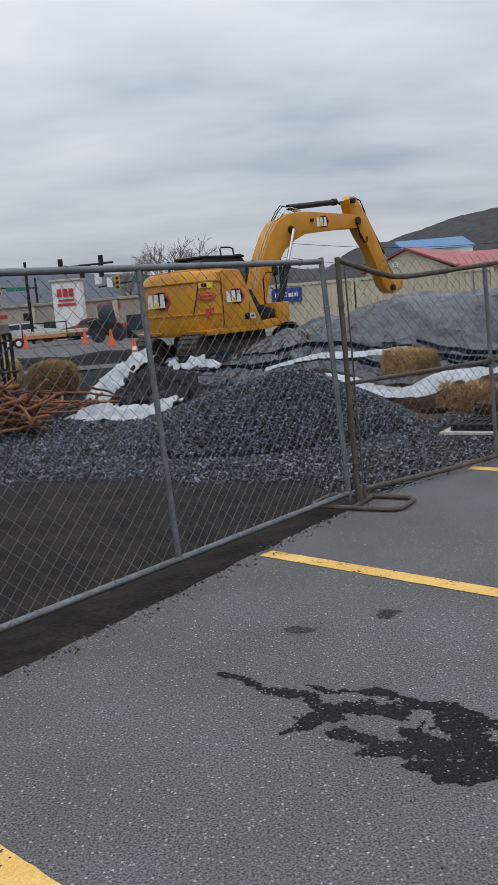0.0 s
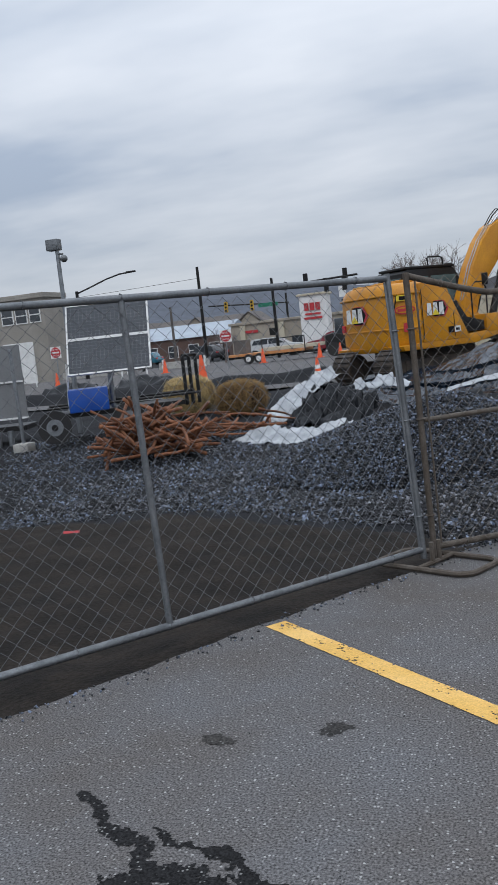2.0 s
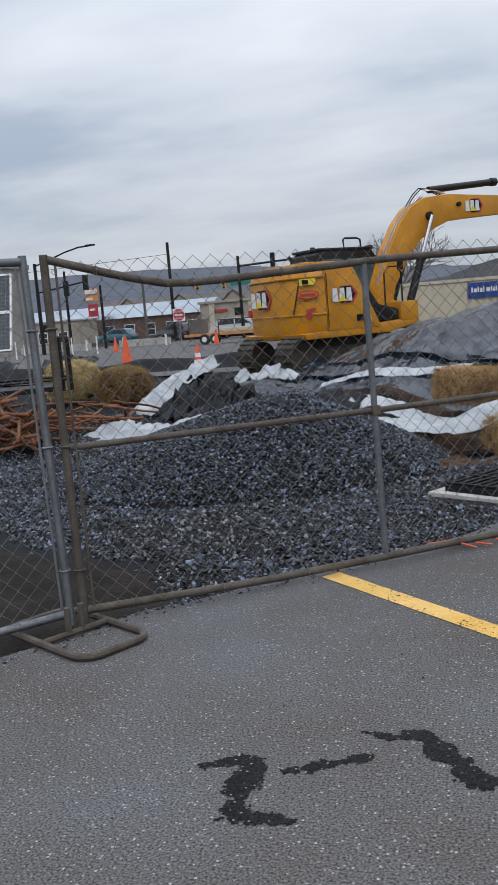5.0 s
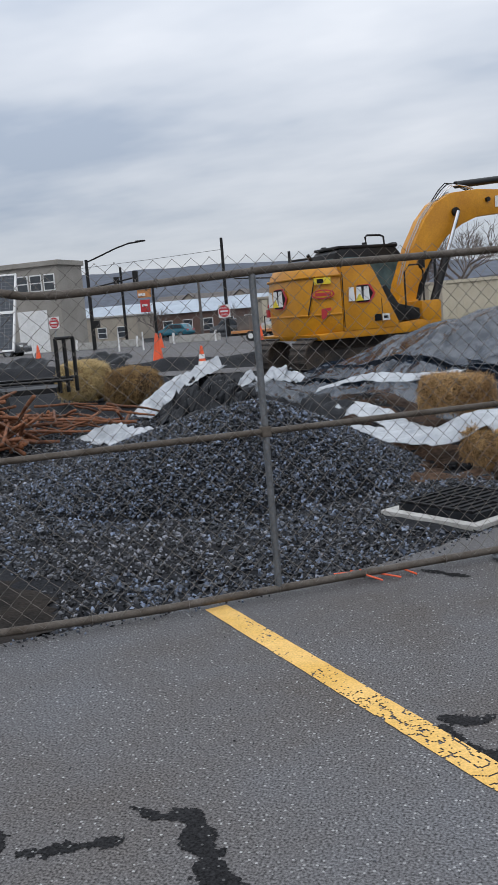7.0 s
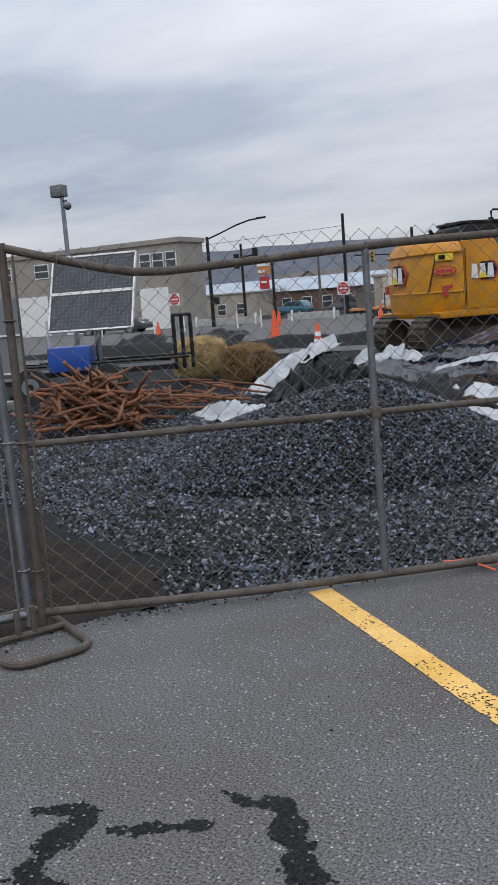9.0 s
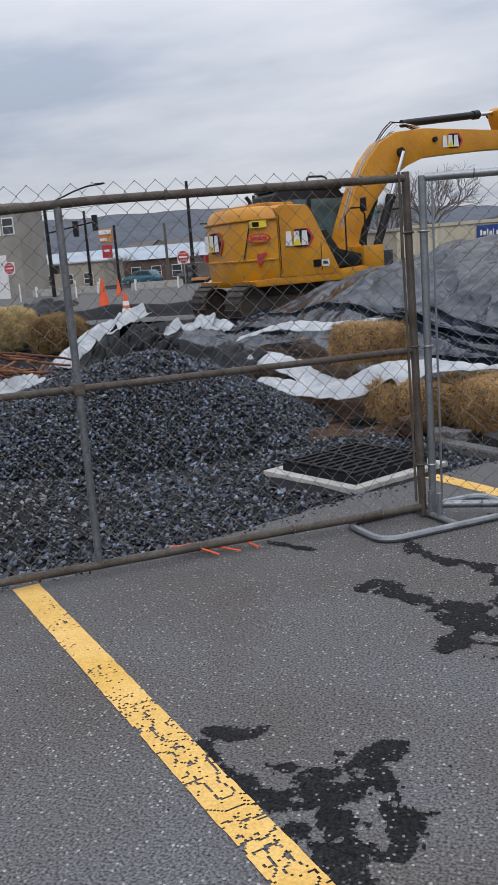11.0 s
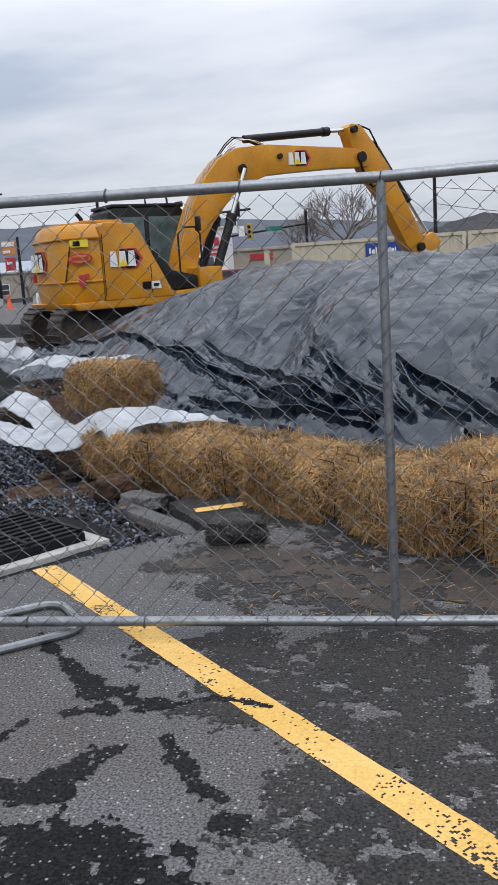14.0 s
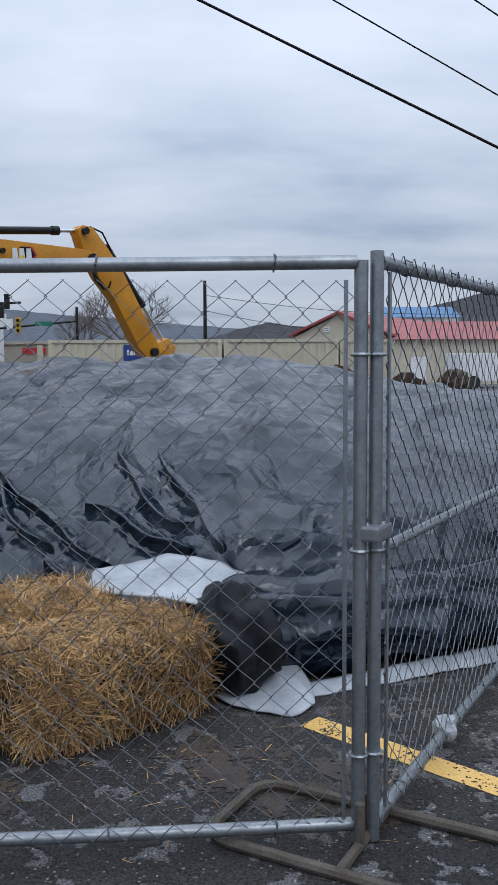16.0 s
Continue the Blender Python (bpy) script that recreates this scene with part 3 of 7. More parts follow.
stain("stain", arms((((3.72, 8.77, 0.009), (3.86, 8.57, 0.014), (3.94, 8.52, 0.014), (4.06, 8.49, 0.022), (4.19, 8.35, 0.036), (4.28, 8.21, 0.060)), ((3.62, 8.13, 0.021), (3.67, 8.21, 0.021), (3.77, 8.12, 0.026), (3.89, 8.02, 0.035), (4.02, 7.95, 0.024), (4.17, 7.98, 0.024), (4.27, 8.07, 0.048)), ((3.72, 8.09, 0.021), (3.85, 8.04, 0.020)), ((4.02, 7.54, 0.006), (4.08, 7.61, 0.022), (4.09, 7.73, 0.036), (4.06, 7.87, 0.047), (4.19, 7.81, 0.068), (4.29, 7.68, 0.078), (4.35, 7.79, 0.067), (4.39, 7.98, 0.084)), ((4.29, 8.14, 0.074), (4.41, 8.11, 0.087), (4.54, 8.16, 0.063), (4.67, 8.22, 0.064), (4.72, 8.34, 0.035), (4.80, 8.46, 0.010)), ((4.35, 8.36, 0.008), (4.40, 8.57, 0.005)),), grow=0.022),
      "broad dark wet stain with branching arms on asphalt", jag=0.045, holes=0.2, fill=0.62, z=0.0034)
stain("stain", arms((((4.69, 8.09, 0.061), (4.79, 7.90, 0.089), (4.92, 7.71, 0.147), (5.02, 7.60, 0.183), (5.15, 7.54, 0.179), (5.27, 7.52, 0.178)), ((4.37, 7.59, 0.063), (4.44, 7.46, 0.056), (4.48, 7.33, 0.031), (4.53, 7.26, 0.026), (4.61, 7.22, 0.033)), ((4.53, 7.55, 0.037), (4.62, 7.53, 0.040), (4.72, 7.41, 0.077), (4.81, 7.27, 0.111), (4.92, 7.31, 0.112)), ((4.84, 7.45, 0.097), (5.00, 7.39, 0.114), (5.14, 7.34, 0.112)), ((4.88, 7.91, 0.089), (5.08, 7.86, 0.131), (5.20, 7.68, 0.125), (5.28, 7.63, 0.123)), ((4.65, 7.85, 0.027), (4.78, 7.70, 0.029)),), grow=0.05),
      "wide dark wet area on asphalt below the branching stain", jag=0.06, holes=0.2, fill=0.62, z=0.0038)
stain("stain", arms((((4.09, 9.30, 0.010), (4.25, 9.13, 0.019), (4.41, 8.97, 0.030), (4.59, 8.82, 0.074), (4.74, 8.77, 0.062), (4.88, 8.76, 0.022), (5.02, 8.84, 0.011), (5.24, 8.79, 0.008)), ((4.57, 8.67, 0.028), (4.65, 8.70, 0.044)),)),
      "dark wet patch beside the yellow line", jag=0.04, holes=0.12, fill=0.5, z=0.0044)
stain("stain", arms((((4.94, 8.55, 0.011), (5.00, 8.45, 0.021), (5.09, 8.36, 0.030)), ((5.11, 8.30, 0.015), (5.23, 8.24, 0.022)), ((5.23, 8.10, 0.023), (5.30, 8.14, 0.033)),)),
      "small wet spots beside the yellow line", jag=0.05, holes=0.08, z=0.0042)
stain("stain", arms((((3.37, 6.83, 0.009), (3.45, 6.81, 0.026), (3.54, 6.88, 0.011)), ((3.38, 6.76, 0.009), (3.53, 6.60, 0.014), (3.62, 6.54, 0.020)), ((3.62, 6.68, 0.012), (3.68, 6.68, 0.010)), ((3.61, 6.51, 0.020), (3.75, 6.56, 0.035), (3.84, 6.72, 0.049), (3.95, 6.83, 0.029), (4.00, 6.88, 0.008)), ((3.70, 6.50, 0.031), (3.83, 6.50, 0.049), (3.86, 6.62, 0.047)), ((3.86, 6.48, 0.049), (3.94, 6.34, 0.043), (3.95, 6.24, 0.052)), ((3.90, 6.77, 0.025), (4.00, 6.64, 0.027), (4.05, 6.52, 0.041), (4.06, 6.37, 0.018)), ((3.79, 6.40, 0.030), (3.91, 6.29, 0.053)),), grow=0.01),
      "dark wet patch beside the cracked yellow line", jag=0.04, holes=0.12, fill=0.55, z=0.0032)
stain("stain", arms((((2.99, 8.71, 0.013), (3.14, 8.66, 0.019), (3.27, 8.61, 0.012)),)),
      "thin wet crack line on asphalt")
stain("stain", [(4.9, 9.2, 0.25, 5.5, 9.1, 0.45), (5.3, 9.0, 0.4, 6.6, 8.7, 0.6), (5.6, 8.2, 0.3, 6.8, 8.1, 0.5), (6.4, 9.3, 0.5, 7.8, 9.3, 0.7), (4.6, 10.3, 0.3, 5.6, 9.9, 0.5), (5.6, 9.9, 0.5, 7.0, 10.4, 0.6), (6.0, 9.5, 0.5, 7.2, 9.8, 0.6), (7.2, 10.4, 0.5, 8.6, 11.2, 0.5),
                (4.9, 11.2, 0.4, 5.8, 10.6, 0.3), (6.8, 8.6, 0.5, 8.0, 8.6, 0.6), (7.4, 10.9, 0.4, 8.0, 11.4, 0.4)],
      "wide blotchy wet area on asphalt before the bales", step=0.013, jag=0.16, holes=0.5, scale=3.0, grain=8.0, fill=0.5, material=DAMP)

stain("stain", [(5.0, 10.15, 0.22, 5.7, 9.95, 0.28), (5.6, 10.2, 0.16, 6.0, 9.9, 0.2), (4.55, 10.25, 0.12, 5.0, 10.5, 0.16), (6.9, 10.2, 0.15, 7.4, 10.0, 0.2)], "brown mud film washed over wet asphalt", step=0.012, jag=0.14, z=0.0055, holes=0.3, scale=3.5, grain=6.0, fill=0.34, material=MUD)


# loose stone
def stones(name, spots, size, material, label, parent=None):
    """Crushed stones: eight-faced lumps, joined. spots: x, y, z rows."""
    P = np.asarray(spots, float)
    n = len(P)
    rng = np.random.default_rng(len(P))
    base = np.array([(1, 0, 0), (0, 1, 0), (-1, 0, 0), (0, -1, 0), (0, 0, 1), (0, 0, -1)], float)
    V = base[None] * rng.uniform(0.55, 1.25, (n, 6, 1)) * rng.uniform(0.6, 1.3, (n, 1, 3)) * (size * rng.uniform(0.5, 1.0, (n, 1, 1)) ** 1.3)
    q = rng.normal(size=(n, 4)); q /= np.linalg.norm(q, axis=1)[:, None]
    w, x, y, z = q.T
    R = np.stack([1 - 2 * (y * y + z * z), 2 * (x * y - z * w), 2 * (x * z + y * w), 2 * (x * y + z * w), 1 - 2 * (x * x + z * z), 2 * (y * z - x * w),
                  2 * (x * z - y * w), 2 * (y * z + x * w), 1 - 2 * (x * x + y * y)], axis=1).reshape(n, 3, 3)
    V = np.einsum("nij,nkj->nki", R, V) + P[:, None]
    F = np.array([(0, 1, 4), (1, 2, 4), (2, 3, 4), (3, 0, 4), (1, 0, 5), (2, 1, 5), (3, 2, 5), (0, 3, 5)])
    faces = (F[None] + 6 * np.arange(n)[:, None, None]).reshape(-1, 3)
    ob = raw(name, V.reshape(-1, 3).tolist(), faces.tolist(), material, parent)
    return tagged(ob, label, "gravel" if not parent else "", kind="stuff")


# ---- gravel heap ----
HEAP_X, HEAP_Y = 0.75, 12.35


def heap_h(x, y):
    dx, dy = x - HEAP_X, y - HEAP_Y
    a = math.atan2(dy, dx)
    reach = 2.0 + 0.55 * math.cos(a - 2.9) - 0.32 * math.cos(2 * (a + 1.57)) * 0.6 + 0.12 * nz(math.cos(a) * 2, math.sin(a) * 2, 4)
    r = math.hypot(dx, dy) / reach
    if r >= 1.12:
        return 0.0
    return 0.93 * max(0.0, 1 - (r * r + 0.02) ** 0.5 * 0.95) ** 0.92 + 0.03 * fbm(x * 2.2, y * 2.2, 6) * (1 - r * 0.8)


heap = thing("gravel_heap", pose(HEAP_X, HEAP_Y, -0.15), "heap of dark blue-grey crushed gravel", "gravel heap")
xs = [float(v) for v in np.arange(-2.7, 2.6, 0.06)]
ys = [float(v) for v in np.arange(-2.6, 2.7, 0.06)]
verts, faces, idx = [], [], {}
for j, y in enumerate(ys):
    for i, x in enumerate(xs):
        h = heap_h(x + HEAP_X, y + HEAP_Y)
        idx[i, j] = len(verts)
        verts.append((x, y, h - (0.10 if h < 0.02 else 0.02)))
for j in range(len(ys) - 1):
    for i in range(len(xs) - 1):
        if max(verts[idx[i, j]][2], verts[idx[i + 1, j + 1]][2], verts[idx[i + 1, j]][2], verts[idx[i, j + 1]][2]) > -0.05:
            faces.append((idx[i, j], idx[i + 1, j], idx[i + 1, j + 1], idx[i, j + 1]))
raw("body", verts, faces, GRAVEL, heap, smooth=180)
rng = np.random.default_rng(5)
spots = []
while len(spots) < 36000:
    x, y = rng.uniform(-2.6, 2.4), rng.uniform(-2.5, 2.4)
    h = heap_h(x + HEAP_X, y + HEAP_Y)
    if h > 0.03 and (y < 0.9 or rng.random() < 0.3):
        spots.append((x, y, h + rng.uniform(-0.025, 0.012)))
stones("gravel", spots, 0.025, STONE, "loose dark crushed stones", heap)

spots, pale = [], []
while len(spots) + len(pale) < 62000:
    x, y = rng.uniform(-7.5, 4.2), 6.5 + 10.5 * rng.random() ** 1.25
    if y < edge_y(x) + 0.04 or (x < 1.2 and dirt_keep(x, y) and rng.random() > 0.02) or heap_h(x, y) > 0.08 or (x > 1.6 and y > 12.3):
        continue
    if math.hypot(x - 3.02, y - 10.83) < 0.68:
        continue
    if x < -4 and rng.random() < 0.5:
        continue
    p = (x, y, ground_z(x, y) + rng.uniform(-0.012, 0.012))
    (pale if fbm(x * 0.9, y * 0.9, 12) + rng.uniform(-0.3, 0.3) > 0.05 else spots).append(p)
stones("gravel", spots, 0.029, STONE, "dark crushed stones lying loose on the site")
stones("gravel", pale, 0.026, STONE_PALE, "paler grey crushed stones lying loose on the site")

# crumbs along the broken asphalt edge
spots = []
for x, y in edge:
    if -2.5 < x < 4.8:
        for _ in range(7):
            px, py = x + rng.normal(0, 0.06), y + rng.normal(0, 0.05)
            inside = py < edge_y(px)
            spots.append((px, py, 0.004 if inside else dirt_z(px, py) if dirt_keep(px, py) else ground_z(px, py)))
stones("gravel", spots, 0.012, STONE, "small stones and crumbs along the asphalt edge")
spots = []
while len(spots) < 500:
    x, y = rng.uniform(-1.5, 8.5), rng.uniform(1.5, 10.5)
    if y < edge_y(x) - 0.1:
        spots.append((x, y, 0.003))
stones("gravel", spots, 0.006, STONE_PALE, "tiny loose pale chips on the asphalt")
# red marking paint on the earth
for pts in (((-4.6, 9.0), (-4.3, 9.2), (-3.95, 9.32)), ((-2.95, 8.95), (-2.8, 9.0))):
    bm = bmesh.new()
    tube(bm, [(x, y, dirt_z(x, y) + 0.004) for x, y in pts], 0.022, 5)
    tagged(part("paint_mark", bm, RED_PAINT), "streak of red marking paint on the earth", "paint mark", "paint marks", "structure")

# ---- temporary fence ----
def chain_link(name, length, z0, z1, material, parent, pitch=0.05, r=0.0020, sag=None):
    """Woven diamond mesh: each wire zigzags upwards and hooks its neighbour."""
    verts, faces = [], []
    rows_n = int((z1 - z0) / pitch) + 1
    for i in range(int(length / pitch)):
        pts = []
        for k in range(rows_n + 1):
            hook = (k + i) % 2
            x = (i + hook) * pitch + 0.0035 * (1 if hook else -1)
            z = z0 + k * pitch * (z1 - z0) / (pitch * rows_n)
            bow = 0.012 * nz(x * 1.3, z * 1.3, i * 0.02 + length)
            pts.append((x, bow + (0.003 if hook else -0.003), z))
        b = len(verts)
        for x, y, z in pts:
            verts += [(x + r, y, z), (x - 0.6 * r, y + r, z), (x - 0.6 * r, y - r, z)]
        for k in range(len(pts) - 1):
            lo, hi = b + 3 * k, b + 3 * k + 3
            for e in range(3):
                f = (e + 1) % 3
                faces.append((lo + e, lo + f, hi + f, hi + e))
    return raw(name, verts, faces, material, parent)


def fence_panel(name, a, b, top, steel, wire, label, mid_rail=False, lean=0.0, mesh_top=1.80, rail_bow=None, mid=True, low_bow=None, mesh_low=0.06, mid_z=0.93, post_steel=None, top_b=None):
    """A fence panel from a to b on the ground. lean: how far the top hangs over, sideways."""
    a, b = Vector((*a, 0)), Vector((*b, 0))
    length = (b - a).length
    turn = math.degrees(math.atan2(b.y - a.y, b.x - a.x))
    base = pose(a.x, a.y, 0, 0, 0, turn) @ pose(0, 0, 0, math.degrees(math.atan2(lean, top)), 0, 0)
    ob = thing(name, base, label, "fence", "temporary fence")
    R = 0.0215
    for x, h in ((0.0, top), (length, top_b or top)):
        part("post", tube(bmesh.new(), [(x, 0, 0.01), (x, 0, h * 0.5), (x, 0, h)], R, 10), steel, ob, smooth=40)
    bow = rail_bow or ((0, top - 0.03), (1, top - 0.03))
    pts = [(length * t, 0.004 * nz(t * 5, 1, length), lerp_table(t, bow)) for t in np.linspace(0.004, 0.996, 25)]
    part("top_rail", tube(bmesh.new(), pts, R, 10), steel, ob, smooth=40)
    lb = low_bow or ((0, 0.07), (1, 0.07))
    pts = [(length * t, 0.006 * nz(t * 4, 3, length), lerp_table(t, lb)) for t in np.linspace(0.004, 0.996, 25)]
    part("bottom_rail", tube(bmesh.new(), pts, R, 10), steel, ob, smooth=40)
    if mid:
        part("middle_post", tube(bmesh.new(), [(length / 2, 0, lerp_table(0.5, lb) + 0.01), (length / 2, 0, lerp_table(0.5, bow) - 0.01)], 0.019, 10), post_steel or steel, ob, smooth=40)
    if mid_rail:
        part("middle_rail", tube(bmesh.new(), [(0.02, 0, mid_z + 0.01), (length * 0.5, 0, mid_z), (length - 0.02, 0, mid_z)], 0.018, 10), steel, ob, smooth=40)
        part("clamp", box(bmesh.new(), length / 2, 0, mid_z - 0.03, 0.055, 0.055, 0.06, 0.008), steel, ob)
    mesh = chain_link("wire_mesh", length - 0.05, mesh_low, mesh_top, wire, ob)
    mesh.location = (0.03, -0.020, 0)
    tagged(mesh, "woven diamond wire mesh", kind="stuff")
    # tension bars and wire ties
    for x in (0.05, length - 0.05):
        part("tension_bar", tube(bmesh.new(), [(x, -0.022, 0.10), (x, -0.022, top - 0.06)], 0.007, 6), steel, ob)
        for z in (0.30, 0.95, 1.55):
            bx = x - 0.05 if x < 1 else x + 0.05
            ring = [(bx + 0.027 * math.cos(k * math.pi / 5), 0.027 * math.sin(k * math.pi / 5), z) for k in range(10)]
            part("band", tube(bmesh.new(), ring, 0.006, 5, closed=True), steel, ob)
    for k in range(7):
        t = (k + 0.5) / 7
        for zz in (lerp_table(t, lb), lerp_table(t, bow)):
            ring = [(length * t + 0.004 * math.sin(i), 0.026 * math.sin(i * math.pi / 4), zz + 0.026 * math.cos(i * math.pi / 4)) for i in range(8)]
            part("tie", tube(bmesh.new(), ring, 0.003, 4, closed=True), wire, ob)
    return ob


P1, P2, Q1, Q2, R1, R2 = (0.79, 7.03), (0.86, 7.05), (3.745, 9.24), (3.80, 9.25), (7.44, 9.62), (7.49, 9.64)
A1 = (-1.75, 4.08)
fence_panel("chain_link_fence", A1, P1, 1.93, GALV_DULL, WIRE, "grey galvanised chain-link fence panel, leaning slightly", lean=-0.12, mesh_top=1.86)
fence_panel("chain_link_fence", P2, Q1, 1.92, RUSTY, WIRE_OLD, "rust-brown chain-link fence panel with a bent top rail", mid_rail=True, mesh_top=1.88, lean=-0.06, top_b=1.86,
            rail_bow=((0, 1.90), (0.08, 1.82), (0.16, 1.745), (0.22, 1.735), (0.35, 1.76), (0.55, 1.80), (1, 1.83)), low_bow=((0, 0.08), (0.3, 0.05), (1, 0.06)), post_steel=GALV_DULL)
fence_panel("chain_link_fence", Q2, R1, 1.83, GALV, WIRE, "bright galvanised chain-link fence panel", mesh_top=1.77, rail_bow=((0, 1.82), (0.5, 1.80), (1, 1.825)))
right_fence = fence_panel("chain_link_fence", R2, (9.20, 12.85), 1.86, GALV, WIRE, "bright galvanised chain-link fence panel with a middle rail", mid_rail=True, mesh_top=1.86)
fence_panel("chain_link_fence", (-4.35, 1.35), (-1.82, 4.0), 1.93, GALV_DULL, WIRE, "grey galvanised chain-link fence panel", mesh_top=1.86)


def fence_foot(x, y, turn, w, d, steel, label):
    ob = thing("tube_stand", pose(x, y, 0, 0, 0, turn), label, "fence stand", "fence stands")
    part("loop", tube(bmesh.new(), rounded_loop(w, d, 0.10, 0.021), 0.019, 8, closed=True), steel, ob, smooth=40)
    part("crossbar", tube(bmesh.new(), [(0, -d / 2, 0.024), (0, d / 2, 0.024)], 0.017, 8), steel, ob, smooth=40)
    for s in (-0.04, 0.04):
        part("sleeve", tube(bmesh.new(), [(0, s, 0.02), (0, s, 0.16)], 0.016, 8), steel, ob, smooth=40)
    return ob


fence_foot(0.88, 6.90, -30.0, 0.74, 0.40, RUSTY, "rusty tubular loop foot under the fence posts")
fence_foot(-1.74, 4.13, -32.0, 0.90, 0.42, GALV, "weathered tubular loop foot under the fence posts")
fence_foot(3.82, 9.18, 42.0, 0.92, 0.40, GALV, "bright tubular loop foot under the fence posts")
fence_foot(7.46, 9.61, -27.0, 0.94, 0.42, RUSTY, "rust-stained tubular loop foot under the fence posts")
bm = bmesh.new()
box(bm, 0.0, 0.0, 0.98, 0.12, 0.07, 0.05, 0.01)
tagged(part("band", bm, GALV, right_fence), "steel clamp joining two posts")
bm = bmesh.new()
for k in range(7):
    p = Vector((2.62 + 0.03 * k, 8.45 + 0.025 * k, 0.02))
    tube(bm, [p, p + Vector((0.10 * math.cos(k * 1.9), 0.05 * math.sin(k * 2.3), 0.03)), p + Vector((0.2 * math.cos(k * 1.1), 0.06 * math.sin(k), 0.0))], 0.006, 5)
tagged(part("plastic_ribbon", bm, ORANGE), "torn orange plastic ribbon on the bottom rail", "ribbon")
bm = bmesh.new()
bmesh.ops.create_icosphere(bm, subdivisions=3, radius=0.05)
for v in bm.verts:
    v.co *= 1 + 0.35 * nz(v.co.x * 30, v.co.y * 30, v.co.z * 30)
bmesh.ops.translate(bm, verts=bm.verts, vec=(7.86, 10.34, 0.085))
tagged(part("crumpled_plastic", bm, TARP_WHITE), "crumpled white plastic tied to the fence rail", "plastic scrap")

# ---- covered spoil heap ----
# long creases, from where the sheet hangs to its foot
FOLDS_ROAD_END = (((6.16, 12.73), (6.31, 12.42), (6.43, 12.2), (6.61, 11.96), (6.74, 11.86)), ((6.45, 12.62), (6.55, 12.36), (6.71, 12.05), (6.84, 11.70), (6.92, 11.52)), ((6.02, 12.34), (6.25, 12.16), (6.54, 11.89), (6.74, 11.66)),
                  ((5.34, 12.81), (5.51, 12.46), (5.66, 12.26), (5.89, 12.04)), ((5.32, 12.88), (5.56, 12.55), (5.81, 12.29), (6.05, 11.98), (6.27, 11.84)), ((5.83, 12.0), (6.03, 11.80)))
FOLDS_MIDDLE = (((4.73, 13.2), (4.94, 12.87), (5.1, 12.67), (5.31, 12.47), (5.5, 12.27)), ((4.55, 13.66), (4.44, 13.45), (4.31, 13.35)), ((4.56, 13.45), (4.79, 13.0), (5.04, 12.62), (5.22, 12.36)), ((5.12, 12.9), (5.34, 12.51), (5.51, 12.25)),
                ((4.5, 13.41), (4.70, 12.99), (4.88, 12.69)), ((3.05, 15.27), (3.59, 14.6), (4.15, 13.84), (4.47, 13.2), (4.93, 12.68), (5.34, 12.32)), ((3.17, 14.27), (3.77, 13.7), (4.15, 13.3), (4.78, 12.62), (5.2, 12.3)))
FOLDS_EXCAVATOR_END = (((2.53, 15.74), (3.17, 14.83), (3.64, 14.3), (4.12, 13.63), (4.76, 12.72), (5.16, 12.41)), ((1.74, 16.46), (2.5, 15.6), (3.06, 15.0), (3.48, 14.5), (3.93, 13.9), (4.5, 12.95)), ((0.0, 18.4), (0.8, 17.6), (1.99, 16.2), (2.67, 15.35), (3.34, 14.5), (3.9, 13.7)),
                       ((0.6, 17.2), (1.5, 16.1), (2.3, 15.2), (3.0, 14.4)), ((-0.3, 18.3), (0.7, 17.0), (1.6, 15.9), (2.4, 15.0)), ((-1.0, 19.0), (0.0, 17.9), (1.0, 16.9)))
FOLDS = FOLDS_ROAD_END + FOLDS_MIDDLE + FOLDS_EXCAVATOR_END


def run_of(points, step=0.03):
    """Even steps along a path that is rounded at its corners, with a slight wander."""
    p = [Vector((*q, 0)) for q in points]
    out = []
    for i in range(len(p) - 1):
        p0, p1, p2, p3 = p[max(i - 1, 0)], p[i], p[i + 1], p[min(i + 2, len(p) - 1)]
        n = max(2, int((p2 - p1).length / step))
        for k in range(n):
            u = k / n
            q = 0.5 * ((2 * p1) + (p2 - p0) * u + (2 * p0 - 5 * p1 + 4 * p2 - p3) * u * u + (3 * p1 - p0 - 3 * p2 + p3) * u ** 3)
            out.append(q + Vector((0.02 * nz(q.x * 3, q.y * 3, 2), 0.02 * nz(q.x * 3, q.y * 3, 6), 0)))
    return out + [p[-1]]


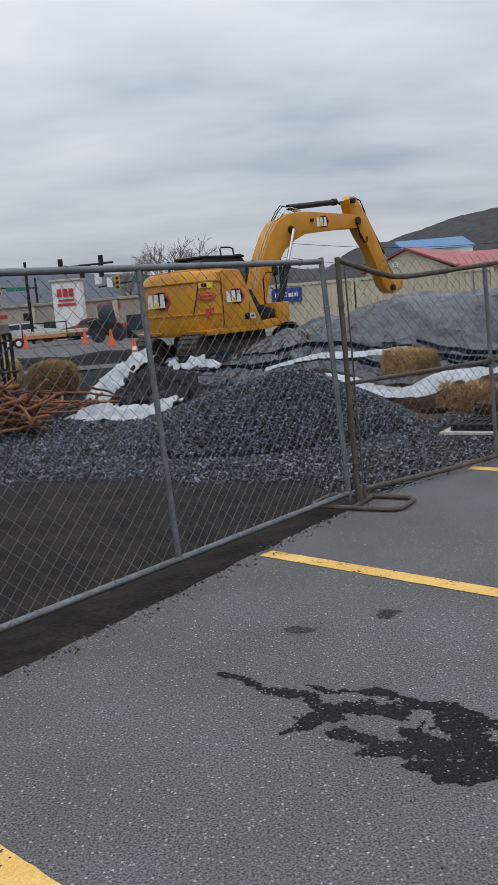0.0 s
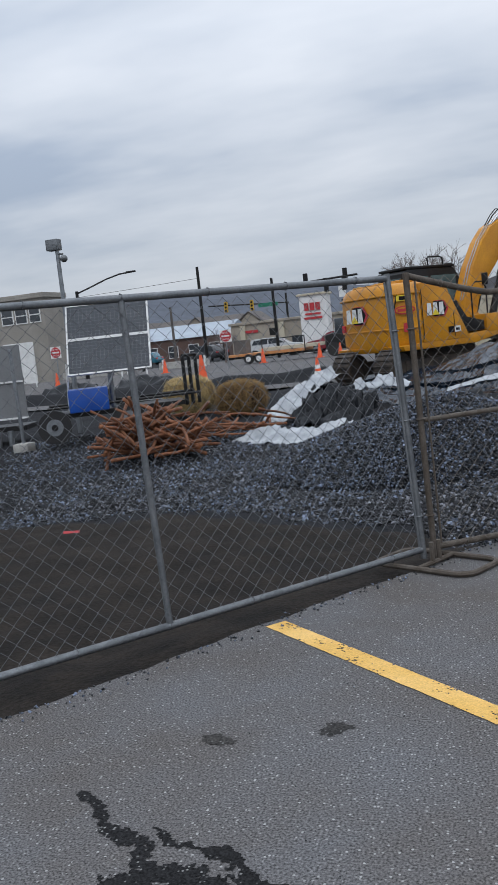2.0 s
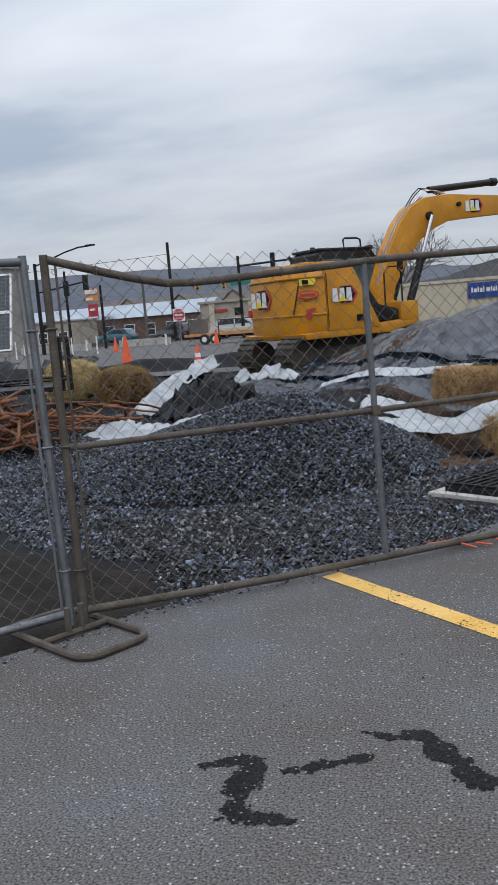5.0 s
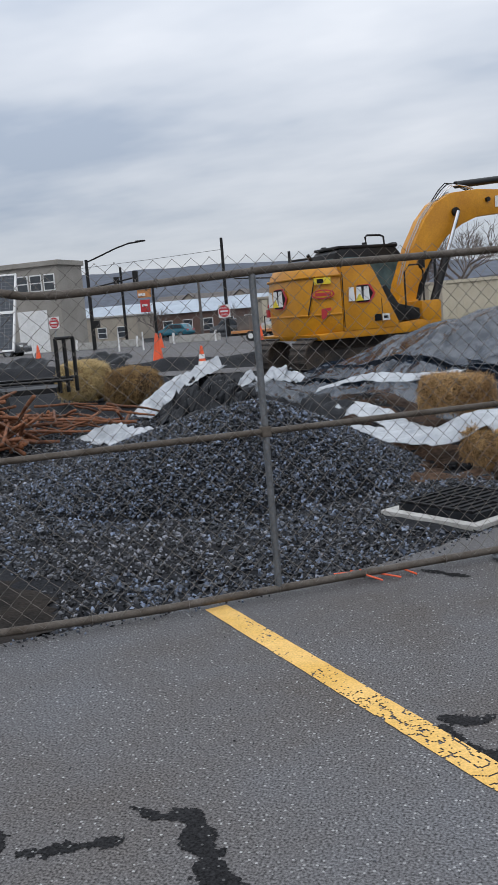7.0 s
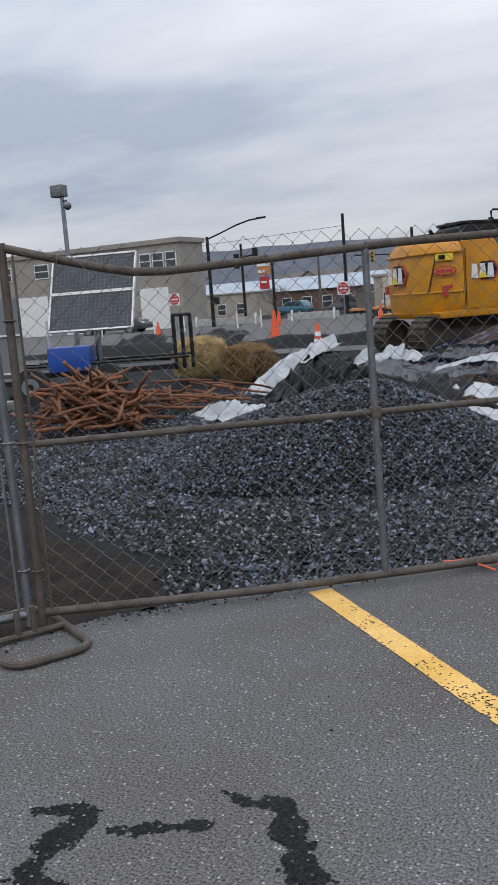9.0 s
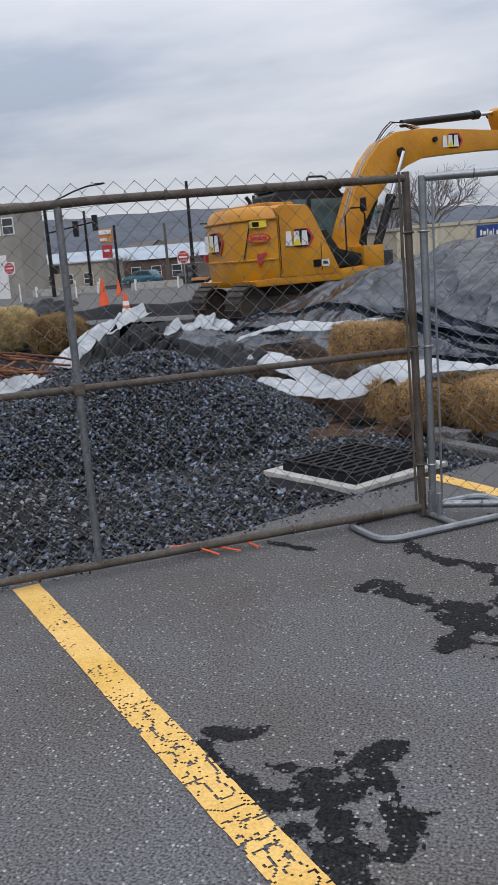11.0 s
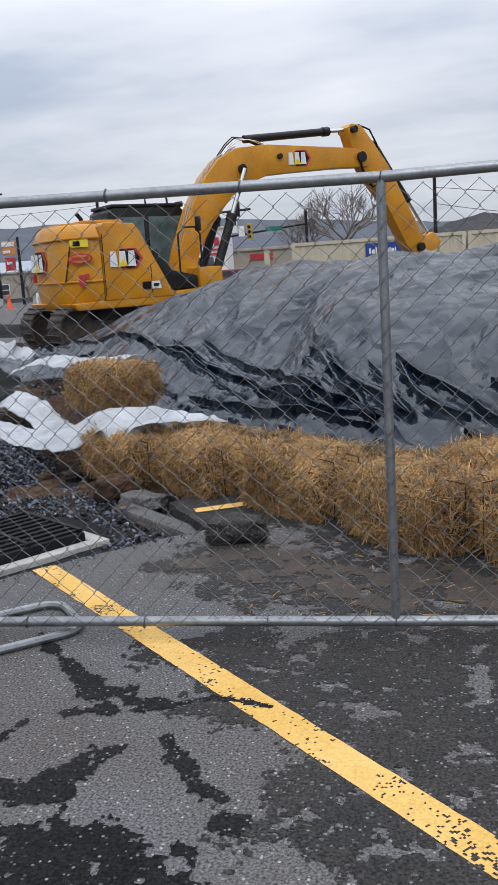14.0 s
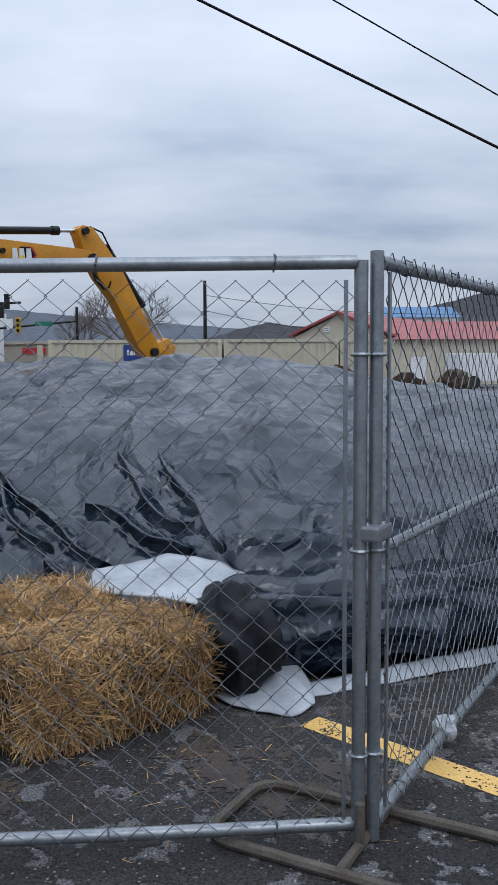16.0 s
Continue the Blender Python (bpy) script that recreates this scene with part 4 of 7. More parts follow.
def crease(X, Y):
    """Height that the folds add: the long ones cut deep beside a sharp lip, many short ones are shallow."""
    out = np.zeros_like(X)
    rng = random.Random(29)
    rows_f = []
    for k, f in enumerate(FOLDS):
        run = run_of(f, 0.12)
        rows_f += [((*a.xy, *b.xy), 0.035, 0.30) for a, b in zip(run, run[1:])]
    for k in range(195):
        x = rng.uniform(-0.5, 10.5) if k < 150 else rng.uniform(-1.9, 3.8)
        y = lerp_table(x, TOE) + rng.uniform(0.1, 1.0) ** 1.3 * lerp_table(x, DEPTH)
        a = radians(rng.gauss(-56 if x < 7 else -80, 20)) if rng.random() < 0.75 else radians(rng.uniform(-40, 40))
        ln = rng.uniform(0.3, 1.5)
        rows_f.append(((x, y, x + ln * math.cos(a), y + ln * math.sin(a)), rng.uniform(0.030, 0.055), rng.uniform(0.05, 0.16) if k < 150 else rng.uniform(0.08, 0.2)))
    for k, ((x0, y0, x1, y1), w, deep) in enumerate(rows_f):
        dx, dy = x1 - x0, y1 - y0
        ln = math.hypot(dx, dy)
        near = (np.abs(X - (x0 + x1) / 2) < abs(dx) / 2 + 0.5) & (np.abs(Y - (y0 + y1) / 2) < abs(dy) / 2 + 0.5)
        x, y = X[near], Y[near]
        t = ((x - x0) * dx + (y - y0) * dy) / (ln * ln)
        s = ((x - x0) * dy - (y - y0) * dx) / ln + (0.05 * ln * np.sin(t * 3.0 + k) + 0.02 * np.sin(t * 11.0 + 2 * k)) * (ln > 0.2)
        u, v = np.clip((t + 0.1) / 0.35, 0, 1), np.clip((1.1 - t) / 0.35, 0, 1)
        taper = u * u * (3 - 2 * u) * v * v * (3 - 2 * v) * deep
        out[near] += taper * (0.055 * np.exp(-np.abs(s - 1.9 * w) / (1.6 * w)) - 0.105 * np.exp(-(s / w) ** 2) + 0.03 * np.exp(-np.abs(s + 2.6 * w) / (2.5 * w)))
    return out


def tarp_z(x, y):
    d = y - lerp_table(x, TOE)
    depth = lerp_table(x, DEPTH)
    top = lerp_table(x, RIDGE)
    base = max(0.0, site_z(x, y)) if y > edge_y(x) else 0.0
    base = min(base, top)
    if d < depth:
        t = max(d / depth, 0.0)
        rise = soft(0, 1, t) * 0.35 + (1 - (1 - t) ** 1.7) * 0.65
        # towards the road end a steep front breaks at a shoulder below a flatter top
        step = 0.70 * soft(-0.14, 0.36, t) * 1.12 - 0.0784 * 1.0 + 0.30 * soft(0.22, 1.0, t)
        rise += (max(step, 0.0) / 1.006 - rise) * soft(4.1, 4.8, x) * soft(0.0, 0.03, t)
    else:
        t = min((d - depth) / 3.5, 1.0)
        rise = 1 - soft(0, 1, t)
    body = base + (top - base) * rise
    # lumps of the spoil, then folds that run down the slope
    amp = soft(0.0, 0.9, d)
    body += amp * (0.08 * fbm(x * 0.75 + 3, y * 0.75, 1.0, 3))
    wx = x + 0.35 * nz(x * 0.6, y * 0.6, 3)
    wy = y + 0.35 * nz(x * 0.6, y * 0.6, 8)
    s, along = 0.86 * wx + 0.50 * wy, -0.5 * wx + 0.86 * wy
    gate = soft(-0.15, 0.35, nz(x * 0.5, y * 0.5, 14.0))
    fold = max(1 - abs(nz(s * 0.9, along * 0.20, 5.0)) * 5.5, 0) ** 1.4
    deep = max(1 - abs(nz(s * 0.75 + 7, along * 0.16, 2.0)) * 7.0, 0) ** 1.3
    fine = max(1 - abs(nz(s * 2.4, along * 0.40, 9.0)) * 4.0, 0) ** 1.5
    ripple = max(1 - abs(nz(x * 1.7 + 2 * nz(x, y, 4), y * 1.7, 2.0)) * 4.5, 0) ** 1.5
    cross = max(1 - abs(nz(x * 1.1 - y * 0.8, x * 0.35 + y * 0.5, 11.0)) * 6, 0) ** 1.4
    low = soft(3.4, 0.4, d)
    body += amp * (0.02 * fold * (0.3 + 0.7 * low) - 0.012 * deep * (0.2 + 0.8 * low) + 0.014 * fine * (0.15 + 0.85 * low * gate) + 0.006 * ripple + 0.06 * cross * (1 - 0.5 * low)) + 0.002 * fbm(x * 6, y * 6, 7, 2)
    hem = max(1 - abs(nz(wx * 0.5 + wy * 0.3, d * 3.2, 6.0)) * 2.0, 0) ** 3
    body += 0.06 * hem * soft(1.1, 0.2, d) * soft(-0.02, 0.2, d)
    if x > 6.4:
        roll = math.exp(-((d - 0.34) / 0.30) ** 2) * soft(6.4, 7.1, x) * soft(12.5, 9.0, x)
        body += roll * (0.14 + 0.07 * max(1 - abs(nz(x * 0.9, d * 7.0, 3.0)) * 3, 0) + 0.05 * nz(x * 2.0, d * 4, 1))
    return body + 0.02


# laid out along its own foot, so that the hem runs smooth
verts, faces = [], []
steps_x = [float(v) for v in np.arange(-2.0, 12.0, 0.027)]
steps_d = [float(v) for v in np.arange(0.0, 7.6, 0.027)]
for x in steps_x:
    foot = lerp_table(x, TOE) + 0.07 * nz(x * 1.6, 0, 1) + 0.03 * nz(x * 5, 0, 2)
    reach = (lerp_table(x, DEPTH) + 3.2) / 7.6
    for d in steps_d:
        y = foot + d * reach
        verts.append((x, y, tarp_z(x, y) if d > 0 else 0.012))
folds_z = crease(np.array([v[0] for v in verts]), np.array([v[1] for v in verts]))
n = len(steps_d)
verts = [(x, y, max(z + (float(f) if k % n else 0.0), 0.012)) for k, ((x, y, z), f) in enumerate(zip(verts, folds_z))]
for i in range(len(steps_x) - 1):
    for j in range(n - 1):
        faces.append((i * n + j, (i + 1) * n + j, (i + 1) * n + j + 1, i * n + j + 1))
sheet = raw("tarpaulin", verts, faces, TARP, smooth=180)
tagged(sheet, "wrinkled dark grey plastic sheet covering a long mound", "tarpaulin")
grid_v = verts


def sheet_z(x, y):
    i = min(max(int(round((x + 2.0) / 0.027)), 0), len(steps_x) - 1)
    foot = grid_v[i * n][1]
    reach = (lerp_table(steps_x[i], DEPTH) + 3.2) / 7.6
    j = min(max((y - foot) / reach / 0.027, 0), n - 1.001)
    a, b = grid_v[i * n + int(j)][2], grid_v[i * n + int(j) + 1][2]
    return a + (b - a) * (j - int(j))


# doubled folds: a lip of the sheet that stands up and curls over its own shadow
LIP = ((-0.13, -0.012), (-0.07, 0.006), (-0.03, 0.020), (0.0, 0.027), (0.011, 0.025), (0.014, 0.017), (0.008, 0.007), (0.0, 0.0), (-0.004, -0.03))
for k, points in enumerate(FOLDS):
    run = run_of(points)
    lip_v, lip_f = [], []
    wide = (0.75, 1.0, 1.25, 0.9)[k % 4]
    for i, p in enumerate(run):
        d = (run[min(i + 1, len(run) - 1)] - run[max(i - 1, 0)]).normalized()
        side = Vector((-d.y, d.x, 0))
        if side.y > 0:
            side = -side
        t = i / (len(run) - 1)
        size = wide * (0.03 + 0.97 * soft(0, 0.4, t) * soft(1.0, 0.7, t)) * (1 + 0.25 * nz(p.x * 4, p.y * 4, 3))
        base = [sheet_z(*(p + side * e * 0.12 + d * e2 * 0.06).xy) for e in (-1, 0) for e2 in (-1, 0, 1)]
        base = sum(base) / len(base)
        for u, h in LIP:
            q = p + side * u * size
            z = base + h * size + 0.01 if h > -0.01 else sheet_z(q.x, q.y) - 0.02
            lip_v.append((q.x, q.y, z))
    m = len(LIP)
    for i in range(len(run) - 1):
        for j in range(m - 1):
            lip_f.append((i * m + j, (i + 1) * m + j, (i + 1) * m + j + 1, i * m + j + 1))
    raw("fold", lip_v, lip_f, TARP, sheet, smooth=60)


def cloth(name, low, high, material, label, rows_n=14, cols=60, amp=0.05, category="plastic sheet", freq=3.0, thick=0.006, seed=0.0):
    """A crumpled sheet between two edges, each a list of x, y, z."""
    lo, hi = [Vector(p) for p in low], [Vector(p) for p in high]

    def at(line, t):
        f = t * (len(line) - 1)
        i = min(int(f), len(line) - 2)
        u = f - i
        p0, p1, p2, p3 = line[max(i - 1, 0)], line[i], line[i + 1], line[min(i + 2, len(line) - 1)]
        return 0.5 * ((2 * p1) + (p2 - p0) * u + (2 * p0 - 5 * p1 + 4 * p2 - p3) * u * u + (3 * p1 - p0 - 3 * p2 + p3) * u ** 3)
    verts, faces = [], []
    for j in range(rows_n + 1):
        for i in range(cols + 1):
            t, s = i / cols, j / rows_n
            p = at(lo, t).lerp(at(hi, t), s)
            q = p * freq
            f = max(1 - abs(noise.noise((q.x * 0.7 + seed, q.y * 0.7, q.z * 0.7))) * 2.6, 0) ** 1.5
            g = noise.noise((q.x * 1.6, q.y * 1.6 + seed, q.z * 1.6))
            e = 0.3 + 0.7 * math.sin(math.pi * s)
            h = noise.noise((q.x * 3.7, q.y * 3.7 + seed, q.z * 3.7))
            verts.append(p + Vector((0.5 * g * amp, (0.4 * f * e + 0.3 * h) * amp, (f * e + 0.4 * g + 0.22 * h) * amp)))
    n = cols + 1
    for j in range(rows_n):
        for i in range(cols):
            faces.append((j * n + i, j * n + i + 1, (j + 1) * n + i + 1, (j + 1) * n + i))
    ob = raw(name, verts, faces, material, smooth=60)
    md = ob.modifiers.new("thickness", "SOLIDIFY")
    md.thickness = thick
    return tagged(ob, label, category)


# ---- excavator ----
# own axes: x ahead along the boom, y to its left, z up; it stands on the site level
EXC_TURN = 46.5
exc = thing("excavator", pose(-0.43, 21.79, 0.25, 0, 0, EXC_TURN), "yellow tracked excavator with black cab, arm stretched over the heap", "excavator")
UX, VY, WZ = 4.9, -0.45, -0.30


def eu(pts):
    return [(u + UX, z + WZ) for u, z in pts]


def bar(p0, p1, r, n=12, r_end=None):
    return tube(bmesh.new(), [p0, p1], r, n, r_end=r_end)


# counterweight: rounded plan, drawn in at the top
PLAN = [(-5.86, -0.72), (-6.12, -0.60), (-6.36, -0.32), (-6.42, 0.00), (-6.43, 0.40), (-6.40, 0.85), (-6.33, 1.25), (-6.15, 1.62), (-5.86, 1.75)]
bm = bmesh.new()
rings = []
for z, inset, push in ((1.12, 0.05, 0.10), (1.20, 0.0, 0.05), (1.45, 0.0, 0.0), (1.80, 0.0, -0.03), (2.20, 0.015, 0.02), (2.32, 0.06, 0.07), (2.42, 0.14, 0.2), (2.46, 0.26, 0.32)):
    ring = []
    for u, v in PLAN:
        k = 1 - inset
        ring.append((max(-6.6, -5.86 + (u + 5.86) * (1 - push * 0.6)) + UX, (0.46 + (v - 0.46) * k) + VY, z + WZ))
    rings.append(ring)
loft(bm, rings)
bmesh.ops.recalc_face_normals(bm, faces=bm.faces)
part("counterweight", bm, CAT_YEL, exc, "yellow counterweight", smooth=35)
bm = bmesh.new()
prism(bm, eu([(-5.84, 1.15), (-5.84, 2.40), (-5.75, 2.46), (-5.20, 2.43), (-5.10, 2.29), (-4.67, 1.47), (-4.50, 1.15)]), -0.72 + VY, 0.72 + VY, 0.035)
part("engine_housing", bm, CAT_YEL, exc, "yellow engine housing panel", smooth=35)
bm = bmesh.new()
prism(bm, eu([(-5.84, 1.15), (-5.84, 2.25), (-5.2, 2.25), (-4.9, 1.5), (-4.9, 1.15)]), 0.73 + VY, 1.62 + VY, 0.03)
part("side_housing", bm, CAT_YEL, exc, smooth=35)
bm = bmesh.new()
box(bm, -5.55 + UX, 0.25 + VY, 2.44 + WZ, 0.75, 0.9, 0.09, 0.03)
box(bm, -6.1 + UX, 0.45 + VY, 2.44 + WZ, 0.35, 1.1, 0.05, 0.02)
part("hood", bm, CAT_YEL, exc, smooth=35)
bm = bmesh.new()
prism(bm, eu([(-6.35, 1.02), (-6.4, 1.13), (-3.52, 1.28), (-3.50, 1.16), (-4.30, 1.02)]), -0.70 + VY, 1.6 + VY, 0.02)
part("swing_frame", bm, CAT_YEL, exc, smooth=35)
bm = bmesh.new()
box(bm, -3.74 + UX, -0.40 + VY, 1.22 + WZ, 0.48, 0.62, 0.40, 0.03)
part("tool_box", bm, CAT_YEL, exc, smooth=35)
bm = bmesh.new()
prism(bm, eu([(-4.66, 1.27), (-4.70, 1.55), (-4.90, 1.95), (-4.78, 1.98), (-4.50, 1.60), (-4.0, 1.48), (-4.0, 1.27)]), -0.66 + VY, -0.1 + VY, 0.02)
part("step_well", bm, STEEL_DARK, exc, smooth=35)
part("handrail", tube(bmesh.new(), [(-4.35 + UX, -0.68 + VY, 1.5 + WZ), (-4.35 + UX, -0.68 + VY, 2.2 + WZ), (-4.22 + UX, -0.68 + VY, 2.33 + WZ), (-4.0 + UX, -0.68 + VY, 2.33 + WZ), (-3.9 + UX, -0.68 + VY, 2.2 + WZ), (-3.9 + UX, -0.68 + VY, 1.6 + WZ)], 0.018, 8), STEEL_DARK, exc, smooth=40)
for u in (-5.82, -4.95):
    bm = bmesh.new()
    box(bm, u + UX, -0.722 + VY, 1.22 + WZ, 0.012, 0.012, 1.05 if u < -5 else 0.5)
    part("seam", bm, STEEL_DARK, exc)
# exhaust and hood rail
part("exhaust", tube(bmesh.new(), [(-5.5 + UX, 0.9 + VY, 2.3 + WZ), (-5.5 + UX, 0.9 + VY, 2.62 + WZ), (-5.58 + UX, 0.9 + VY, 2.72 + WZ)], 0.04, 10), STEEL_DARK, exc, smooth=40)
# cab
# opaque panes: the sky showing in the glass is painted as a teal tone
CAB_PANE = mat("sky_tinted_cab_pane", (0.11, 0.17, 0.18), (0.05, 0.08, 0.085), scale=2.5, rough=0.12, bump=0, fine=0.05)
cab = part("cab", prism(bmesh.new(), eu([(-5.05, 1.25), (-5.05, 2.72), (-4.95, 2.80), (-3.55, 2.80), (-3.38, 2.6), (-3.22, 1.9), (-3.22, 1.25)]), 0.66 + VY, 1.60 + VY, 0.03), STEEL_DARK, exc, "black cab", smooth=35)
for (u0, u1, z0, z1) in ((-4.92, -4.35, 1.85, 2.62), (-4.25, -3.5, 1.6, 2.62)):
    bm = bmesh.new()
    box(bm, (u0 + u1) / 2 + UX, 0.650 + VY, z0 + WZ, u1 - u0, 0.012, z1 - z0)
    part("pane", bm, CAB_PANE, cab)
bm = bmesh.new()
box(bm, -5.062 + UX, 1.13 + VY, 2.1 + WZ, 0.012, 0.72, 0.52)
part("pane", bm, CAB_PANE, cab)
bm = bmesh.new()
box(bm, -4.25 + UX, 1.13 + VY, 2.80 + WZ, 1.5, 0.98, 0.06, 0.02)
part("roof", bm, STEEL_DARK, cab, smooth=35)
part("guard_rail", tube(bmesh.new(), [(-4.25 + UX, 0.72 + VY, 2.84 + WZ), (-4.25 + UX, 0.74 + VY, 3.02 + WZ), (-4.18 + UX, 0.78 + VY, 3.06 + WZ), (-3.86 + UX, 0.78 + VY, 3.06 + WZ), (-3.79 + UX, 0.74 + VY, 3.02 + WZ), (-3.79 + UX, 0.72 + VY, 2.84 + WZ)], 0.022, 8), STEEL_DARK, cab, smooth=40)
# boom, arm
boom_poly = [(-4.22, 1.45), (-4.05, 2.0), (-3.75, 2.70), (-3.41, 3.25), (-3.1, 3.57), (-2.69, 3.77), (-1.99, 3.84), (0.07, 3.80), (0.44, 3.74), (0.52, 3.60), (0.46, 3.44), (-0.29, 3.41), (-1.4, 3.33), (-2.03, 3.27), (-2.45, 3.12), (-2.87, 2.88), (-3.3, 2.42), (-3.63, 1.95), (-3.78, 1.45)]
part("boom", prism(bmesh.new(), eu(boom_poly), -0.19 + VY, 0.19 + VY, 0.018), CAT_YEL, exc, "yellow boom", smooth=35)
for s in (-0.205, 0.205):
    part("foot_plate", prism(bmesh.new(), eu([(-4.25, 1.2), (-4.3, 1.6), (-4.0, 1.75), (-3.7, 1.65), (-3.6, 1.2)]), s - 0.015 + VY, s + 0.015 + VY), CAT_YEL, exc)
arm_poly = [(-0.02, 4.20), (0.10, 4.28), (0.34, 4.26), (0.67, 3.91), (1.06, 3.45), (1.34, 3.0), (2.04, 1.88), (2.14, 1.68), (1.95, 1.58), (1.66, 1.66), (1.50, 1.80), (0.84, 2.86), (0.48, 3.24), (0.12, 3.78), (0.02, 4.04)]
arm = part("stick", prism(bmesh.new(), eu(arm_poly), -0.15 + VY, 0.15 + VY, 0.018), CAT_YEL, exc, "yellow stick", smooth=35)
for u, z, r in ((0.28, 3.62, 0.11), (-2.62, 3.38, 0.09), (0.12, 4.16, 0.07), (1.85, 1.75, 0.09), (-1.75, 3.62, 0.05)):
    part("pin", bar((u + UX, -0.25 + VY, z + WZ), (u + UX, 0.25 + VY, z + WZ), r), STEEL_DARK, exc, smooth=40)
# hydraulic cylinders
def cylinder(p0, p1, split, r, name):
    a, b = Vector(p0), Vector(p1)
    ob = part(name, tube(bmesh.new(), [a, a.lerp(b, split)], r, 12), STEEL_DARK, exc, "black hydraulic cylinder", smooth=40)
    part("rod", tube(bmesh.new(), [a.lerp(b, split), b], r * 0.52, 10), CHROME, ob, "bright chrome rod", smooth=40)
    bm = bmesh.new()
    tube(bm, [a.lerp(b, split - 0.05), a.lerp(b, split + 0.01)], r * 1.22, 12)
    part("gland", bm, STEEL_DARK, ob, smooth=40)
    return ob


cylinder((-2.42 + UX, VY, 3.95 + WZ), (0.08 + UX, VY, 4.18 + WZ), 0.80, 0.075, "stick_cylinder")
for s in (-0.30, 0.30):
    cylinder((-3.42 + UX, s + VY, 1.45 + WZ), (-2.62 + UX, s + VY, 3.38 + WZ), 0.56, 0.085, "boom_cylinder")
cylinder((0.75 + UX, VY, 3.95 + WZ), (2.25 + UX, VY, 2.02 + WZ), 0.62, 0.07, "bucket_cylinder")
bm = bmesh.new()
prism(bm, eu([(1.75, 1.62), (1.72, 1.85), (2.3, 2.06), (2.52, 1.86), (2.45, 1.70), (2.1, 1.62)]), -0.13 + VY, 0.13 + VY, 0.015)
part("quick_coupler", bm, CAT_YEL, exc, smooth=35)
# hoses over the boom
for k in range(4):
    s = -0.12 + 0.07 * k
    pts = [(-3.00 + UX, s + VY, 3.63 + WZ), (-2.80 + UX, s + VY, 3.80 + 0.02 * k + WZ), (-2.62 + UX, s + VY, 3.91 + 0.03 * k + WZ), (-2.42 + UX, s + VY, 3.93 + 0.02 * k + WZ), (-2.2 + UX, s + VY, 3.90 + WZ), (-2.05 + UX, s + VY, 3.85 + WZ)]
    part("hose", tube(bmesh.new(), pts, 0.012, 6), BLACK_PLAST if k > 1 else CHROME, exc, smooth=60)
for k in range(2):
    pts = [(0.25 + UX, -0.2 + VY, 3.55 + WZ), (0.30 + UX, -0.24 + VY, 3.30 - 0.1 * k + WZ), (0.52 + UX, -0.24 + VY, 3.02 + WZ), (0.68 + UX, -0.2 + VY, 3.08 + WZ), (0.75 + UX, -0.16 + VY, 3.2 + WZ)]
    part("hose", tube(bmesh.new(), pts, 0.018, 6), BLACK_PLAST, exc, smooth=60)
part("hose", tube(bmesh.new(), [(0.3 + UX, -0.1 + VY, 4.27 + WZ), (0.6 + UX, -0.1 + VY, 4.18 + WZ), (0.78 + UX, -0.1 + VY, 3.9 + WZ), (0.85 + UX, -0.1 + VY, 3.72 + WZ)], 0.018, 6), BLACK_PLAST, exc, smooth=60)
for s in (-0.12, -0.04):
    pts = [(u + UX, s + VY, z + WZ) for u, z in ((-4.07, 1.98), (-3.77, 2.72), (-3.43, 3.275), (-3.12, 3.595), (-2.70, 3.795))]
    part("pipe", tube(bmesh.new(), pts, 0.010, 6), GALV, exc, "bright steel pipe along the boom", smooth=60)
# undercarriage
part("carbody", box(bmesh.new(), 0.1, 0, 0.42, 1.9, 1.3, 0.42, 0.05), TRACK_STEEL, exc, smooth=35)
part("slew_ring", bar((0.1, 0, 0.70), (0.1, 0, 1.0 + WZ + 0.06), 0.55, 24), STEEL_DARK, exc, smooth=40)
shoe_me = None
for side, y in (("a", -0.74), ("b", 0.74)):
    frame_bm = bmesh.new()
    box(frame_bm, 0.1, y, 0.22, 2.7, 0.30, 0.30, 0.04)
    track = part("track", frame_bm, TRACK_STEEL, exc, "muddy steel crawler track", smooth=35)
    for x in (-1.38, 1.58):
        part("wheel", bar((x, y - 0.13, 0.40), (x, y + 0.13, 0.40), 0.31, 20), TRACK_STEEL, track, smooth=40)
    loop = []
    for k in range(11):
        a = math.pi / 2 + math.pi * k / 10
        loop.append((-1.38 + 0.38 * math.cos(a), 0.40 + 0.38 * math.sin(a), a))
    loop += [(-1.38 + 0.185 * k, 0.02, 1.5 * math.pi) for k in range(1, 16)]
    for k in range(11):
        a = -math.pi / 2 + math.pi * k / 10
        loop.append((1.58 + 0.38 * math.cos(a), 0.40 + 0.38 * math.sin(a), a))
    loop += [(1.58 - 0.185 * k, 0.78, 0.5 * math.pi) for k in range(1, 16)]
    for x, z, a in loop:
        if shoe_me is None:
            bm = bmesh.new()
            box(bm, 0, 0, -0.02, 0.165, 0.60, 0.035)
            box(bm, 0.05, 0, 0.012, 0.02, 0.60, 0.03)
            bm.normal_update()
            shoe_me = bpy.data.meshes.new("shoe"); bm.to_mesh(shoe_me); bm.free(); shoe_me.materials.append(TRACK_STEEL)
        ob = new("shoe", shoe_me)
        ob.parent = track
        ob.matrix_local = pose(x, y, z, 0, math.degrees(math.pi / 2 - a), 0)
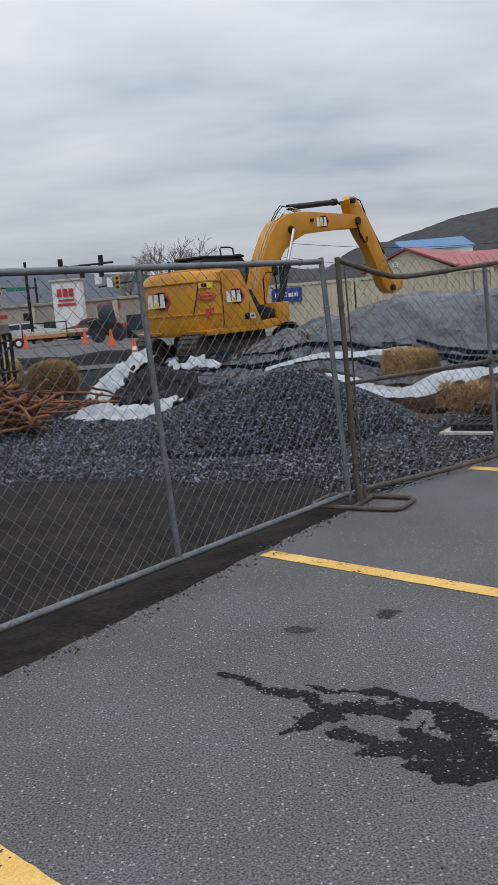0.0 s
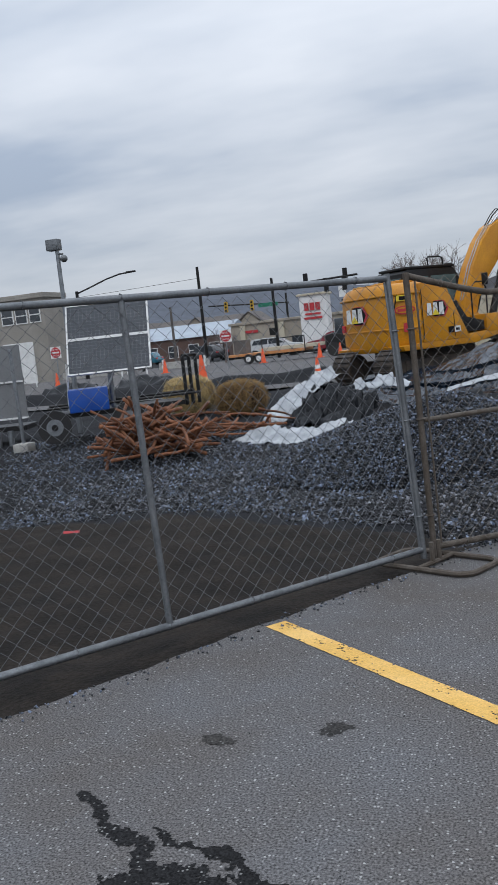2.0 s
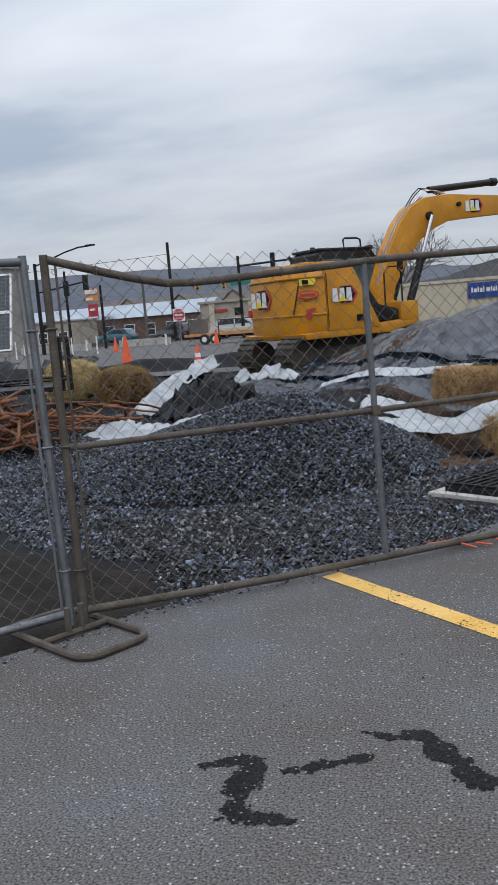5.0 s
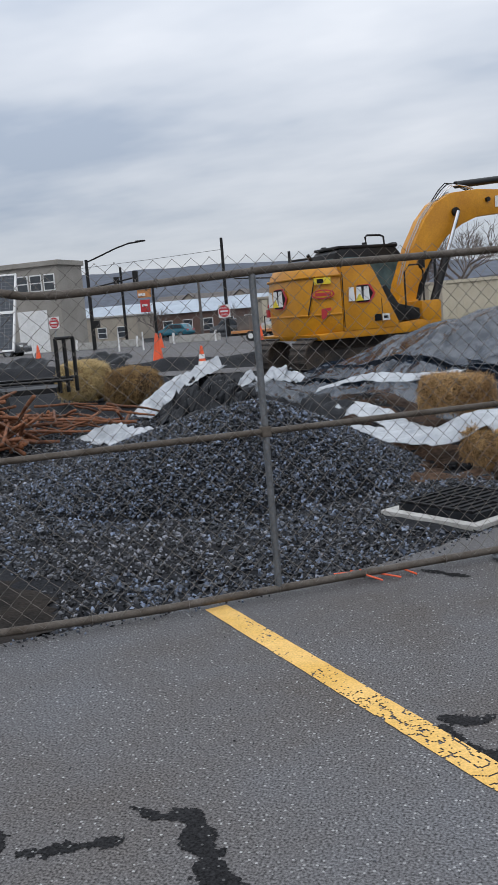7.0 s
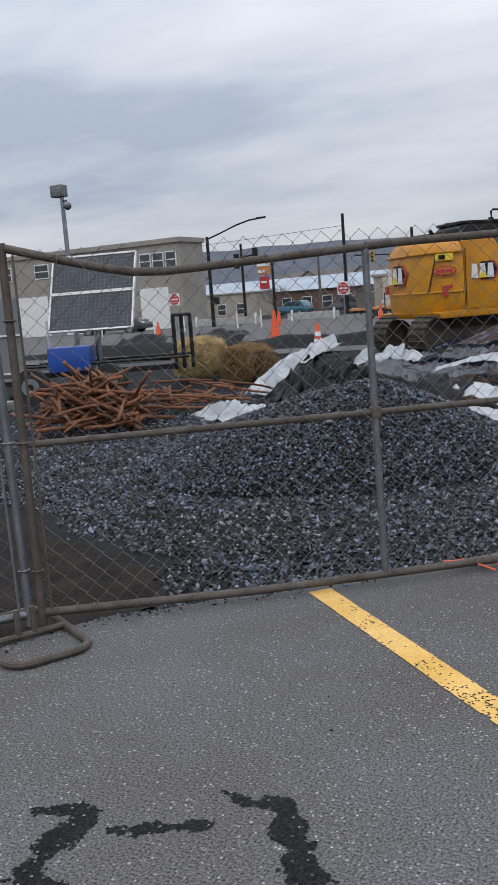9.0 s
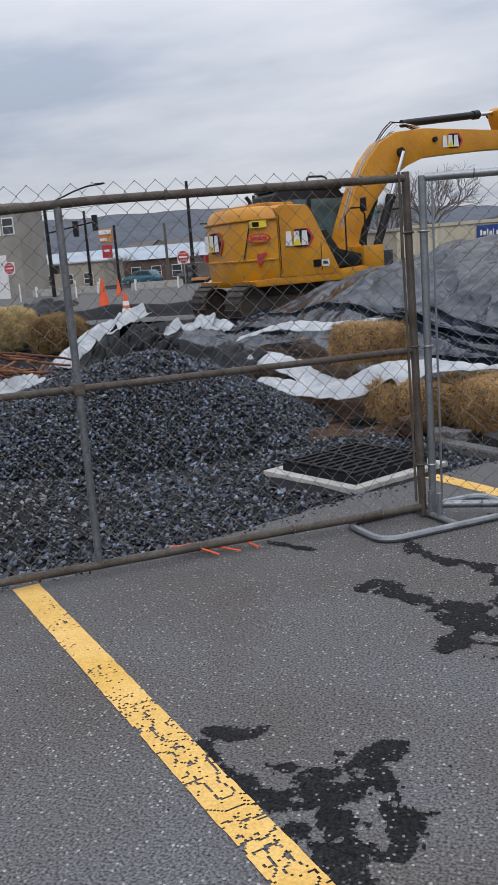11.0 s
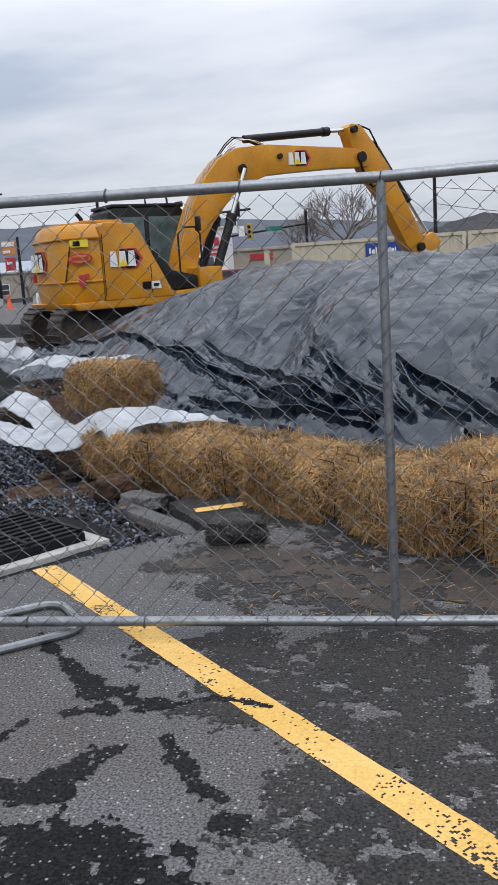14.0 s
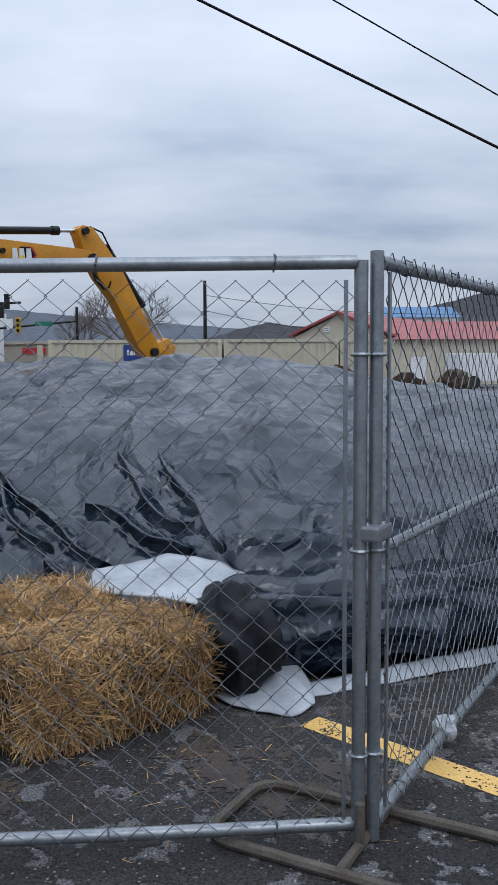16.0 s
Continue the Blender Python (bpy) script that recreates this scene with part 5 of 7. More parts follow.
# sculpted lips and seams of the counterweight
for z, w in ((1.50, 0.02), (2.22, 0.025)):
    pts = [(u - 0.012 + UX, (0.46 + (v - 0.46) * 1.012) + VY, z + WZ) for u, v in PLAN]
    part("lip", tube(bmesh.new(), pts, w, 6), CAT_YEL, exc, smooth=60)
part("seam", tube(bmesh.new(), [(-6.38 + UX, -0.33 + VY, 1.50 + WZ), (-6.27 + UX, -0.47 + VY, 2.22 + WZ)], 0.012, 6), STEEL_DARK, exc)
part("tail_light", box(bmesh.new(), -6.34 + UX, 1.36 + VY, 1.52 + WZ, 0.05, 0.10, 0.16, 0.01), RED_PAINT, exc)
part("mirror", box(bmesh.new(), -3.95 + UX, -0.72 + VY, 2.25 + WZ, 0.05, 0.16, 0.26, 0.02), STEEL_DARK, exc)
part("work_light", box(bmesh.new(), -3.45 + UX, 0.9 + VY, 2.80 + WZ, 0.12, 0.16, 0.10, 0.02), STEEL_DARK, exc)
for k in range(7):
    part("grille_bar", box(bmesh.new(), -5.70 + 0.1 * k + UX, 0.25 + VY, 2.525 + WZ, 0.03, 0.6, 0.02), STEEL_DARK, exc)
# decals: plain marks in the maker's colours
def decal(poly, where, material, lift, label=""):
    bm = bmesh.new()
    prism(bm, poly, -0.003, 0.003)
    return part("decal", bm, material, exc, label, m=where @ pose(0, -lift, 0))


HEXA = [(0.02, -0.17), (0.30, -0.17), (0.42, 0.0), (0.30, 0.17), (0.02, 0.17)]
for where, k in ((pose(-5.72 + UX, -0.735 + VY, 1.84 + WZ), 1.0), (pose(-6.47 + UX, 1.05 + VY, 1.86 + WZ, 0, 0, -89), 1.18), (pose(-1.55 + UX, -0.197 + VY, 3.575 + WZ, 0, -2.5, 0), 0.88)):
    sc = Matrix.Scale(k, 4)
    decal([(x + 0.21, z) for x, z in HEXA], where @ sc, RED_PAINT, 0.0, "red mark edge")
    decal([(x * 0.93 + 0.18, z * 0.93) for x, z in HEXA], where @ sc, BLACK_PLAST, 0.004, "black mark ground")
    for x0 in (0.0, 0.17, 0.34):
        shape = [(0.0, -0.13), (0.02, 0.13), (0.125, 0.13), (0.145, -0.13)]
        decal([(x0 + x, z) for x, z in shape], where @ sc, WHITE_PAINT, 0.009)
    decal([(0.14, -0.13), (0.245, 0.0), (0.35, -0.13)], where @ sc, STICKER_YEL, 0.013)
DIAG = pose(-6.17 + UX, -0.575 + VY, 0, 0, 0, -41)
decal([(-0.16, 2.07 + WZ), (0.16, 2.07 + WZ), (0.16, 2.19 + WZ), (-0.16, 2.19 + WZ)], DIAG, STICKER_YEL, 0.022, "yellow warning sticker")
decal([(-0.1, 2.09 + WZ), (0.02, 2.09 + WZ), (0.02, 2.17 + WZ), (-0.1, 2.17 + WZ)], DIAG, BLACK_PLAST, 0.030)
oval = [(0.22 * math.cos(k * math.pi / 10), 1.88 + WZ + 0.09 * math.sin(k * math.pi / 10)) for k in range(20)]
decal(oval, DIAG, RED_PAINT, 0.022, "red oval dealer mark")
decal([(x * 0.85, (z - 1.88 - WZ) * 0.72 + 1.88 + WZ) for x, z in oval], DIAG, CAT_YEL, 0.028)
decal([(-0.15, 1.85 + WZ), (0.15, 1.85 + WZ), (0.15, 1.91 + WZ), (-0.15, 1.91 + WZ)], DIAG, RED_PAINT, 0.034)
decal([(-0.05, 1.42 + WZ), (0.03, 1.42 + WZ), (0.07, 1.56 + WZ), (0.14, 1.57 + WZ), (0.14, 1.63 + WZ), (-0.05, 1.60 + WZ)], DIAG, RED_PAINT, 0.028, "red lock plate")
FLAT = pose(UX, -0.735 + VY, WZ)
decal([(-5.14, 1.30), (-4.98, 1.30), (-4.98, 1.43), (-5.14, 1.43)], FLAT, BLACK_PLAST, 0.0)
decal([(-4.96, 1.30), (-4.78, 1.30), (-4.80, 1.43), (-4.96, 1.43)], FLAT, WHITE_PAINT, 0.0)
decal([(-4.93, 1.34), (-4.83, 1.34), (-4.83, 1.39), (-4.93, 1.39)], FLAT, BLACK_PLAST, 0.006)

# ---- straw bales ----
def straw_blades(name, n, spot, material, parent, length=(0.04, 0.12), width=0.0018, seed=1, label=""):
    """Loose stalks: bent ribbons that start at spot(rng) -> place, outward normal."""
    rng = np.random.default_rng(seed)
    verts, faces = [], []
    for _ in range(n):
        p, nrm = spot(rng)
        t = Vector(rng.normal(size=3)); t -= t.dot(nrm) * nrm * 0.85
        t = (t.normalized() + nrm * rng.uniform(-0.08, 0.26) + Vector((0, 0, -rng.uniform(0, 0.45)))).normalized()
        ln = rng.uniform(*length)
        side = t.cross(nrm + Vector((0.01, 0.02, 0.03)))
        side = side.normalized() * width * rng.uniform(0.7, 1.5)
        a = Vector(p) + nrm * rng.uniform(-0.01, 0.012)
        mid = a + t * ln * 0.5 + nrm * ln * rng.uniform(-0.02, 0.12)
        b = mid + (t + Vector((0, 0, -rng.uniform(0, 0.5)))) * ln * 0.5
        k = len(verts)
        up = side.cross(t).normalized() * width * 0.7
        for q in (a, mid, b):
            verts += [q + side, q - side * 0.4 + up, q - side]
        for s in (0, 3):
            faces += [(k + s, k + s + 1, k + s + 4, k + s + 3), (k + s + 1, k + s + 2, k + s + 5, k + s + 4)]
    return tagged(raw(name, verts, faces, material, parent, label), kind="stuff")


def bale_shape(L, W, H, seed, round_it=4.0):
    """A lumpy, round-edged block; returns its bmesh and a sampler of its skin."""
    bm = bmesh.new()
    bmesh.ops.create_cube(bm, size=2.0)
    bmesh.ops.subdivide_edges(bm, edges=bm.edges[:], cuts=9, use_grid_fill=True)

    def warp(c):
        x, y, z = c
        k = (abs(x) ** round_it + abs(y) ** round_it + abs(z) ** round_it) ** (1 / round_it)
        c = Vector((x, y, z)) / max(k, 0.6) * max(abs(x), abs(y), abs(z))
        f = 1 + 0.09 * nz(c.x * 1.7 + seed, c.y * 1.7, c.z * 1.7) + 0.05 * nz(c.x * 5 + seed, c.y * 5, c.z * 5)
        return Vector((c.x * L / 2 * f, c.y * W / 2 * f, (c.z * H / 2) * f + H / 2))
    for v in bm.verts:
        v.co = warp(v.co)

    def spot(rng):
        ax = rng.choice(3, p=(0.2, 0.42, 0.38))
        s = -1 if (rng.random() < 0.5 and ax < 2) else 1
        c = [rng.uniform(-1, 1) for _ in range(3)]
        c[ax] = s
        nrm = Vector((0, 0, 0)); nrm[ax] = s
        p = warp(c)
        nrm = (nrm * 0.8 + (p - Vector((0, 0, H / 2))).normalized() * 0.4).normalized()
        return p, nrm
    return bm, spot


def bale(name, L, W, H, n, label, core=None, blades=None, seed=1, category="straw bale", group="straw bales", strings=True, round_it=5.0):
    ob = thing(name, Matrix(), label, category, group)
    bm, spot = bale_shape(L, W, H, seed * 3.1, round_it)
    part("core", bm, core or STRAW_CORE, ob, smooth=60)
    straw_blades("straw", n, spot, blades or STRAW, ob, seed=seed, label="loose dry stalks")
    if strings:
        for y in (-0.1, 0.1):
            pts = [(-L * 0.51, y, 0.03), (-L * 0.51, y, H * 0.97), (L * 0.51, y, H * 0.97), (L * 0.51, y, 0.03)]
            part("string", tube(bmesh.new(), pts, 0.003, 4), BLACK_PLAST, ob)
    return ob


b1 = bale("straw_bale", 0.77, 0.50, 0.40, 15000, "golden straw bale with loose stalks on wet asphalt", seed=1, round_it=3.6)
b1.matrix_world = pose(5.60, 10.78, 0.0, 0, 2, -34)
b2 = bale("straw_bale", 0.98, 0.54, 0.42, 17000, "golden frayed straw bale at the end of the row", seed=2, round_it=3.3)
b2.matrix_world = pose(6.42, 10.60, 0.0, 0, 0, 38)
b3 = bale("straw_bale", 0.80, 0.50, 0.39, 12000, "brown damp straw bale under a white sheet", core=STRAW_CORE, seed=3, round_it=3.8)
b3.matrix_world = pose(3.22, 12.58, -0.10, 2, 3, -36)
copy_thing(b1, pose(4.86, 11.38, -0.01, 0, -3, 142))
copy_thing(b3, pose(4.06, 12.02, -0.05, 3, 2, -46))
b4 = copy_thing(b3, pose(2.62, 13.72, 0.33, 0, 2, 4))
b4["label"] = "golden straw bale lying on the soil bank"
copy_thing(b1, pose(6.1, 11.15, 0.02, 0, 0, -52))

h1 = bale("hay_mound", 0.95, 0.8, 0.68, 11000, "yellow-grey mound of loose hay", core=HAY_BROWN, blades=HAY, seed=4, category="hay", group="hay mounds", strings=False, round_it=2.4)
h1.matrix_world = pose(-5.02, 18.7, 0.16, 0, 0, 20) @ Matrix.Scale(1.15, 4)
h2 = bale("hay_mound", 0.85, 0.75, 0.62, 9000, "brown mound of old hay", core=SOIL, blades=HAY_BROWN, seed=5, category="hay", group="hay mounds", strings=False, round_it=2.4)
h2.matrix_world = pose(-3.75, 18.25, 0.08, 0, 0, -15) @ Matrix.Scale(1.15, 4)

# stalks shed on the asphalt
def shed(rng):
    while True:
        x, y = rng.normal(6.0, 0.9), rng.normal(10.1, 0.55)
        if 4.4 < x < 8.3 and 9.5 < y < 11.3:
            return Vector((x, y, 0.008)), Vector((0, 0, 1))


litter = straw_blades("straw_litter", 240, shed, STRAW, None, length=(0.02, 0.08), width=0.0016, seed=21)
tagged(litter, "loose straw stalks shed on wet asphalt", "straw", kind="stuff")
for v in litter.data.vertices:
    v.co.z = 0.006 + 0.15 * max(v.co.z - 0.008, 0)

# trodden straw between the bales and the sheet's foot
def litter_z(x, y):
    mid = lerp_table(x, ((3.0, 13.3), (4.0, 12.62), (5.0, 11.85), (6.0, 11.35), (6.5, 11.25)))
    d = abs(y - mid) / 0.42
    return -0.06 + 0.36 * max(0.0, 1 - d * d) * soft(2.9, 3.6, x) * soft(6.6, 6.1, x) + 0.05 * fbm(x * 4, y * 4, 3) + 0.02 * nz(x * 17, y * 17, 5)


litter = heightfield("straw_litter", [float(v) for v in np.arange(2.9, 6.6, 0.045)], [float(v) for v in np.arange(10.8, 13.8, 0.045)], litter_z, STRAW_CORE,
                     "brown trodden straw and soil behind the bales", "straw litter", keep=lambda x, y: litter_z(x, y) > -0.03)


def litter_spot(rng):
    x = rng.uniform(3.1, 6.4)
    y = lerp_table(x, ((3.0, 13.3), (4.0, 12.62), (5.0, 11.85), (6.0, 11.35), (6.5, 11.25))) + rng.uniform(-0.35, 0.35)
    return Vector((x, y, litter_z(x, y))), Vector((rng.uniform(-0.3, 0.3), rng.uniform(-0.3, 0.3), 1)).normalized()


straw_blades("straw", 7000, litter_spot, HAY_BROWN, litter, seed=17, label="loose brown stalks")

# white-and-black sheets
cloth("plastic_sheet", [(1.35, 13.3, 0.14), (1.85, 13.0, 0.12), (2.35, 12.72, 0.10), (2.72, 12.6, 0.12), (3.05, 12.40, 0.32), (3.22, 12.29, 0.10), (3.36, 12.38, 0.34), (4.08, 12.42, 0.37)],
      [(1.45, 13.55, 0.22), (1.95, 13.25, 0.20), (2.45, 13.05, 0.22), (2.80, 12.92, 0.38), (3.15, 12.80, 0.44), (3.40, 12.70, 0.44), (3.70, 12.62, 0.43), (4.10, 12.42, 0.37)],
      TARP_WHITE, "white plastic sheet draped over a straw bale", amp=0.05, rows_n=34, cols=200, freq=3.2)
cloth("plastic_sheet", [(1.0, 13.9, 0.30), (1.5, 13.75, 0.28), (2.0, 13.4, 0.12), (2.3, 13.2, 0.10)], [(1.1, 14.2, 0.42), (1.6, 14.05, 0.40), (2.1, 13.65, 0.22), (2.4, 13.35, 0.2)], TARP_WHITE, "crumpled white plastic strip on the soil", amp=0.05, cols=60, freq=5)
cloth("plastic_sheet", [(0.45, 15.6, 0.42), (1.2, 14.9, 0.60), (1.9, 14.3, 0.62), (2.6, 14.0, 0.68)], [(0.5, 15.75, 0.47), (1.3, 15.1, 0.68), (2.0, 14.5, 0.70), (2.7, 14.2, 0.74)], TARP_WHITE, "white edge of the plastic sheet over the heap", amp=0.03, cols=60, freq=4)
cloth("plastic_sheet", [(-2.95, 14.75, -0.05), (-2.3, 14.3, -0.07), (-1.6, 14.1, -0.08), (-1.15, 14.35, -0.02)], [(-2.25, 15.0, 0.06), (-1.85, 14.8, 0.12), (-1.42, 14.7, 0.10), (-0.95, 14.9, 0.14)], TARP_WHITE, "crumpled white plastic sheet on the gravel", amp=0.15, rows_n=40, cols=110, freq=3.2, seed=3)
cloth("plastic_sheet", [(-2.85, 16.2, 0.02), (-2.70, 16.6, 0.30), (-2.35, 17.1, 0.58), (-1.85, 17.5, 0.80)], [(-2.35, 16.2, 0.10), (-2.1, 16.4, 0.34), (-1.85, 16.9, 0.58), (-1.55, 17.4, 0.76)], TARP_WHITE, "white plastic sheet pulled over a debris pile", amp=0.15, rows_n=36, cols=110, freq=3.4, seed=5)
cloth("plastic_sheet", [(-2.2, 15.9, 0.0), (-1.8, 15.4, 0.03), (-1.3, 15.15, 0.06), (-0.75, 15.3, 0.08)], [(-2.0, 17.3, 0.55), (-1.6, 17.25, 0.52), (-1.2, 17.0, 0.42), (-0.8, 16.6, 0.25)], TARP_DARK, "crumpled black plastic sheet over debris", amp=0.26, rows_n=70, cols=130, freq=5.0, seed=8)
cloth("plastic_sheet", [(-1.4, 17.4, 0.42), (-0.9, 17.5, 0.45), (-0.4, 17.6, 0.42)], [(-1.3, 17.8, 0.5), (-0.8, 17.9, 0.52), (-0.3, 17.9, 0.46)], TARP_WHITE, "white plastic scrap on the debris", amp=0.2, cols=40, freq=4, seed=2)
cloth("plastic_sheet", [(0.65, 14.0, 0.25), (0.95, 13.8, 0.22), (1.25, 13.7, 0.15)], [(0.7, 14.35, 0.50), (1.0, 14.2, 0.48), (1.35, 14.1, 0.36)], TARP_DARK, "black plastic bundle on the soil bank", amp=0.14, cols=40, freq=4, seed=6)
cloth("plastic_sheet", [(0.85, 13.62, 0.10), (1.05, 13.5, 0.08), (1.25, 13.45, 0.05)], [(0.9, 13.85, 0.24), (1.1, 13.75, 0.22), (1.3, 13.65, 0.15)], TARP_WHITE, "white plastic scrap on the soil bank", amp=0.06, cols=30, freq=5, seed=7)
# rolled hem at the end of the heap
cloth("plastic_sheet", [(6.25, 11.18, 0.40), (6.55, 11.05, 0.42), (6.85, 11.02, 0.36), (6.98, 11.08, 0.26)], [(6.25, 11.55, 0.42), (6.6, 11.52, 0.50), (6.9, 11.45, 0.50), (7.08, 11.4, 0.42)], TARP_WHITE, "white plastic flap turned back from the sheet", amp=0.04, cols=60, freq=3, seed=11)
cloth("plastic_sheet", [(6.85, 10.92, 0.02), (7.0, 10.72, 0.02), (7.25, 10.62, 0.015), (7.36, 10.74, 0.015)], [(6.95, 11.3, 0.06), (7.1, 11.15, 0.10), (7.28, 11.05, 0.10), (7.36, 10.95, 0.03)], TARP_WHITE, "white plastic corner lying on the asphalt", amp=0.02, cols=40, freq=3, seed=12)
bm = bmesh.new()
bmesh.ops.create_icosphere(bm, subdivisions=5, radius=1.0)
for v in bm.verts:
    c = v.co.copy()
    f = 1 + 0.20 * nz(c.x * 2.2, c.y * 2.2, c.z * 2.2) + 0.08 * max(1 - abs(nz(c.x * 2.6 + 3, c.y * 2.6, c.z * 1.2)) * 2.5, 0) ** 2
    v.co = Vector((c.x * 0.24 * f, c.y * 0.30 * f, max(c.z * 0.27 * f, -0.20) + 0.20))
bmesh.ops.transform(bm, verts=bm.verts, matrix=pose(6.98, 11.05, 0.0, 0, 0, 20))
tagged(part("plastic_roll", bm, TARP_DARK, smooth=60), "tied black end of the plastic sheet", "plastic roll")
# rolled-up hem along the foot of the heap, pleated lengthwise
path_r = ((6.80, 11.20), (7.2, 11.24), (7.7, 11.44), (8.3, 11.74), (9.0, 12.08), (10.2, 12.66), (11.6, 13.30))
verts, faces = [], []
for i in range(150):
    f = i / 149 * (len(path_r) - 1)
    a = min(int(f), len(path_r) - 2)
    cx, cy = (path_r[a][q] + (path_r[a + 1][q] - path_r[a][q]) * (f - a) for q in (0, 1))
    dx, dy = path_r[a + 1][0] - path_r[a][0], path_r[a + 1][1] - path_r[a][1]
    ln = math.hypot(dx, dy)
    for j in range(48):
        g = 2 * math.pi * j / 48
        pleat = max(1 - abs(nz(math.cos(g) * 2.2 + 0.35 * cx, math.sin(g) * 2.2, cx * 0.55)) * 3.2, 0) ** 1.5
        r = (0.24 + 0.04 * nz(cx * 1.5, 3, 1)) * (0.62 + 0.38 * soft(0, 14, i)) * (1 + 0.34 * pleat + 0.06 * nz(cx * 4, math.cos(g) * 3, math.sin(g) * 3))
        verts.append((cx - dy / ln * r * math.cos(g), cy + dx / ln * r * math.cos(g), max(0.015, 0.20 + 0.92 * r * math.sin(g))))
for i in range(149):
    for j in range(48):
        faces.append((i * 48 + j, (i + 1) * 48 + j, (i + 1) * 48 + (j + 1) % 48, i * 48 + (j + 1) % 48))
tagged(raw("plastic_roll", verts, faces, TARP, smooth=180), "pleated grey roll of plastic sheet along the heap's foot", "plastic roll")
cloth("plastic_sheet", [(7.35, 10.84, 0.01), (8.0, 11.16, 0.01), (8.8, 11.56, 0.01), (9.6, 11.96, 0.01)], [(7.35, 10.96, 0.03), (8.0, 11.30, 0.04), (8.8, 11.70, 0.04), (9.6, 12.10, 0.04)], TARP_WHITE, "thin white hem of the sheet on the asphalt", amp=0.02, rows_n=5, cols=60, freq=3, seed=13)

# ---- catch basin, kerb, rubble ----
basin = thing("catch_basin", pose(3.02, 10.83, -0.115, 0, 0, -33), "square concrete catch basin with a black filter cover", "catch basin")
for x, y, sx, sy in ((0, -0.44, 0.98, 0.10), (0, 0.44, 0.98, 0.10), (-0.44, 0, 0.10, 0.78), (0.44, 0, 0.10, 0.78)):
    part("rim", box(bmesh.new(), x, y, -0.14, sx, sy, 0.155, 0.012), CONCRETE, basin, smooth=35)
cover = part("cover", box(bmesh.new(), 0.0, 0.0, -0.1, 0.77, 0.77, 0.17, 0.02), TARP_DARK, basin, "black filter cover", smooth=35)
for k in range(9):
    part("slat", box(bmesh.new(), -0.34 + 0.085 * k, 0, 0.07, 0.03, 0.74, 0.015, 0.004), BLACK_PLAST, cover)
for y in (-0.36, 0.0, 0.36):
    part("slat", box(bmesh.new(), 0, y, 0.072, 0.74, 0.03, 0.018, 0.004), BLACK_PLAST, cover)


def rubble(name, x, y, z, sx, sy, sz, turn, material, label, category, seed):
    bm = bmesh.new()
    bmesh.ops.create_icosphere(bm, subdivisions=4, radius=1.0)
    for v in bm.verts:
        c = v.co.copy()
        k = max(abs(c.x), abs(c.y), abs(c.z))
        c = c.lerp(c / k * 0.85, 0.55)
        f = 1 + 0.22 * nz(c.x * 1.8 + seed, c.y * 1.8, c.z * 1.8) + 0.10 * nz(c.x * 5 + seed, c.y * 5, c.z * 5) + 0.04 * nz(c.x * 13, c.y * 13, c.z * 13 + seed)
        v.co = Vector((c.x * sx * f, c.y * sy * f, max(c.z * sz * f, -sz * 0.8)))
    bmesh.ops.transform(bm, verts=bm.verts, matrix=pose(x, y, z + sz * 0.8, 0, 0, turn))
    return tagged(part(name, bm, material, smooth=50), label, category)


rubble("asphalt_chunk", 4.61, 10.66, 0.0, 0.19, 0.12, 0.085, 12, DAMP, "broken dark grey chunk of asphalt lying on the lot", "rubble", 1.0)
rubble("asphalt_chunk", 3.62, 11.75, -0.14, 0.19, 0.12, 0.075, -30, ASPHALT, "tilted slab of broken paving in the soil", "rubble", 2.0)
rubble("asphalt_chunk", 3.30, 12.0, -0.12, 0.16, 0.13, 0.10, 30, SOIL, "brown clod of earth beside the bales", "rubble", 4.0)
for k in range(16):
    a = k * 2.4
    rubble("clod", 2.1 + 1.5 * abs(math.sin(a)), 12.0 + 0.75 * abs(math.cos(a * 1.3)) - 0.1 * k / 8, site_z(2.5, 12.2) - 0.01, 0.05 + 0.05 * abs(math.sin(k)), 0.05 + 0.03 * abs(math.cos(k)), 0.04, k * 40, SOIL if k % 3 else GRAVEL,
           "small clod of soil on the site", "clod", 5.0 + k)["group"] = "clods"
bm = bmesh.new()
box(bm, 0, 0, 0, 1.05, 0.14, 0.10, 0.02)
tagged(part("kerb", bm, ASPHALT, m=pose(3.95, 11.30, -0.17, 0, 1, -38)), "broken dark kerb stone at the edge of the asphalt", "kerb")

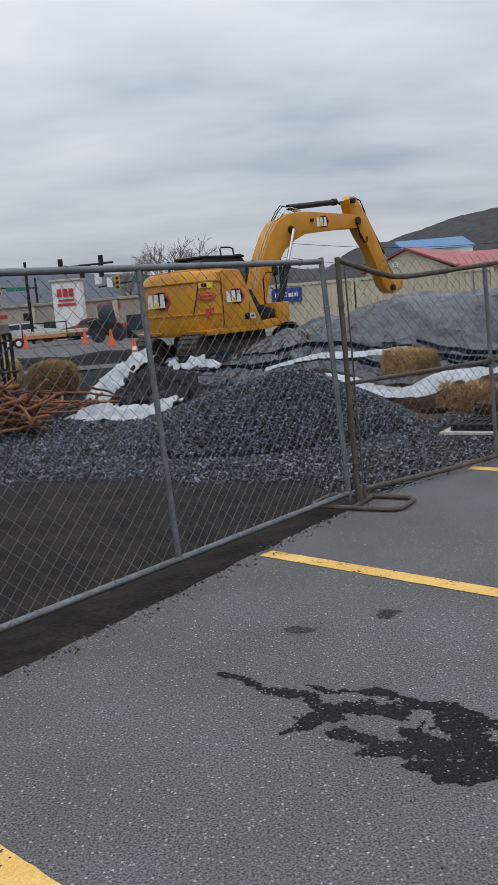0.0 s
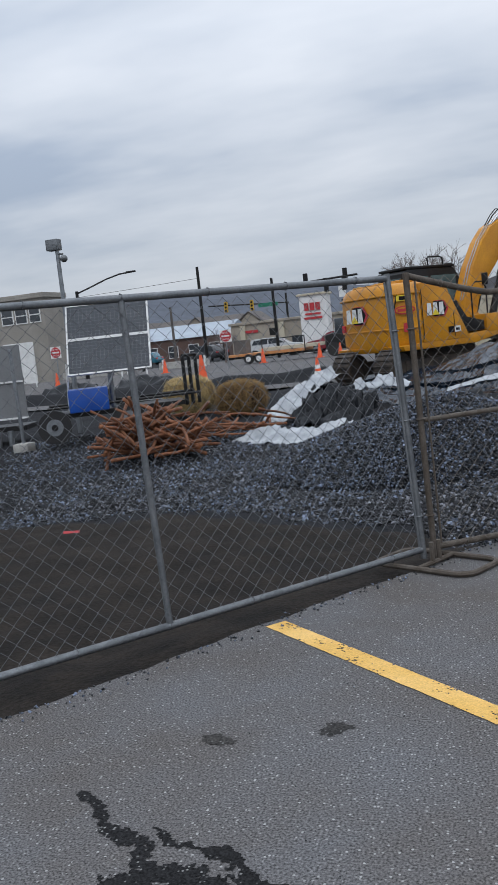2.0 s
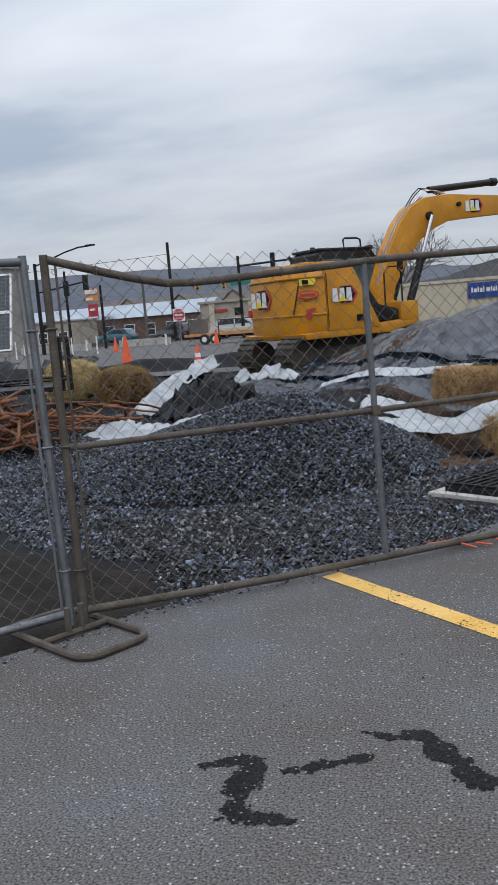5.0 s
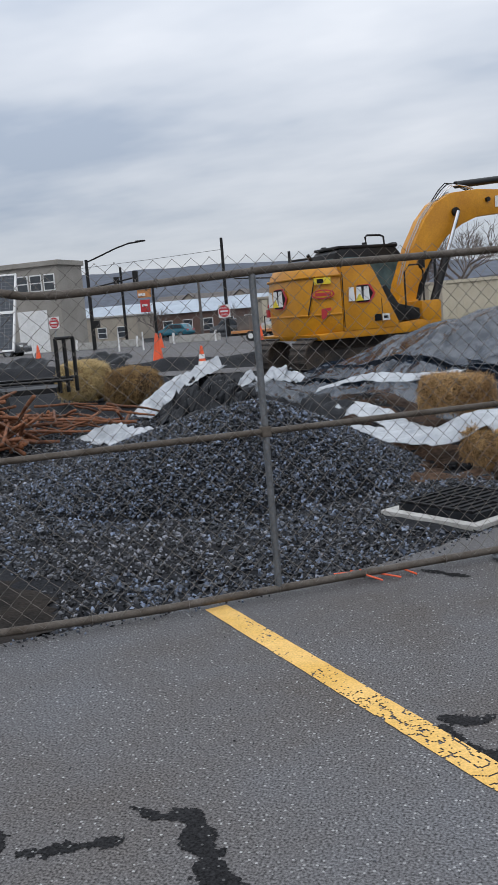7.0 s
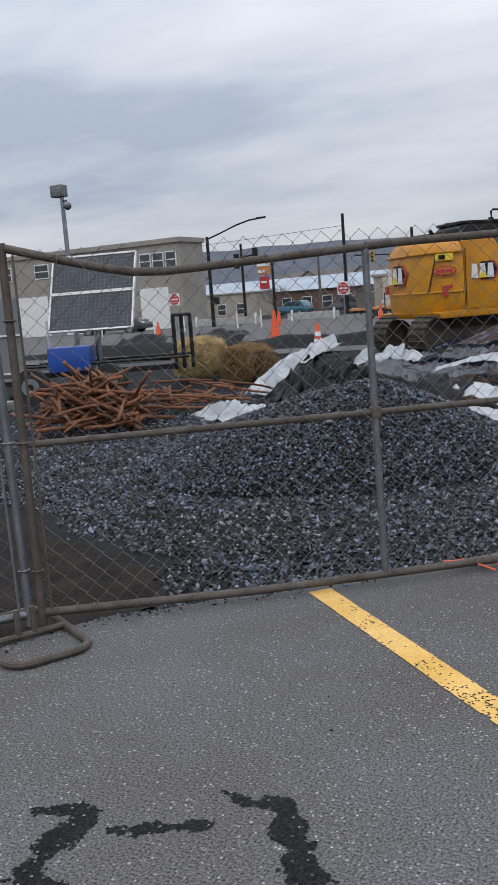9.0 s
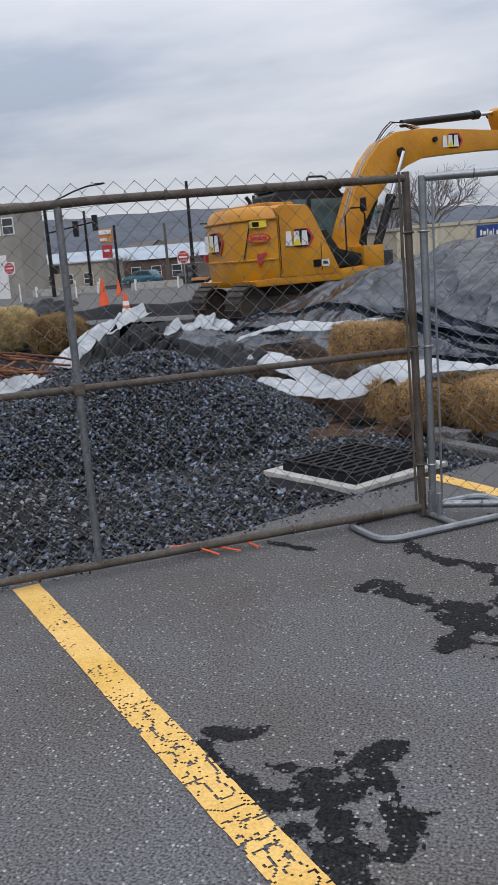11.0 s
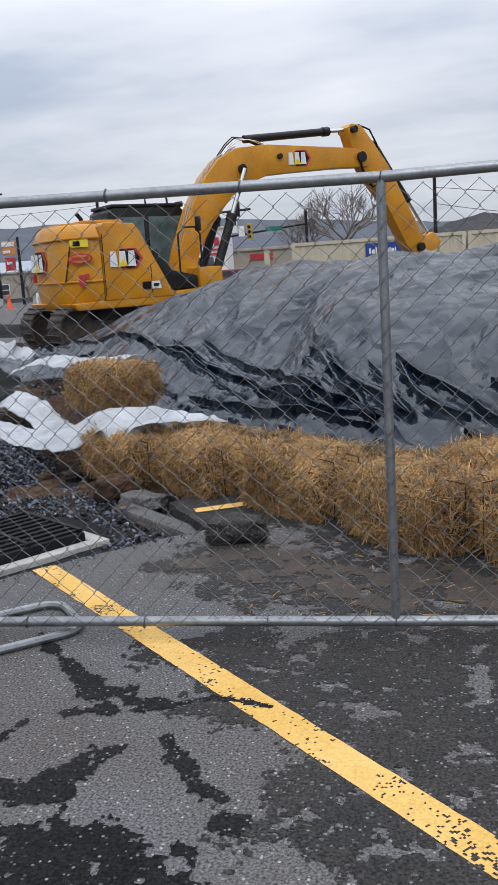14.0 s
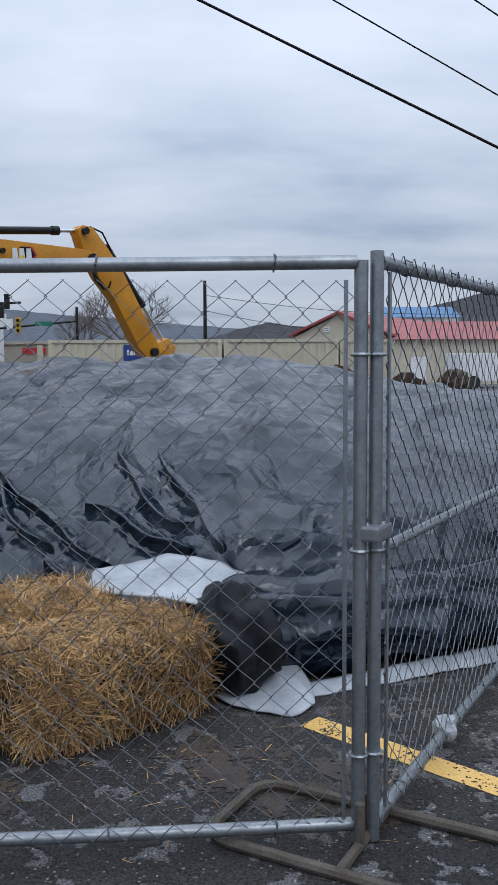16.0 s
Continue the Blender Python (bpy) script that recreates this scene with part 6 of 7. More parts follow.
# ---- pile of red-brown poles ----
rng = random.Random(11)
bar_meshes = []
for k in range(5):
    pts = [(-0.75 + 0.375 * i, 0.014 * math.sin(i * 1.9 + k), 0.012 * math.cos(i * 1.3 + 2 * k)) for i in range(5)]
    bm = bmesh.new()
    tube(bm, pts, 0.029, 7, r_end=0.019)
    me = bpy.data.meshes.new("branch"); bm.to_mesh(me); bm.free(); me.materials.append(WOOD_RUST); me.shade_smooth()
    bar_meshes.append(me)
pile = thing("branch_pile", pose(-3.95, 13.85, -0.05), "tangled pile of red-brown branches on the gravel", "branch pile")
for k in range(110):
    ob = new("branch", bar_meshes[k % 5])
    ob.parent = pile
    r, a = 1.15 * rng.random() ** 0.7, rng.uniform(0, 6.28)
    x, y = 0.66 * r * math.cos(a), 0.62 * r * math.sin(a)
    h = max(0.04, 0.72 * (1 - (x / 0.95) ** 2 - (y / 0.85) ** 2)) * rng.random() ** 0.6 + 0.03
    s = rng.uniform(0.35, 0.78)
    ob.matrix_local = pose(x, y, h, rng.uniform(0, 360), rng.uniform(-1, 1) * (42 if h > 0.15 else 9), rng.uniform(0, 360)) @ Matrix.Diagonal((s, 1, 1, 1))
back = thing("branch_pile", pose(-3.3, 15.3, -0.02), "low tangle of dark branches behind the larger pile", "branch pile")
for k in range(40):
    ob = new("branch", bar_meshes[k % 5])
    ob.parent = back
    s = rng.uniform(0.4, 0.9)
    ob.matrix_local = pose(rng.uniform(-1, 1), rng.uniform(-0.8, 0.8), rng.uniform(0.03, 0.4), rng.uniform(0, 360), rng.uniform(-20, 20), rng.uniform(0, 360)) @ Matrix.Diagonal((s, 0.8, 0.8, 1))


# ---- traffic cones ----
def cone(x, y, z, h, label, bands=True):
    ob = thing("traffic_cone", pose(x, y, z), label, "traffic cone", "traffic cones")
    part("base", box(bmesh.new(), 0, 0, 0, 0.5 * h, 0.5 * h, 0.045 * h, 0.01), BLACK_PLAST if bands else ORANGE, ob)
    r0, r1 = 0.19 * h, 0.04 * h

    def seg(a, b, grow=0.0):
        bm = bmesh.new()
        ra, rb = r0 + (r1 - r0) * a + grow, r0 + (r1 - r0) * b + grow
        return tube(bm, [(0, 0, (0.045 + 0.955 * a) * h), (0, 0, (0.045 + 0.955 * b) * h)], ra, 18, r_end=rb)
    part("body", seg(0, 1), ORANGE, ob, smooth=40)
    if bands:
        part("band", seg(0.52, 0.68, 0.004), WHITE_PAINT, ob, "white reflective band", smooth=40)
        part("band", seg(0.26, 0.42, 0.004), WHITE_PAINT, ob, "white reflective band", smooth=40)
    return ob


cone(-7.85, 27.9, 0.32, 0.92, "plain orange traffic cone at the street edge", False)
cone(-1.95, 17.35, 0.66, 0.46, "orange and white striped traffic cone on the debris")
for x, y in ((-15.4, 44.0), (-17.3, 36.0), (-7.3, 44.0), (-5.2, 38.0), (-2.9, 44.0), (-10.3, 44.5)):
    cone(x, y, 0.28, 0.72, "orange traffic cone along the street", False)

# ---- solar light trailer ----
sol = thing("solar_trailer", pose(-5.75, 16.3, 0.10, 0, 0, 26.6), "trailer with a tilted solar panel, blue box and black frame", "solar trailer")
PANEL = pose(0.14, -0.25, 1.80, 68, 0, -12)
SOLAR = mat("solar_cell", (0.060, 0.068, 0.080), (0.048, 0.054, 0.064), scale=3, rough=0.5, bump=0, fine=0.06, spec=0.25)
for k, y0 in enumerate((-0.67, 0.01)):
    pan = part("solar_panel", box(bmesh.new(), 0, y0 + 0.33, 0, 1.48, 0.64, 0.03), SOLAR, sol, "dark cell panel in a white frame", m=PANEL)
    for x, y, sx, sy in ((0, y0, 1.52, 0.03), (0, y0 + 0.66, 1.52, 0.03), (-0.75, y0 + 0.33, 0.03, 0.66), (0.75, y0 + 0.33, 0.03, 0.66)):
        part("frame", box(bmesh.new(), x, y, -0.01, sx, sy, 0.05), WHITE_PAINT, pan)
    bm = bmesh.new()
    for i in range(1, 20):
        box(bm, -0.74 + 1.48 * i / 20, y0 + 0.33, 0.03, 0.004, 0.64, 0.002)
    for i in range(1, 10):
        box(bm, 0, y0 + 0.66 * i / 10, 0.03, 1.48, 0.0035, 0.002)
    part("cell_grid", bm, GALV_DULL, pan)
part("mast", tube(bmesh.new(), [(0.1, 0.05, 0.5), (0.1, 0.0, 1.9)], 0.05, 10), GALV, sol, smooth=40)
part("strut", tube(bmesh.new(), [(-0.15, 0.1, 0.6), (0.4, -0.3, 1.55)], 0.02, 8), WHITE_PAINT, sol, smooth=40)
part("strut", tube(bmesh.new(), [(-0.72, -0.05, 0.55), (-0.66, -0.42, 1.4)], 0.02, 8), WHITE_PAINT, sol, smooth=40)
part("box", box(bmesh.new(), -0.35, -0.15, 0.50, 0.72, 0.55, 0.42, 0.03), BLUE_PAINT, sol, "blue plastic equipment box", smooth=35)
part("chassis", box(bmesh.new(), 0.15, 0.1, 0.42, 2.5, 0.9, 0.09, 0.01), STEEL_DARK, sol)
for s in (-0.35, 0.55):
    part("rail", tube(bmesh.new(), [(-1.1, s, 0.62), (1.7, s, 0.62)], 0.025, 8), STEEL_DARK, sol, smooth=40)
for x in (1.45, 1.58, 1.72):
    part("upright", tube(bmesh.new(), [(x, -0.2 + (x - 1.45), 0.4), (x, -0.2 + (x - 1.45), 1.32)], 0.035, 8), STEEL_DARK, sol, smooth=40)
part("crossbar", tube(bmesh.new(), [(1.45, -0.2, 1.32), (1.72, 0.07, 1.32)], 0.03, 8), STEEL_DARK, sol, smooth=40)
for x in (-1.0, 0.33):
    w = part("wheel", tube(bmesh.new(), [(x, -0.62, 0.30), (x, -0.44, 0.30)], 0.30, 24), RUBBER, sol, "black tyre", smooth=40)
    part("rim", tube(bmesh.new(), [(x, -0.635, 0.30), (x, -0.62, 0.30)], 0.15, 20), GALV, w, "steel rim", smooth=40)
    part("hub", tube(bmesh.new(), [(x, -0.66, 0.30), (x, -0.635, 0.30)], 0.06, 12), STEEL_DARK, w, smooth=40)

cam_mast = thing("camera_mast", pose(-6.95, 17.4, 0.08), "slim steel mast with a grey head box and dome camera", "camera mast")
part("pole", tube(bmesh.new(), [(0, 0, 0), (0, 0, 2.0), (0, 0, 3.65)], 0.055, 10, r_end=0.04), GALV, cam_mast, smooth=40)
part("head_box", box(bmesh.new(), -0.06, 0, 3.65, 0.26, 0.2, 0.22, 0.02), GALV_DULL, cam_mast, smooth=35)
part("arm", tube(bmesh.new(), [(0, 0, 3.58), (0.14, -0.05, 3.56)], 0.02, 6), GALV, cam_mast)
bm = bmesh.new(); bmesh.ops.create_uvsphere(bm, u_segments=16, v_segments=10, radius=0.075); bmesh.ops.translate(bm, verts=bm.verts, vec=(0.15, -0.05, 3.47))
part("dome", bm, GALV_DULL, cam_mast, smooth=60)

grey = thing("light_trailer", pose(-8.35, 16.6, 0.0, 0, 0, 14), "grey back of a panel trailer on steel jacks", "panel trailer")
for z0 in (0.55, 1.27):
    pl = part("panel", box(bmesh.new(), -0.2, 0, z0, 1.7, 0.05, 0.70, 0.01), mat("plain_grey_sheet" if z0 < 1 else "grey_sheet", (0.19, 0.195, 0.20), (0.16, 0.165, 0.17), scale=2, rough=0.6, bump=0.05, bscale=30, fine=0.06), grey)
    part("frame", box(bmesh.new(), -0.2, -0.03, z0 - 0.03, 1.74, 0.05, 0.035), WHITE_PAINT, pl)
part("chassis", box(bmesh.new(), -0.3, 0.2, 0.30, 1.9, 0.8, 0.1, 0.01), STEEL_DARK, grey)
for x in (0.1, 0.35):
    part("jack", tube(bmesh.new(), [(x, -0.3, 0.02), (x, -0.3, 0.32)], 0.055, 10), GALV, grey, smooth=40)
part("wheel", tube(bmesh.new(), [(-0.5, -0.45, 0.30), (-0.5, -0.25, 0.30)], 0.30, 24), RUBBER, grey, smooth=40)
post = thing("steel_post", pose(-7.15, 15.5, -0.02), "bare steel post set in a concrete block", "post")
part("block", box(bmesh.new(), 0, 0, 0, 0.30, 0.30, 0.17, 0.02), CONCRETE, post, smooth=35)
part("pole", tube(bmesh.new(), [(0, 0, 0.1), (-0.03, 0, 1.9)], 0.035, 10), GALV, post, smooth=40)

# ---- the street and the distance ----
TAN_WALL = mat("tan_stucco", (0.36, 0.32, 0.26), (0.30, 0.265, 0.22), scale=0.7, rough=0.9, bump=0.2, bscale=12, fine=0.1)
GREY_WALL = mat("grey_tan_stucco", (0.30, 0.28, 0.25), (0.24, 0.225, 0.20), scale=0.6, rough=0.9, bump=0.2, bscale=10, fine=0.1)
CREAM = mat("cream_painted_steel", (0.52, 0.47, 0.36), (0.45, 0.40, 0.30), scale=1.2, rough=0.55, bump=0.05, bscale=20, fine=0.06)
ROOF_RED = mat("red_metal_roof", (0.33, 0.065, 0.058), (0.26, 0.05, 0.048), scale=1.0, rough=0.5, bump=0.05, bscale=10, fine=0.08)
ROOF_BLUE = mat("blue_metal_roof", (0.05, 0.17, 0.34), (0.045, 0.14, 0.28), scale=1.0, rough=0.5, bump=0.05, bscale=10, fine=0.08)
ROOF_PALE = mat("pale_blue_grey_roof", (0.33, 0.38, 0.43), (0.26, 0.30, 0.35), scale=0.5, rough=0.5, bump=0.1, bscale=8, fine=0.1)
ROOF_BROWN = mat("brown_shingle_roof", (0.13, 0.115, 0.105), (0.09, 0.08, 0.075), scale=0.6, rough=0.9, bump=0.2, bscale=6, fine=0.15)
BRICK_RED = mat("red_brick", (0.13, 0.080, 0.064), (0.10, 0.066, 0.056), scale=0.8, rough=0.9, bump=0.2, bscale=8, fine=0.15)
# distance haze over the far ridge is put into this blue-grey colour
HILL = mat("haze_tinted_wooded_hill", (0.078, 0.090, 0.115), (0.058, 0.067, 0.087), scale=0.012, rough=1.0, bump=0.0, fine=0.22, fscale=0.09)
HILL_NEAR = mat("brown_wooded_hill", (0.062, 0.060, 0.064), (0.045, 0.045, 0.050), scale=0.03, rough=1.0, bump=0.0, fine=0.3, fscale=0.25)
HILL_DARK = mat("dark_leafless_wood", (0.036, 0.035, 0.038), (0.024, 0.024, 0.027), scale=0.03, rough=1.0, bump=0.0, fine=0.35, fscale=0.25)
TWIG = mat("bare_twigs", (0.16, 0.135, 0.125), (0.11, 0.095, 0.09), scale=3, rough=0.9, bump=0.1, bscale=20)
SIGNAL_YEL = mat("signal_yellow", (0.45, 0.28, 0.02), (0.38, 0.23, 0.02), scale=3, rough=0.5, bump=0)
SIGN_GREEN = mat("green_sign", (0.01, 0.16, 0.10), (0.01, 0.13, 0.08), scale=3, rough=0.5, bump=0)
SIGN_BLUE = mat("blue_sign", (0.012, 0.05, 0.24), (0.01, 0.04, 0.19), scale=3, rough=0.45, bump=0)
SIGN_ORANGE = mat("orange_sign", (0.55, 0.24, 0.08), (0.48, 0.2, 0.07), scale=3, rough=0.5, bump=0)


def simple_house(name, m, w, d, h, wall_mat, label, category="building", roof="flat", roof_mat=None, rise=1.5, windows=(), doors=(), parapet=0.25):
    """A building with its front in the plane y = 0 and its left corner at x = 0. windows, doors: x, z, w, h."""
    ob = thing(name, m, label, category)
    part("wall", box(bmesh.new(), w / 2, d / 2, 0, w, d, h), wall_mat, ob)
    if roof == "flat":
        part("roof", box(bmesh.new(), w / 2, d / 2, h, w + 0.3, d + 0.3, parapet, 0.03), roof_mat or CONCRETE, ob)
    elif roof == "gable_x":
        bm = bmesh.new()
        prism(bm, [(-0.3, 0), (w / 2, rise), (w + 0.3, 0), (w + 0.3, 0.12), (w / 2, rise + 0.14), (-0.3, 0.12)], -0.25, d + 0.25)
        part("roof", bm, roof_mat, ob, m=pose(0, 0, h))
        part("gable", prism(bmesh.new(), [(0, 0), (w / 2, rise - 0.02), (w, 0)], 0.0, d), wall_mat, ob, m=pose(0, 0, h))
    else:
        bm = bmesh.new()
        prism(bm, [(-0.3, 0), (d * 0.5, rise), (d + 0.3, 0)], 0, w + 0.6)
        part("roof", bm, roof_mat, ob, m=pose(w + 0.3, 0, h, 0, 0, 90))
    for x, z, ww, hh in windows:
        win = part("window", box(bmesh.new(), x + ww / 2, -0.02, z, ww, 0.10, hh, 0.01), WHITE_PAINT, ob)
        part("pane", box(bmesh.new(), x + ww / 2, -0.06, z + 0.08, ww - 0.14, 0.04, hh / 2 - 0.12), WINDOW_GLASS, win)
        part("pane", box(bmesh.new(), x + ww / 2, -0.06, z + hh / 2 + 0.04, ww - 0.14, 0.04, hh / 2 - 0.12), WINDOW_GLASS, win)
    for x, z, ww, hh in doors:
        part("door", box(bmesh.new(), x + ww / 2, -0.02, z, ww, 0.08, hh, 0.01), WHITE_PAINT, ob, "white door")
    return ob


def bars(parent, material, rows_b, y=-0.06, name="lettering"):
    """Plain bars in place of writing. rows_b: x, z, w, h."""
    for x, z, w, h in rows_b:
        part(name, box(bmesh.new(), x + w / 2, y, z, w, 0.05, h), material, parent)


simple_house("shop_building", pose(-62, 58, -0.1), 32.6, 3.2, 6.1, GREY_WALL, "two-storey grey-tan building with white garage doors", parapet=0.35, roof_mat=GREY_WALL,
             windows=[(29.2 - 0.0, 4.4, 0.95, 1.15), (30.3, 4.4, 0.95, 1.15), (31.4, 4.4, 0.9, 1.15), (19.5, 4.5, 1.4, 1.1), (16.0, 4.5, 1.2, 1.1), (24.5, 4.5, 1.0, 1.1), (11, 4.5, 1.2, 1.1)],
             doors=[(29.0, 0.1, 2.4, 3.0), (17.5, 0.1, 3.0, 3.1), (12.0, 0.1, 3.0, 3.1), (22.0, 0.1, 3.0, 3.1)])
station = simple_house("station_shed", pose(-59, 105, -0.8), 28, 10, 3.2, BRICK_RED, "long low shed with a pale blue-grey roof", roof="gable_y", roof_mat=ROOF_PALE, rise=1.7,
                       windows=[(1.5 + 2.7 * k, 0.9, 1.3, 1.5) for k in range(10)])
simple_house("shop_building", pose(-56, 98, -0.9), 12, 5, 3.4, TAN_WALL, "low tan shop before the shed", parapet=0.2, windows=[(1.5 + 2.6 * k, 1.0, 1.2, 1.3) for k in range(4)])
for k in range(6):
    simple_house("row_house", pose(-72 + 5.2 * k, 160, -0.5), 5.2, 9, 4.6, TAN_WALL, "tan row house with a dark shingle roof and dormer", roof="gable_x" if k % 2 else "gable_y", roof_mat=ROOF_BROWN, rise=2.2,
                 windows=[(0.8, 2.6, 1.0, 1.3), (3.2, 2.6, 1.0, 1.3)])["group"] = "row houses"
phar = simple_house("pharmacy_building", pose(-19.6, 70, -0.2), 22.5, 16, 2.85, TAN_WALL, "low tan shop building with red signs", parapet=0.2, roof_mat=TAN_WALL)
bars(phar, RED_PAINT, [(0.95, 2.15, 1.3, 0.22), (9.3, 2.2, 1.7, 0.42), (15.2, 1.6, 1.4, 0.25)])
for k in range(7):
    part("pilaster", box(bmesh.new(), 1.0 + 3.2 * k, -0.12, 0, 0.4, 0.25, 2.8), CREAM, phar)
for k in range(6):
    part("window", box(bmesh.new(), 2.7 + 3.2 * k, -0.03, 0.4, 1.9, 0.08, 1.2), WINDOW_GLASS, phar)
tower = simple_house("sign_tower", pose(-12.95, 66, -0.1), 2.05, 1.6, 4.3, WHITE_PAINT, "white shop tower with a red block sign", parapet=0.15, roof_mat=CREAM)
bars(tower, RED_PAINT, [(0.35, 3.2, 0.34, 0.55), (0.78, 3.2, 0.34, 0.55), (1.21, 3.2, 0.34, 0.55), (0.4, 2.88, 1.15, 0.13), (0.3, 2.55, 1.35, 0.17)])

# storage containers
def container(x, y, z, w, label, sign=False, doors=False):
    ob = thing("storage_container", pose(x, y, z), label, "container", "storage containers")
    part("body", box(bmesh.new(), w / 2, 1.2, 0.12, w, 2.4, 2.0), CREAM, ob)
    bm = bmesh.new()
    for k in range(int(w / 0.28)):
        box(bm, 0.16 + 0.28 * k, -0.02, 0.22, 0.13, 0.05, 1.78)
    part("corrugation", bm, CREAM, ob)
    for zz in (0.08, 2.04):
        part("rail", box(bmesh.new(), w / 2, 0.0, zz, w + 0.05, 0.14, 0.12), CREAM, ob)
    for xx in (0.06, w - 0.06):
        part("corner_post", box(bmesh.new(), xx, -0.01, 0.1, 0.14, 0.14, 2.05), CREAM, ob)
    if sign:
        sg = part("sign", box(bmesh.new(), 3.45, -0.08, 1.36, 1.32, 0.05, 0.60), SIGN_BLUE, ob, "blue sign board")
        bars(sg, WHITE_PAINT, [(2.92, 1.58, 0.07, 0.2), (3.03, 1.58, 0.10, 0.15), (3.16, 1.58, 0.05, 0.22), (3.25, 1.58, 0.1, 0.15), (3.38, 1.58, 0.04, 0.22), (3.50, 1.58, 0.14, 0.16), (3.67, 1.58, 0.04, 0.2), (3.74, 1.58, 0.1, 0.16), (3.87, 1.58, 0.04, 0.2)], y=-0.12)
    if doors:
        for xx in (w - 0.9, w - 0.45):
            part("lock_bar", tube(bmesh.new(), [(xx, -0.09, 0.2), (xx, -0.09, 2.05)], 0.025, 8), GALV_DULL, ob)
    return ob


container(-1.0, 40.0, 0.12, 6.4, "cream corrugated storage container with a blue sign board", sign=True)
container(5.5, 40.0, 0.12, 4.2, "cream corrugated storage container")
container(9.8, 40.3, 0.10, 1.9, "cream storage container seen at its door end", doors=True)
simple_house("red_roof_building", pose(8.6, 57.5, 0.0, 0, 0, -27), 5.4, 14, 2.75, CREAM, "cream metal building with a red gable roof", roof="gable_x", roof_mat=ROOF_RED, rise=1.25, windows=[(1.8, 3.0, 0.35, 0.3)])
simple_house("red_roof_building", pose(13.6, 55.0, 0.0, 0, 0, 14), 9.5, 10, 2.55, CREAM, "long cream metal building with a red roof", roof="gable_y", roof_mat=ROOF_RED, rise=1.2, doors=[(1.2, 0.0, 0.9, 1.6)], windows=[(3.2, 0.5, 1.3, 1.2)])
simple_house("blue_roof_building", pose(18.6, 95, 0.6), 7.0, 10, 4.9, WHITE_PAINT, "white shop with a blue metal roof", roof="gable_y", roof_mat=ROOF_BLUE, rise=1.3)
far_shop = simple_house("white_shop", pose(24, 88, 0), 14, 10, 4.4, WHITE_PAINT, "white flat-roofed shop with dark red sign bars")
bars(far_shop, RED_PAINT, [(1.2, 2.6, 0.5, 1.1), (1.9, 2.6, 0.5, 1.1), (2.6, 2.6, 0.5, 1.1), (3.3, 2.6, 0.5, 1.1)])
van = thing("box_trailer", pose(15.6, 47, 0.15, 0, 0, 6), "white box trailer parked beyond the heap", "trailer")
part("box", box(bmesh.new(), 1.5, 1, 0.35, 3.0, 2, 1.25, 0.03), WHITE_PAINT, van)
for x in (0.7, 2.2):
    part("wheel", tube(bmesh.new(), [(x, -0.05, 0.3), (x, 0.15, 0.3)], 0.3, 18), RUBBER, van)

# spoil behind the sheet
bm = bmesh.new()
bmesh.ops.create_icosphere(bm, subdivisions=5, radius=1.0)
for v in bm.verts:
    c = v.co.copy()
    f = 1 + 0.30 * nz(c.x * 2, c.y * 2, c.z * 2) + 0.22 * nz(c.x * 6, c.y * 6, c.z * 6) + 0.10 * nz(c.x * 15, c.y * 15, c.z * 15)
    v.co = Vector((c.x * 1.9 * f, c.y * 0.9 * f, max(c.z, -0.1) * 1.05 * f))
bmesh.ops.transform(bm, verts=bm.verts, matrix=pose(8.6, 22.6, 0.1))
tagged(part("soil_mound", bm, SOIL, smooth=30), "bare brown soil mound behind the plastic sheet", "soil mound")
bm = bmesh.new()
bmesh.ops.create_icosphere(bm, subdivisions=4, radius=0.55)
for v in bm.verts:
    v.co *= 1 + 0.25 * nz(v.co.x * 5, v.co.y * 5, v.co.z * 5)
    v.co.z = max(v.co.z, -0.3) + 0.5
bmesh.ops.transform(bm, verts=bm.verts, matrix=pose(13.2, 36.0, 0.1))
tagged(part("dry_bush", bm, STRAW_CORE, smooth=30), "brown dry bush before the cream building", "bush")
# dark gravel berm along the street
heightfield("gravel_berm", [float(v) for v in np.arange(-17, 1.5, 0.25)], [float(v) for v in np.arange(23, 27.6, 0.2)],
            lambda x, y: 0.2 + 0.48 * math.exp(-((y - 25.2 - 0.4 * nz(x * 0.3, 1, 1)) / 0.9) ** 2) * (0.75 + 0.5 * nz(x * 0.45, 2, 2)) * soft(-17, -14, x) * soft(1.5, -0.5, x) + 0.04 * fbm(x * 2, y * 2, 4),
            GRAVEL, "long low berm of dark gravel beside the street", "gravel berm")
for x, y in ((-12.6, 27.5), (-10.2, 28.3)):
    cloth("plastic_sheet", [(x - 1, y, 0.32), (x, y - 0.2, 0.3), (x + 1, y, 0.32)], [(x - 0.9, y + 0.8, 0.6), (x, y + 0.7, 0.72), (x + 0.9, y + 0.8, 0.55)], TARP_DARK, "black plastic sheet thrown over street kerb", amp=0.2, cols=40, freq=2)


# ---- street furniture ----
def pole(name, x, y, z, h, r, material, label, category):
    ob = thing(name, pose(x, y, z), label, category)
    part("shaft", tube(bmesh.new(), [(0, 0, 0), (0, 0, h * 0.5), (0, 0, h)], r, 10, r_end=r * 0.75), material, ob, smooth=40)
    return ob


